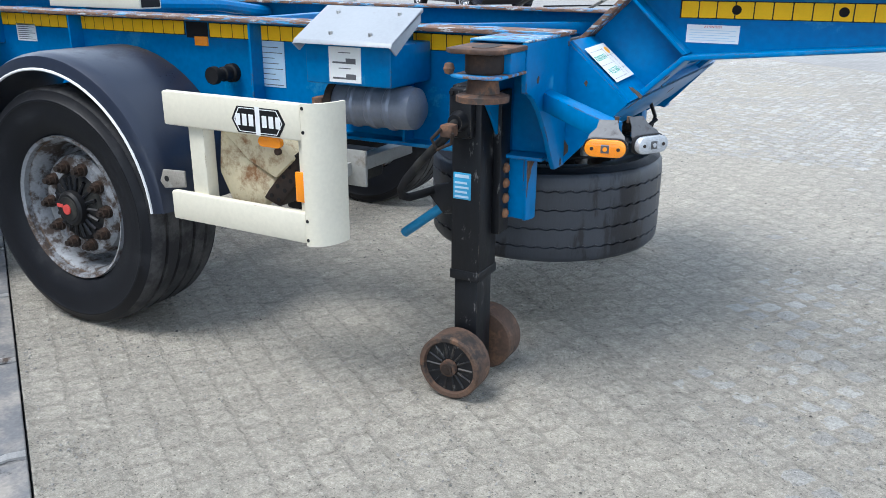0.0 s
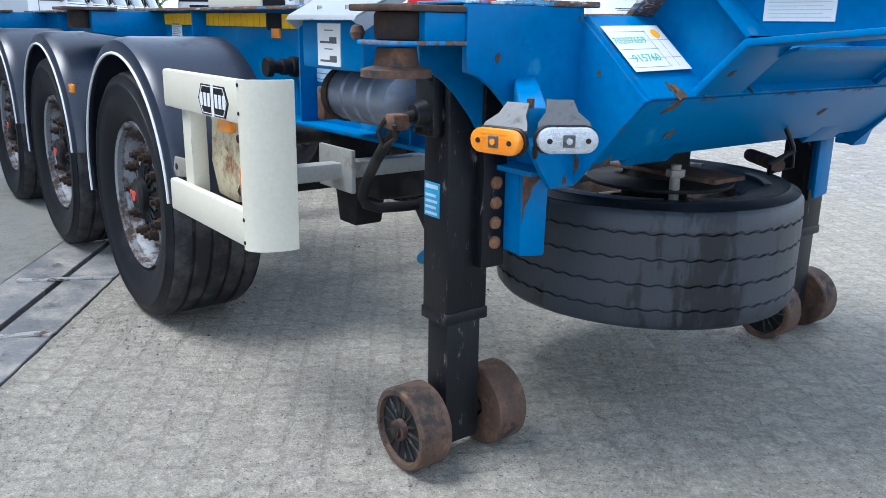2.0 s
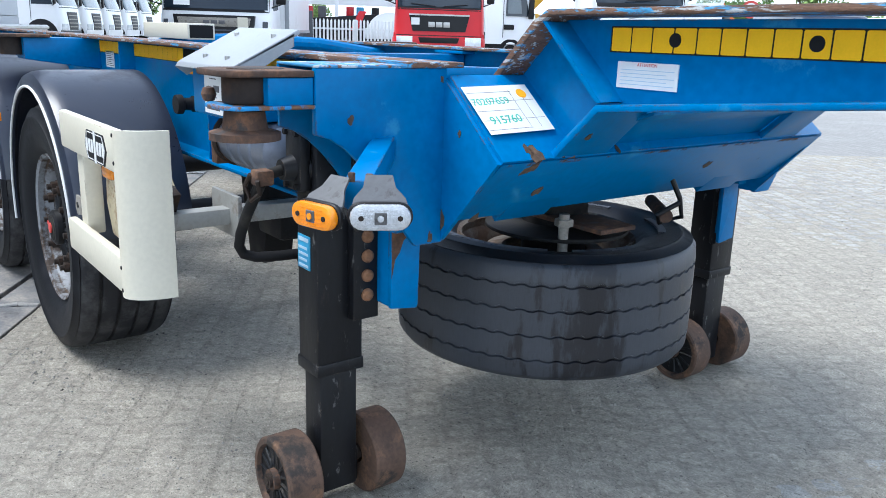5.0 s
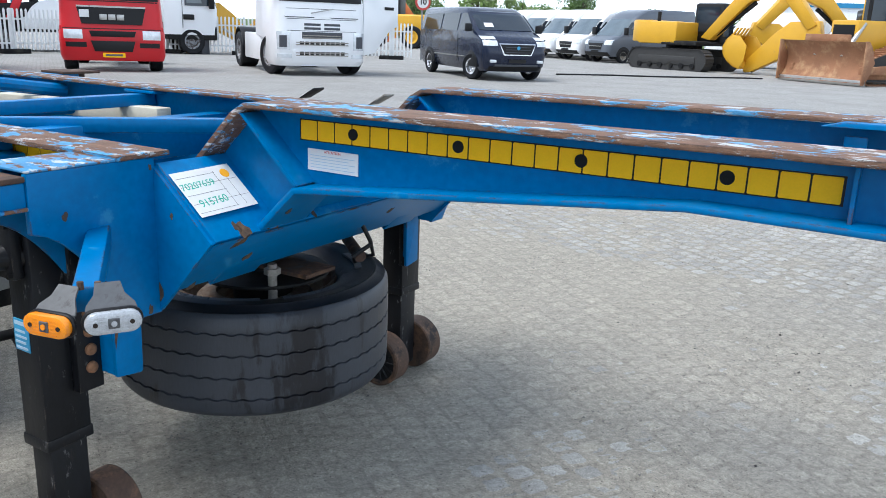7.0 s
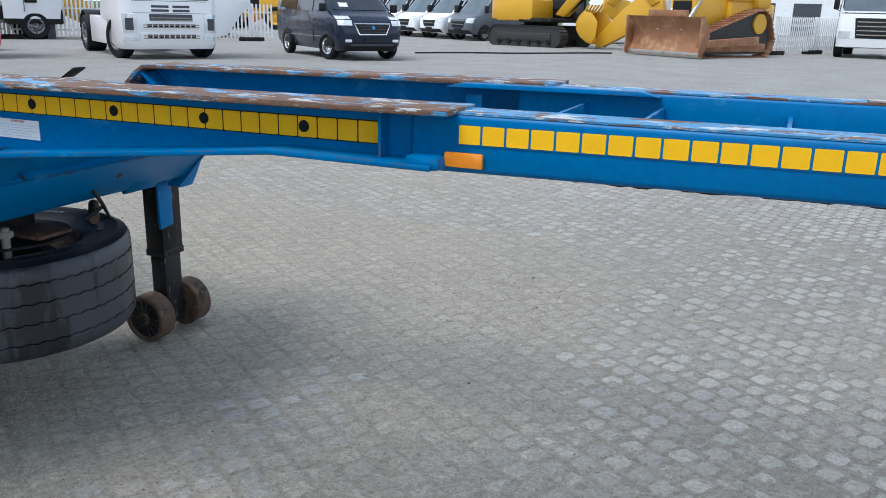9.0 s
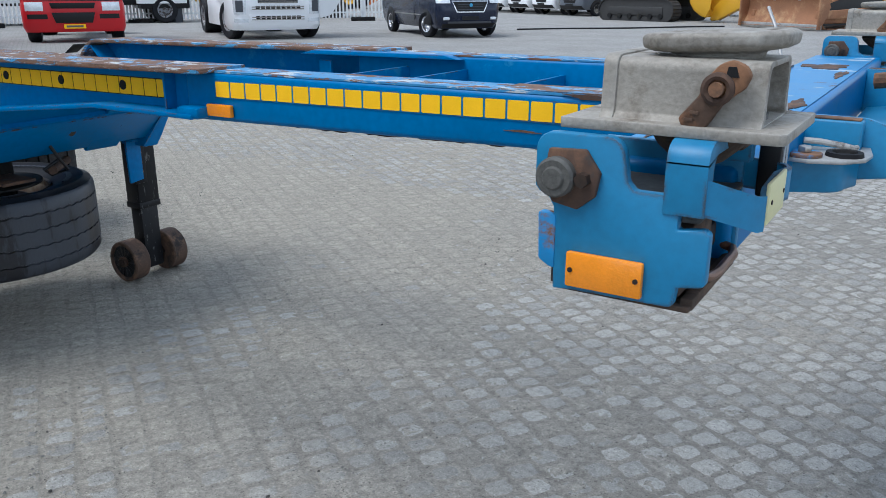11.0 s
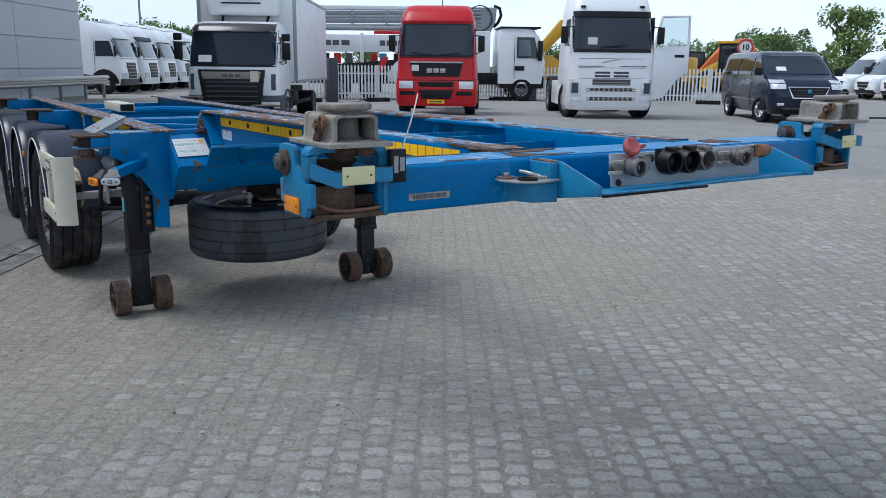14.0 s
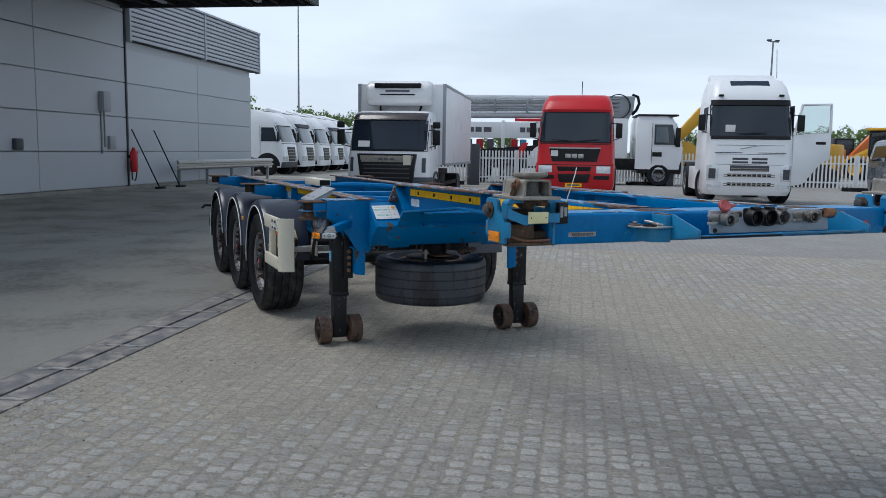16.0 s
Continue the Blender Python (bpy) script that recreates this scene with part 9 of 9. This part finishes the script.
# ---- grit and paving stones, last ----
def paver_rings(rnd, fine):
    """One worn cobble-like block: rounded, uneven outline, its top drawn in and slightly domed."""
    k = 16 if fine else 12
    a, b = PITCH_U / 2 - 0.005, PITCH_V / 2 - 0.005
    out = []
    jit = [rnd.uniform(0.84, 1.03) for _ in range(k)]
    for scale, z in ((1.0, -0.022), (0.94, -0.006), (0.76, 0.0)):
        for i in range(k):
            t = 2 * math.pi * (i + 0.5) / k
            c, s = math.cos(t), math.sin(t)
            q = scale * (jit[i] if scale < 1 else 1.0) / (abs(c) ** 7 + abs(s) ** 7) ** (1 / 7)
            out.append((a * c * q, b * s * q, z + (rnd.uniform(-0.001, 0.001) if z > -0.01 else 0.0)))
    out.append((0.0, 0.0, 0.0012))
    return out, k


def paver_faces(k):
    f = []
    for r in range(2):
        f += [(r * k + i, r * k + (i + 1) % k, (r + 1) * k + (i + 1) % k, (r + 1) * k + i) for i in range(k)]
    return f + [(2 * k + i, 2 * k + (i + 1) % k, 3 * k) for i in range(k)]


rnd = random.Random(11)
paving = thing("pavement", Matrix(), "grey concrete cobble paving, half covered by sand and grit", "pavement", kind="structure")
shapes = []
for n_shape in range(12):
    q, k = paver_rings(rnd, True)
    me = bpy.data.meshes.new("paver")
    me.from_pydata([((p[0] * U + p[1] * V).x, (p[0] * U + p[1] * V).y, p[2]) for p in q], [], paver_faces(k))
    me.materials.append(PAVER)
    for p in me.polygons:
        p.use_smooth = True
    shapes.append(me)
vs, fs, count = [], [], 0
for i in range(int(-10.9 / PITCH_U), int(6.95 / PITCH_U)):
    for j in range(int(11.6 / PITCH_V)):
        u, v = (i + 0.5 * (j % 2)) * PITCH_U, N_DRAIN + 0.32 + j * PITCH_V
        u, v = u + rnd.uniform(-0.006, 0.006) + 0.006 * math.sin(j * 2.3), v + rnd.uniform(-0.005, 0.005)
        p = u * U + v * V
        if v > 9.3:
            continue
        n1 = noise.noise(Vector((p.x * 0.45, p.y * 0.45, 3.0))) + 0.5 * noise.noise(Vector((p.x * 1.5, p.y * 1.5, 9.0)))
        sandy = max(0.50, min(2.3, 2.15 - 0.62 * p.x))
        if p.y > 3.5:
            sandy = min(sandy, 0.60)
        top = 0.0030 - 0.0070 * sandy + 0.0055 * n1 + rnd.uniform(-0.0035, 0.0030)
        near = (p - Vector((3.1, -0.15, 0))).length < 1.35
        if near and count < 300:
            count += 1
            o = new("paver", shapes[rnd.randrange(12)])
            o.parent, o.matrix_local = paving, Matrix.Translation((p.x, p.y, top))
            continue
        b0 = len(vs)
        q, k = paver_rings(rnd, p.y < 2.5)
        tilt = (rnd.uniform(-0.02, 0.02), rnd.uniform(-0.02, 0.02))
        for c in q:
            w = p + c[0] * U + c[1] * V
            vs.append((w.x, w.y, top + c[2] + c[0] * tilt[0] + c[1] * tilt[1]))
        fs += [tuple(b0 + x for x in f) for f in paver_faces(k)]
me = bpy.data.meshes.new("paver_field")
me.from_pydata(vs, [], fs)
me.materials.append(PAVER)
for p in me.polygons:
    p.use_smooth = True
field = new("paver_field", me)
field.parent = paving
field["kind"] = "stuff"
# crumbs of grit, in drifts, and a few dark clods
def crumbs(name, count, size, spread, material, label, threshold):
    vs, fs = [], []
    for k in range(count):
        u, v = rnd.uniform(-7, 4.5), N_DRAIN + 0.26 + spread * rnd.random() ** 1.4
        p = u * U + v * V
        if noise.noise(Vector((p.x * 1.1, p.y * 1.1, 7.0))) + 0.7 * noise.noise(Vector((p.x * 7.0, p.y * 7.0, 2.0))) < rnd.uniform(threshold, threshold + 0.45):
            continue
        s = size[0] + size[1] * rnd.random() ** 4
        b0 = len(vs)
        for d in ((1, 0, 0), (0, 1, 0), (-1, 0, 0), (0, -1, 0), (0.2, 0.1, 0.9)):
            vs.append((p.x + s * d[0] * rnd.uniform(0.6, 1.2), p.y + s * d[1] * rnd.uniform(0.6, 1.2), -0.001 + s * d[2] * rnd.uniform(0.7, 1.2)))
        fs += [(b0 + c, b0 + (c + 1) % 4, b0 + 4) for c in range(4)]
    me = bpy.data.meshes.new(name)
    me.from_pydata(vs, [], fs)
    me.materials.append(material)
    tagged(new(name, me), label, "gravel", kind="stuff")


crumbs("grit", 130000, (0.0015, 0.006), 6.5, GRIT, "loose grey grit and small stones on the paving", -0.05)
crumbs("clods", 6500, (0.0022, 0.008), 7.0, CLOD, "small dark clods of dirt scattered over the paving", 0.15)
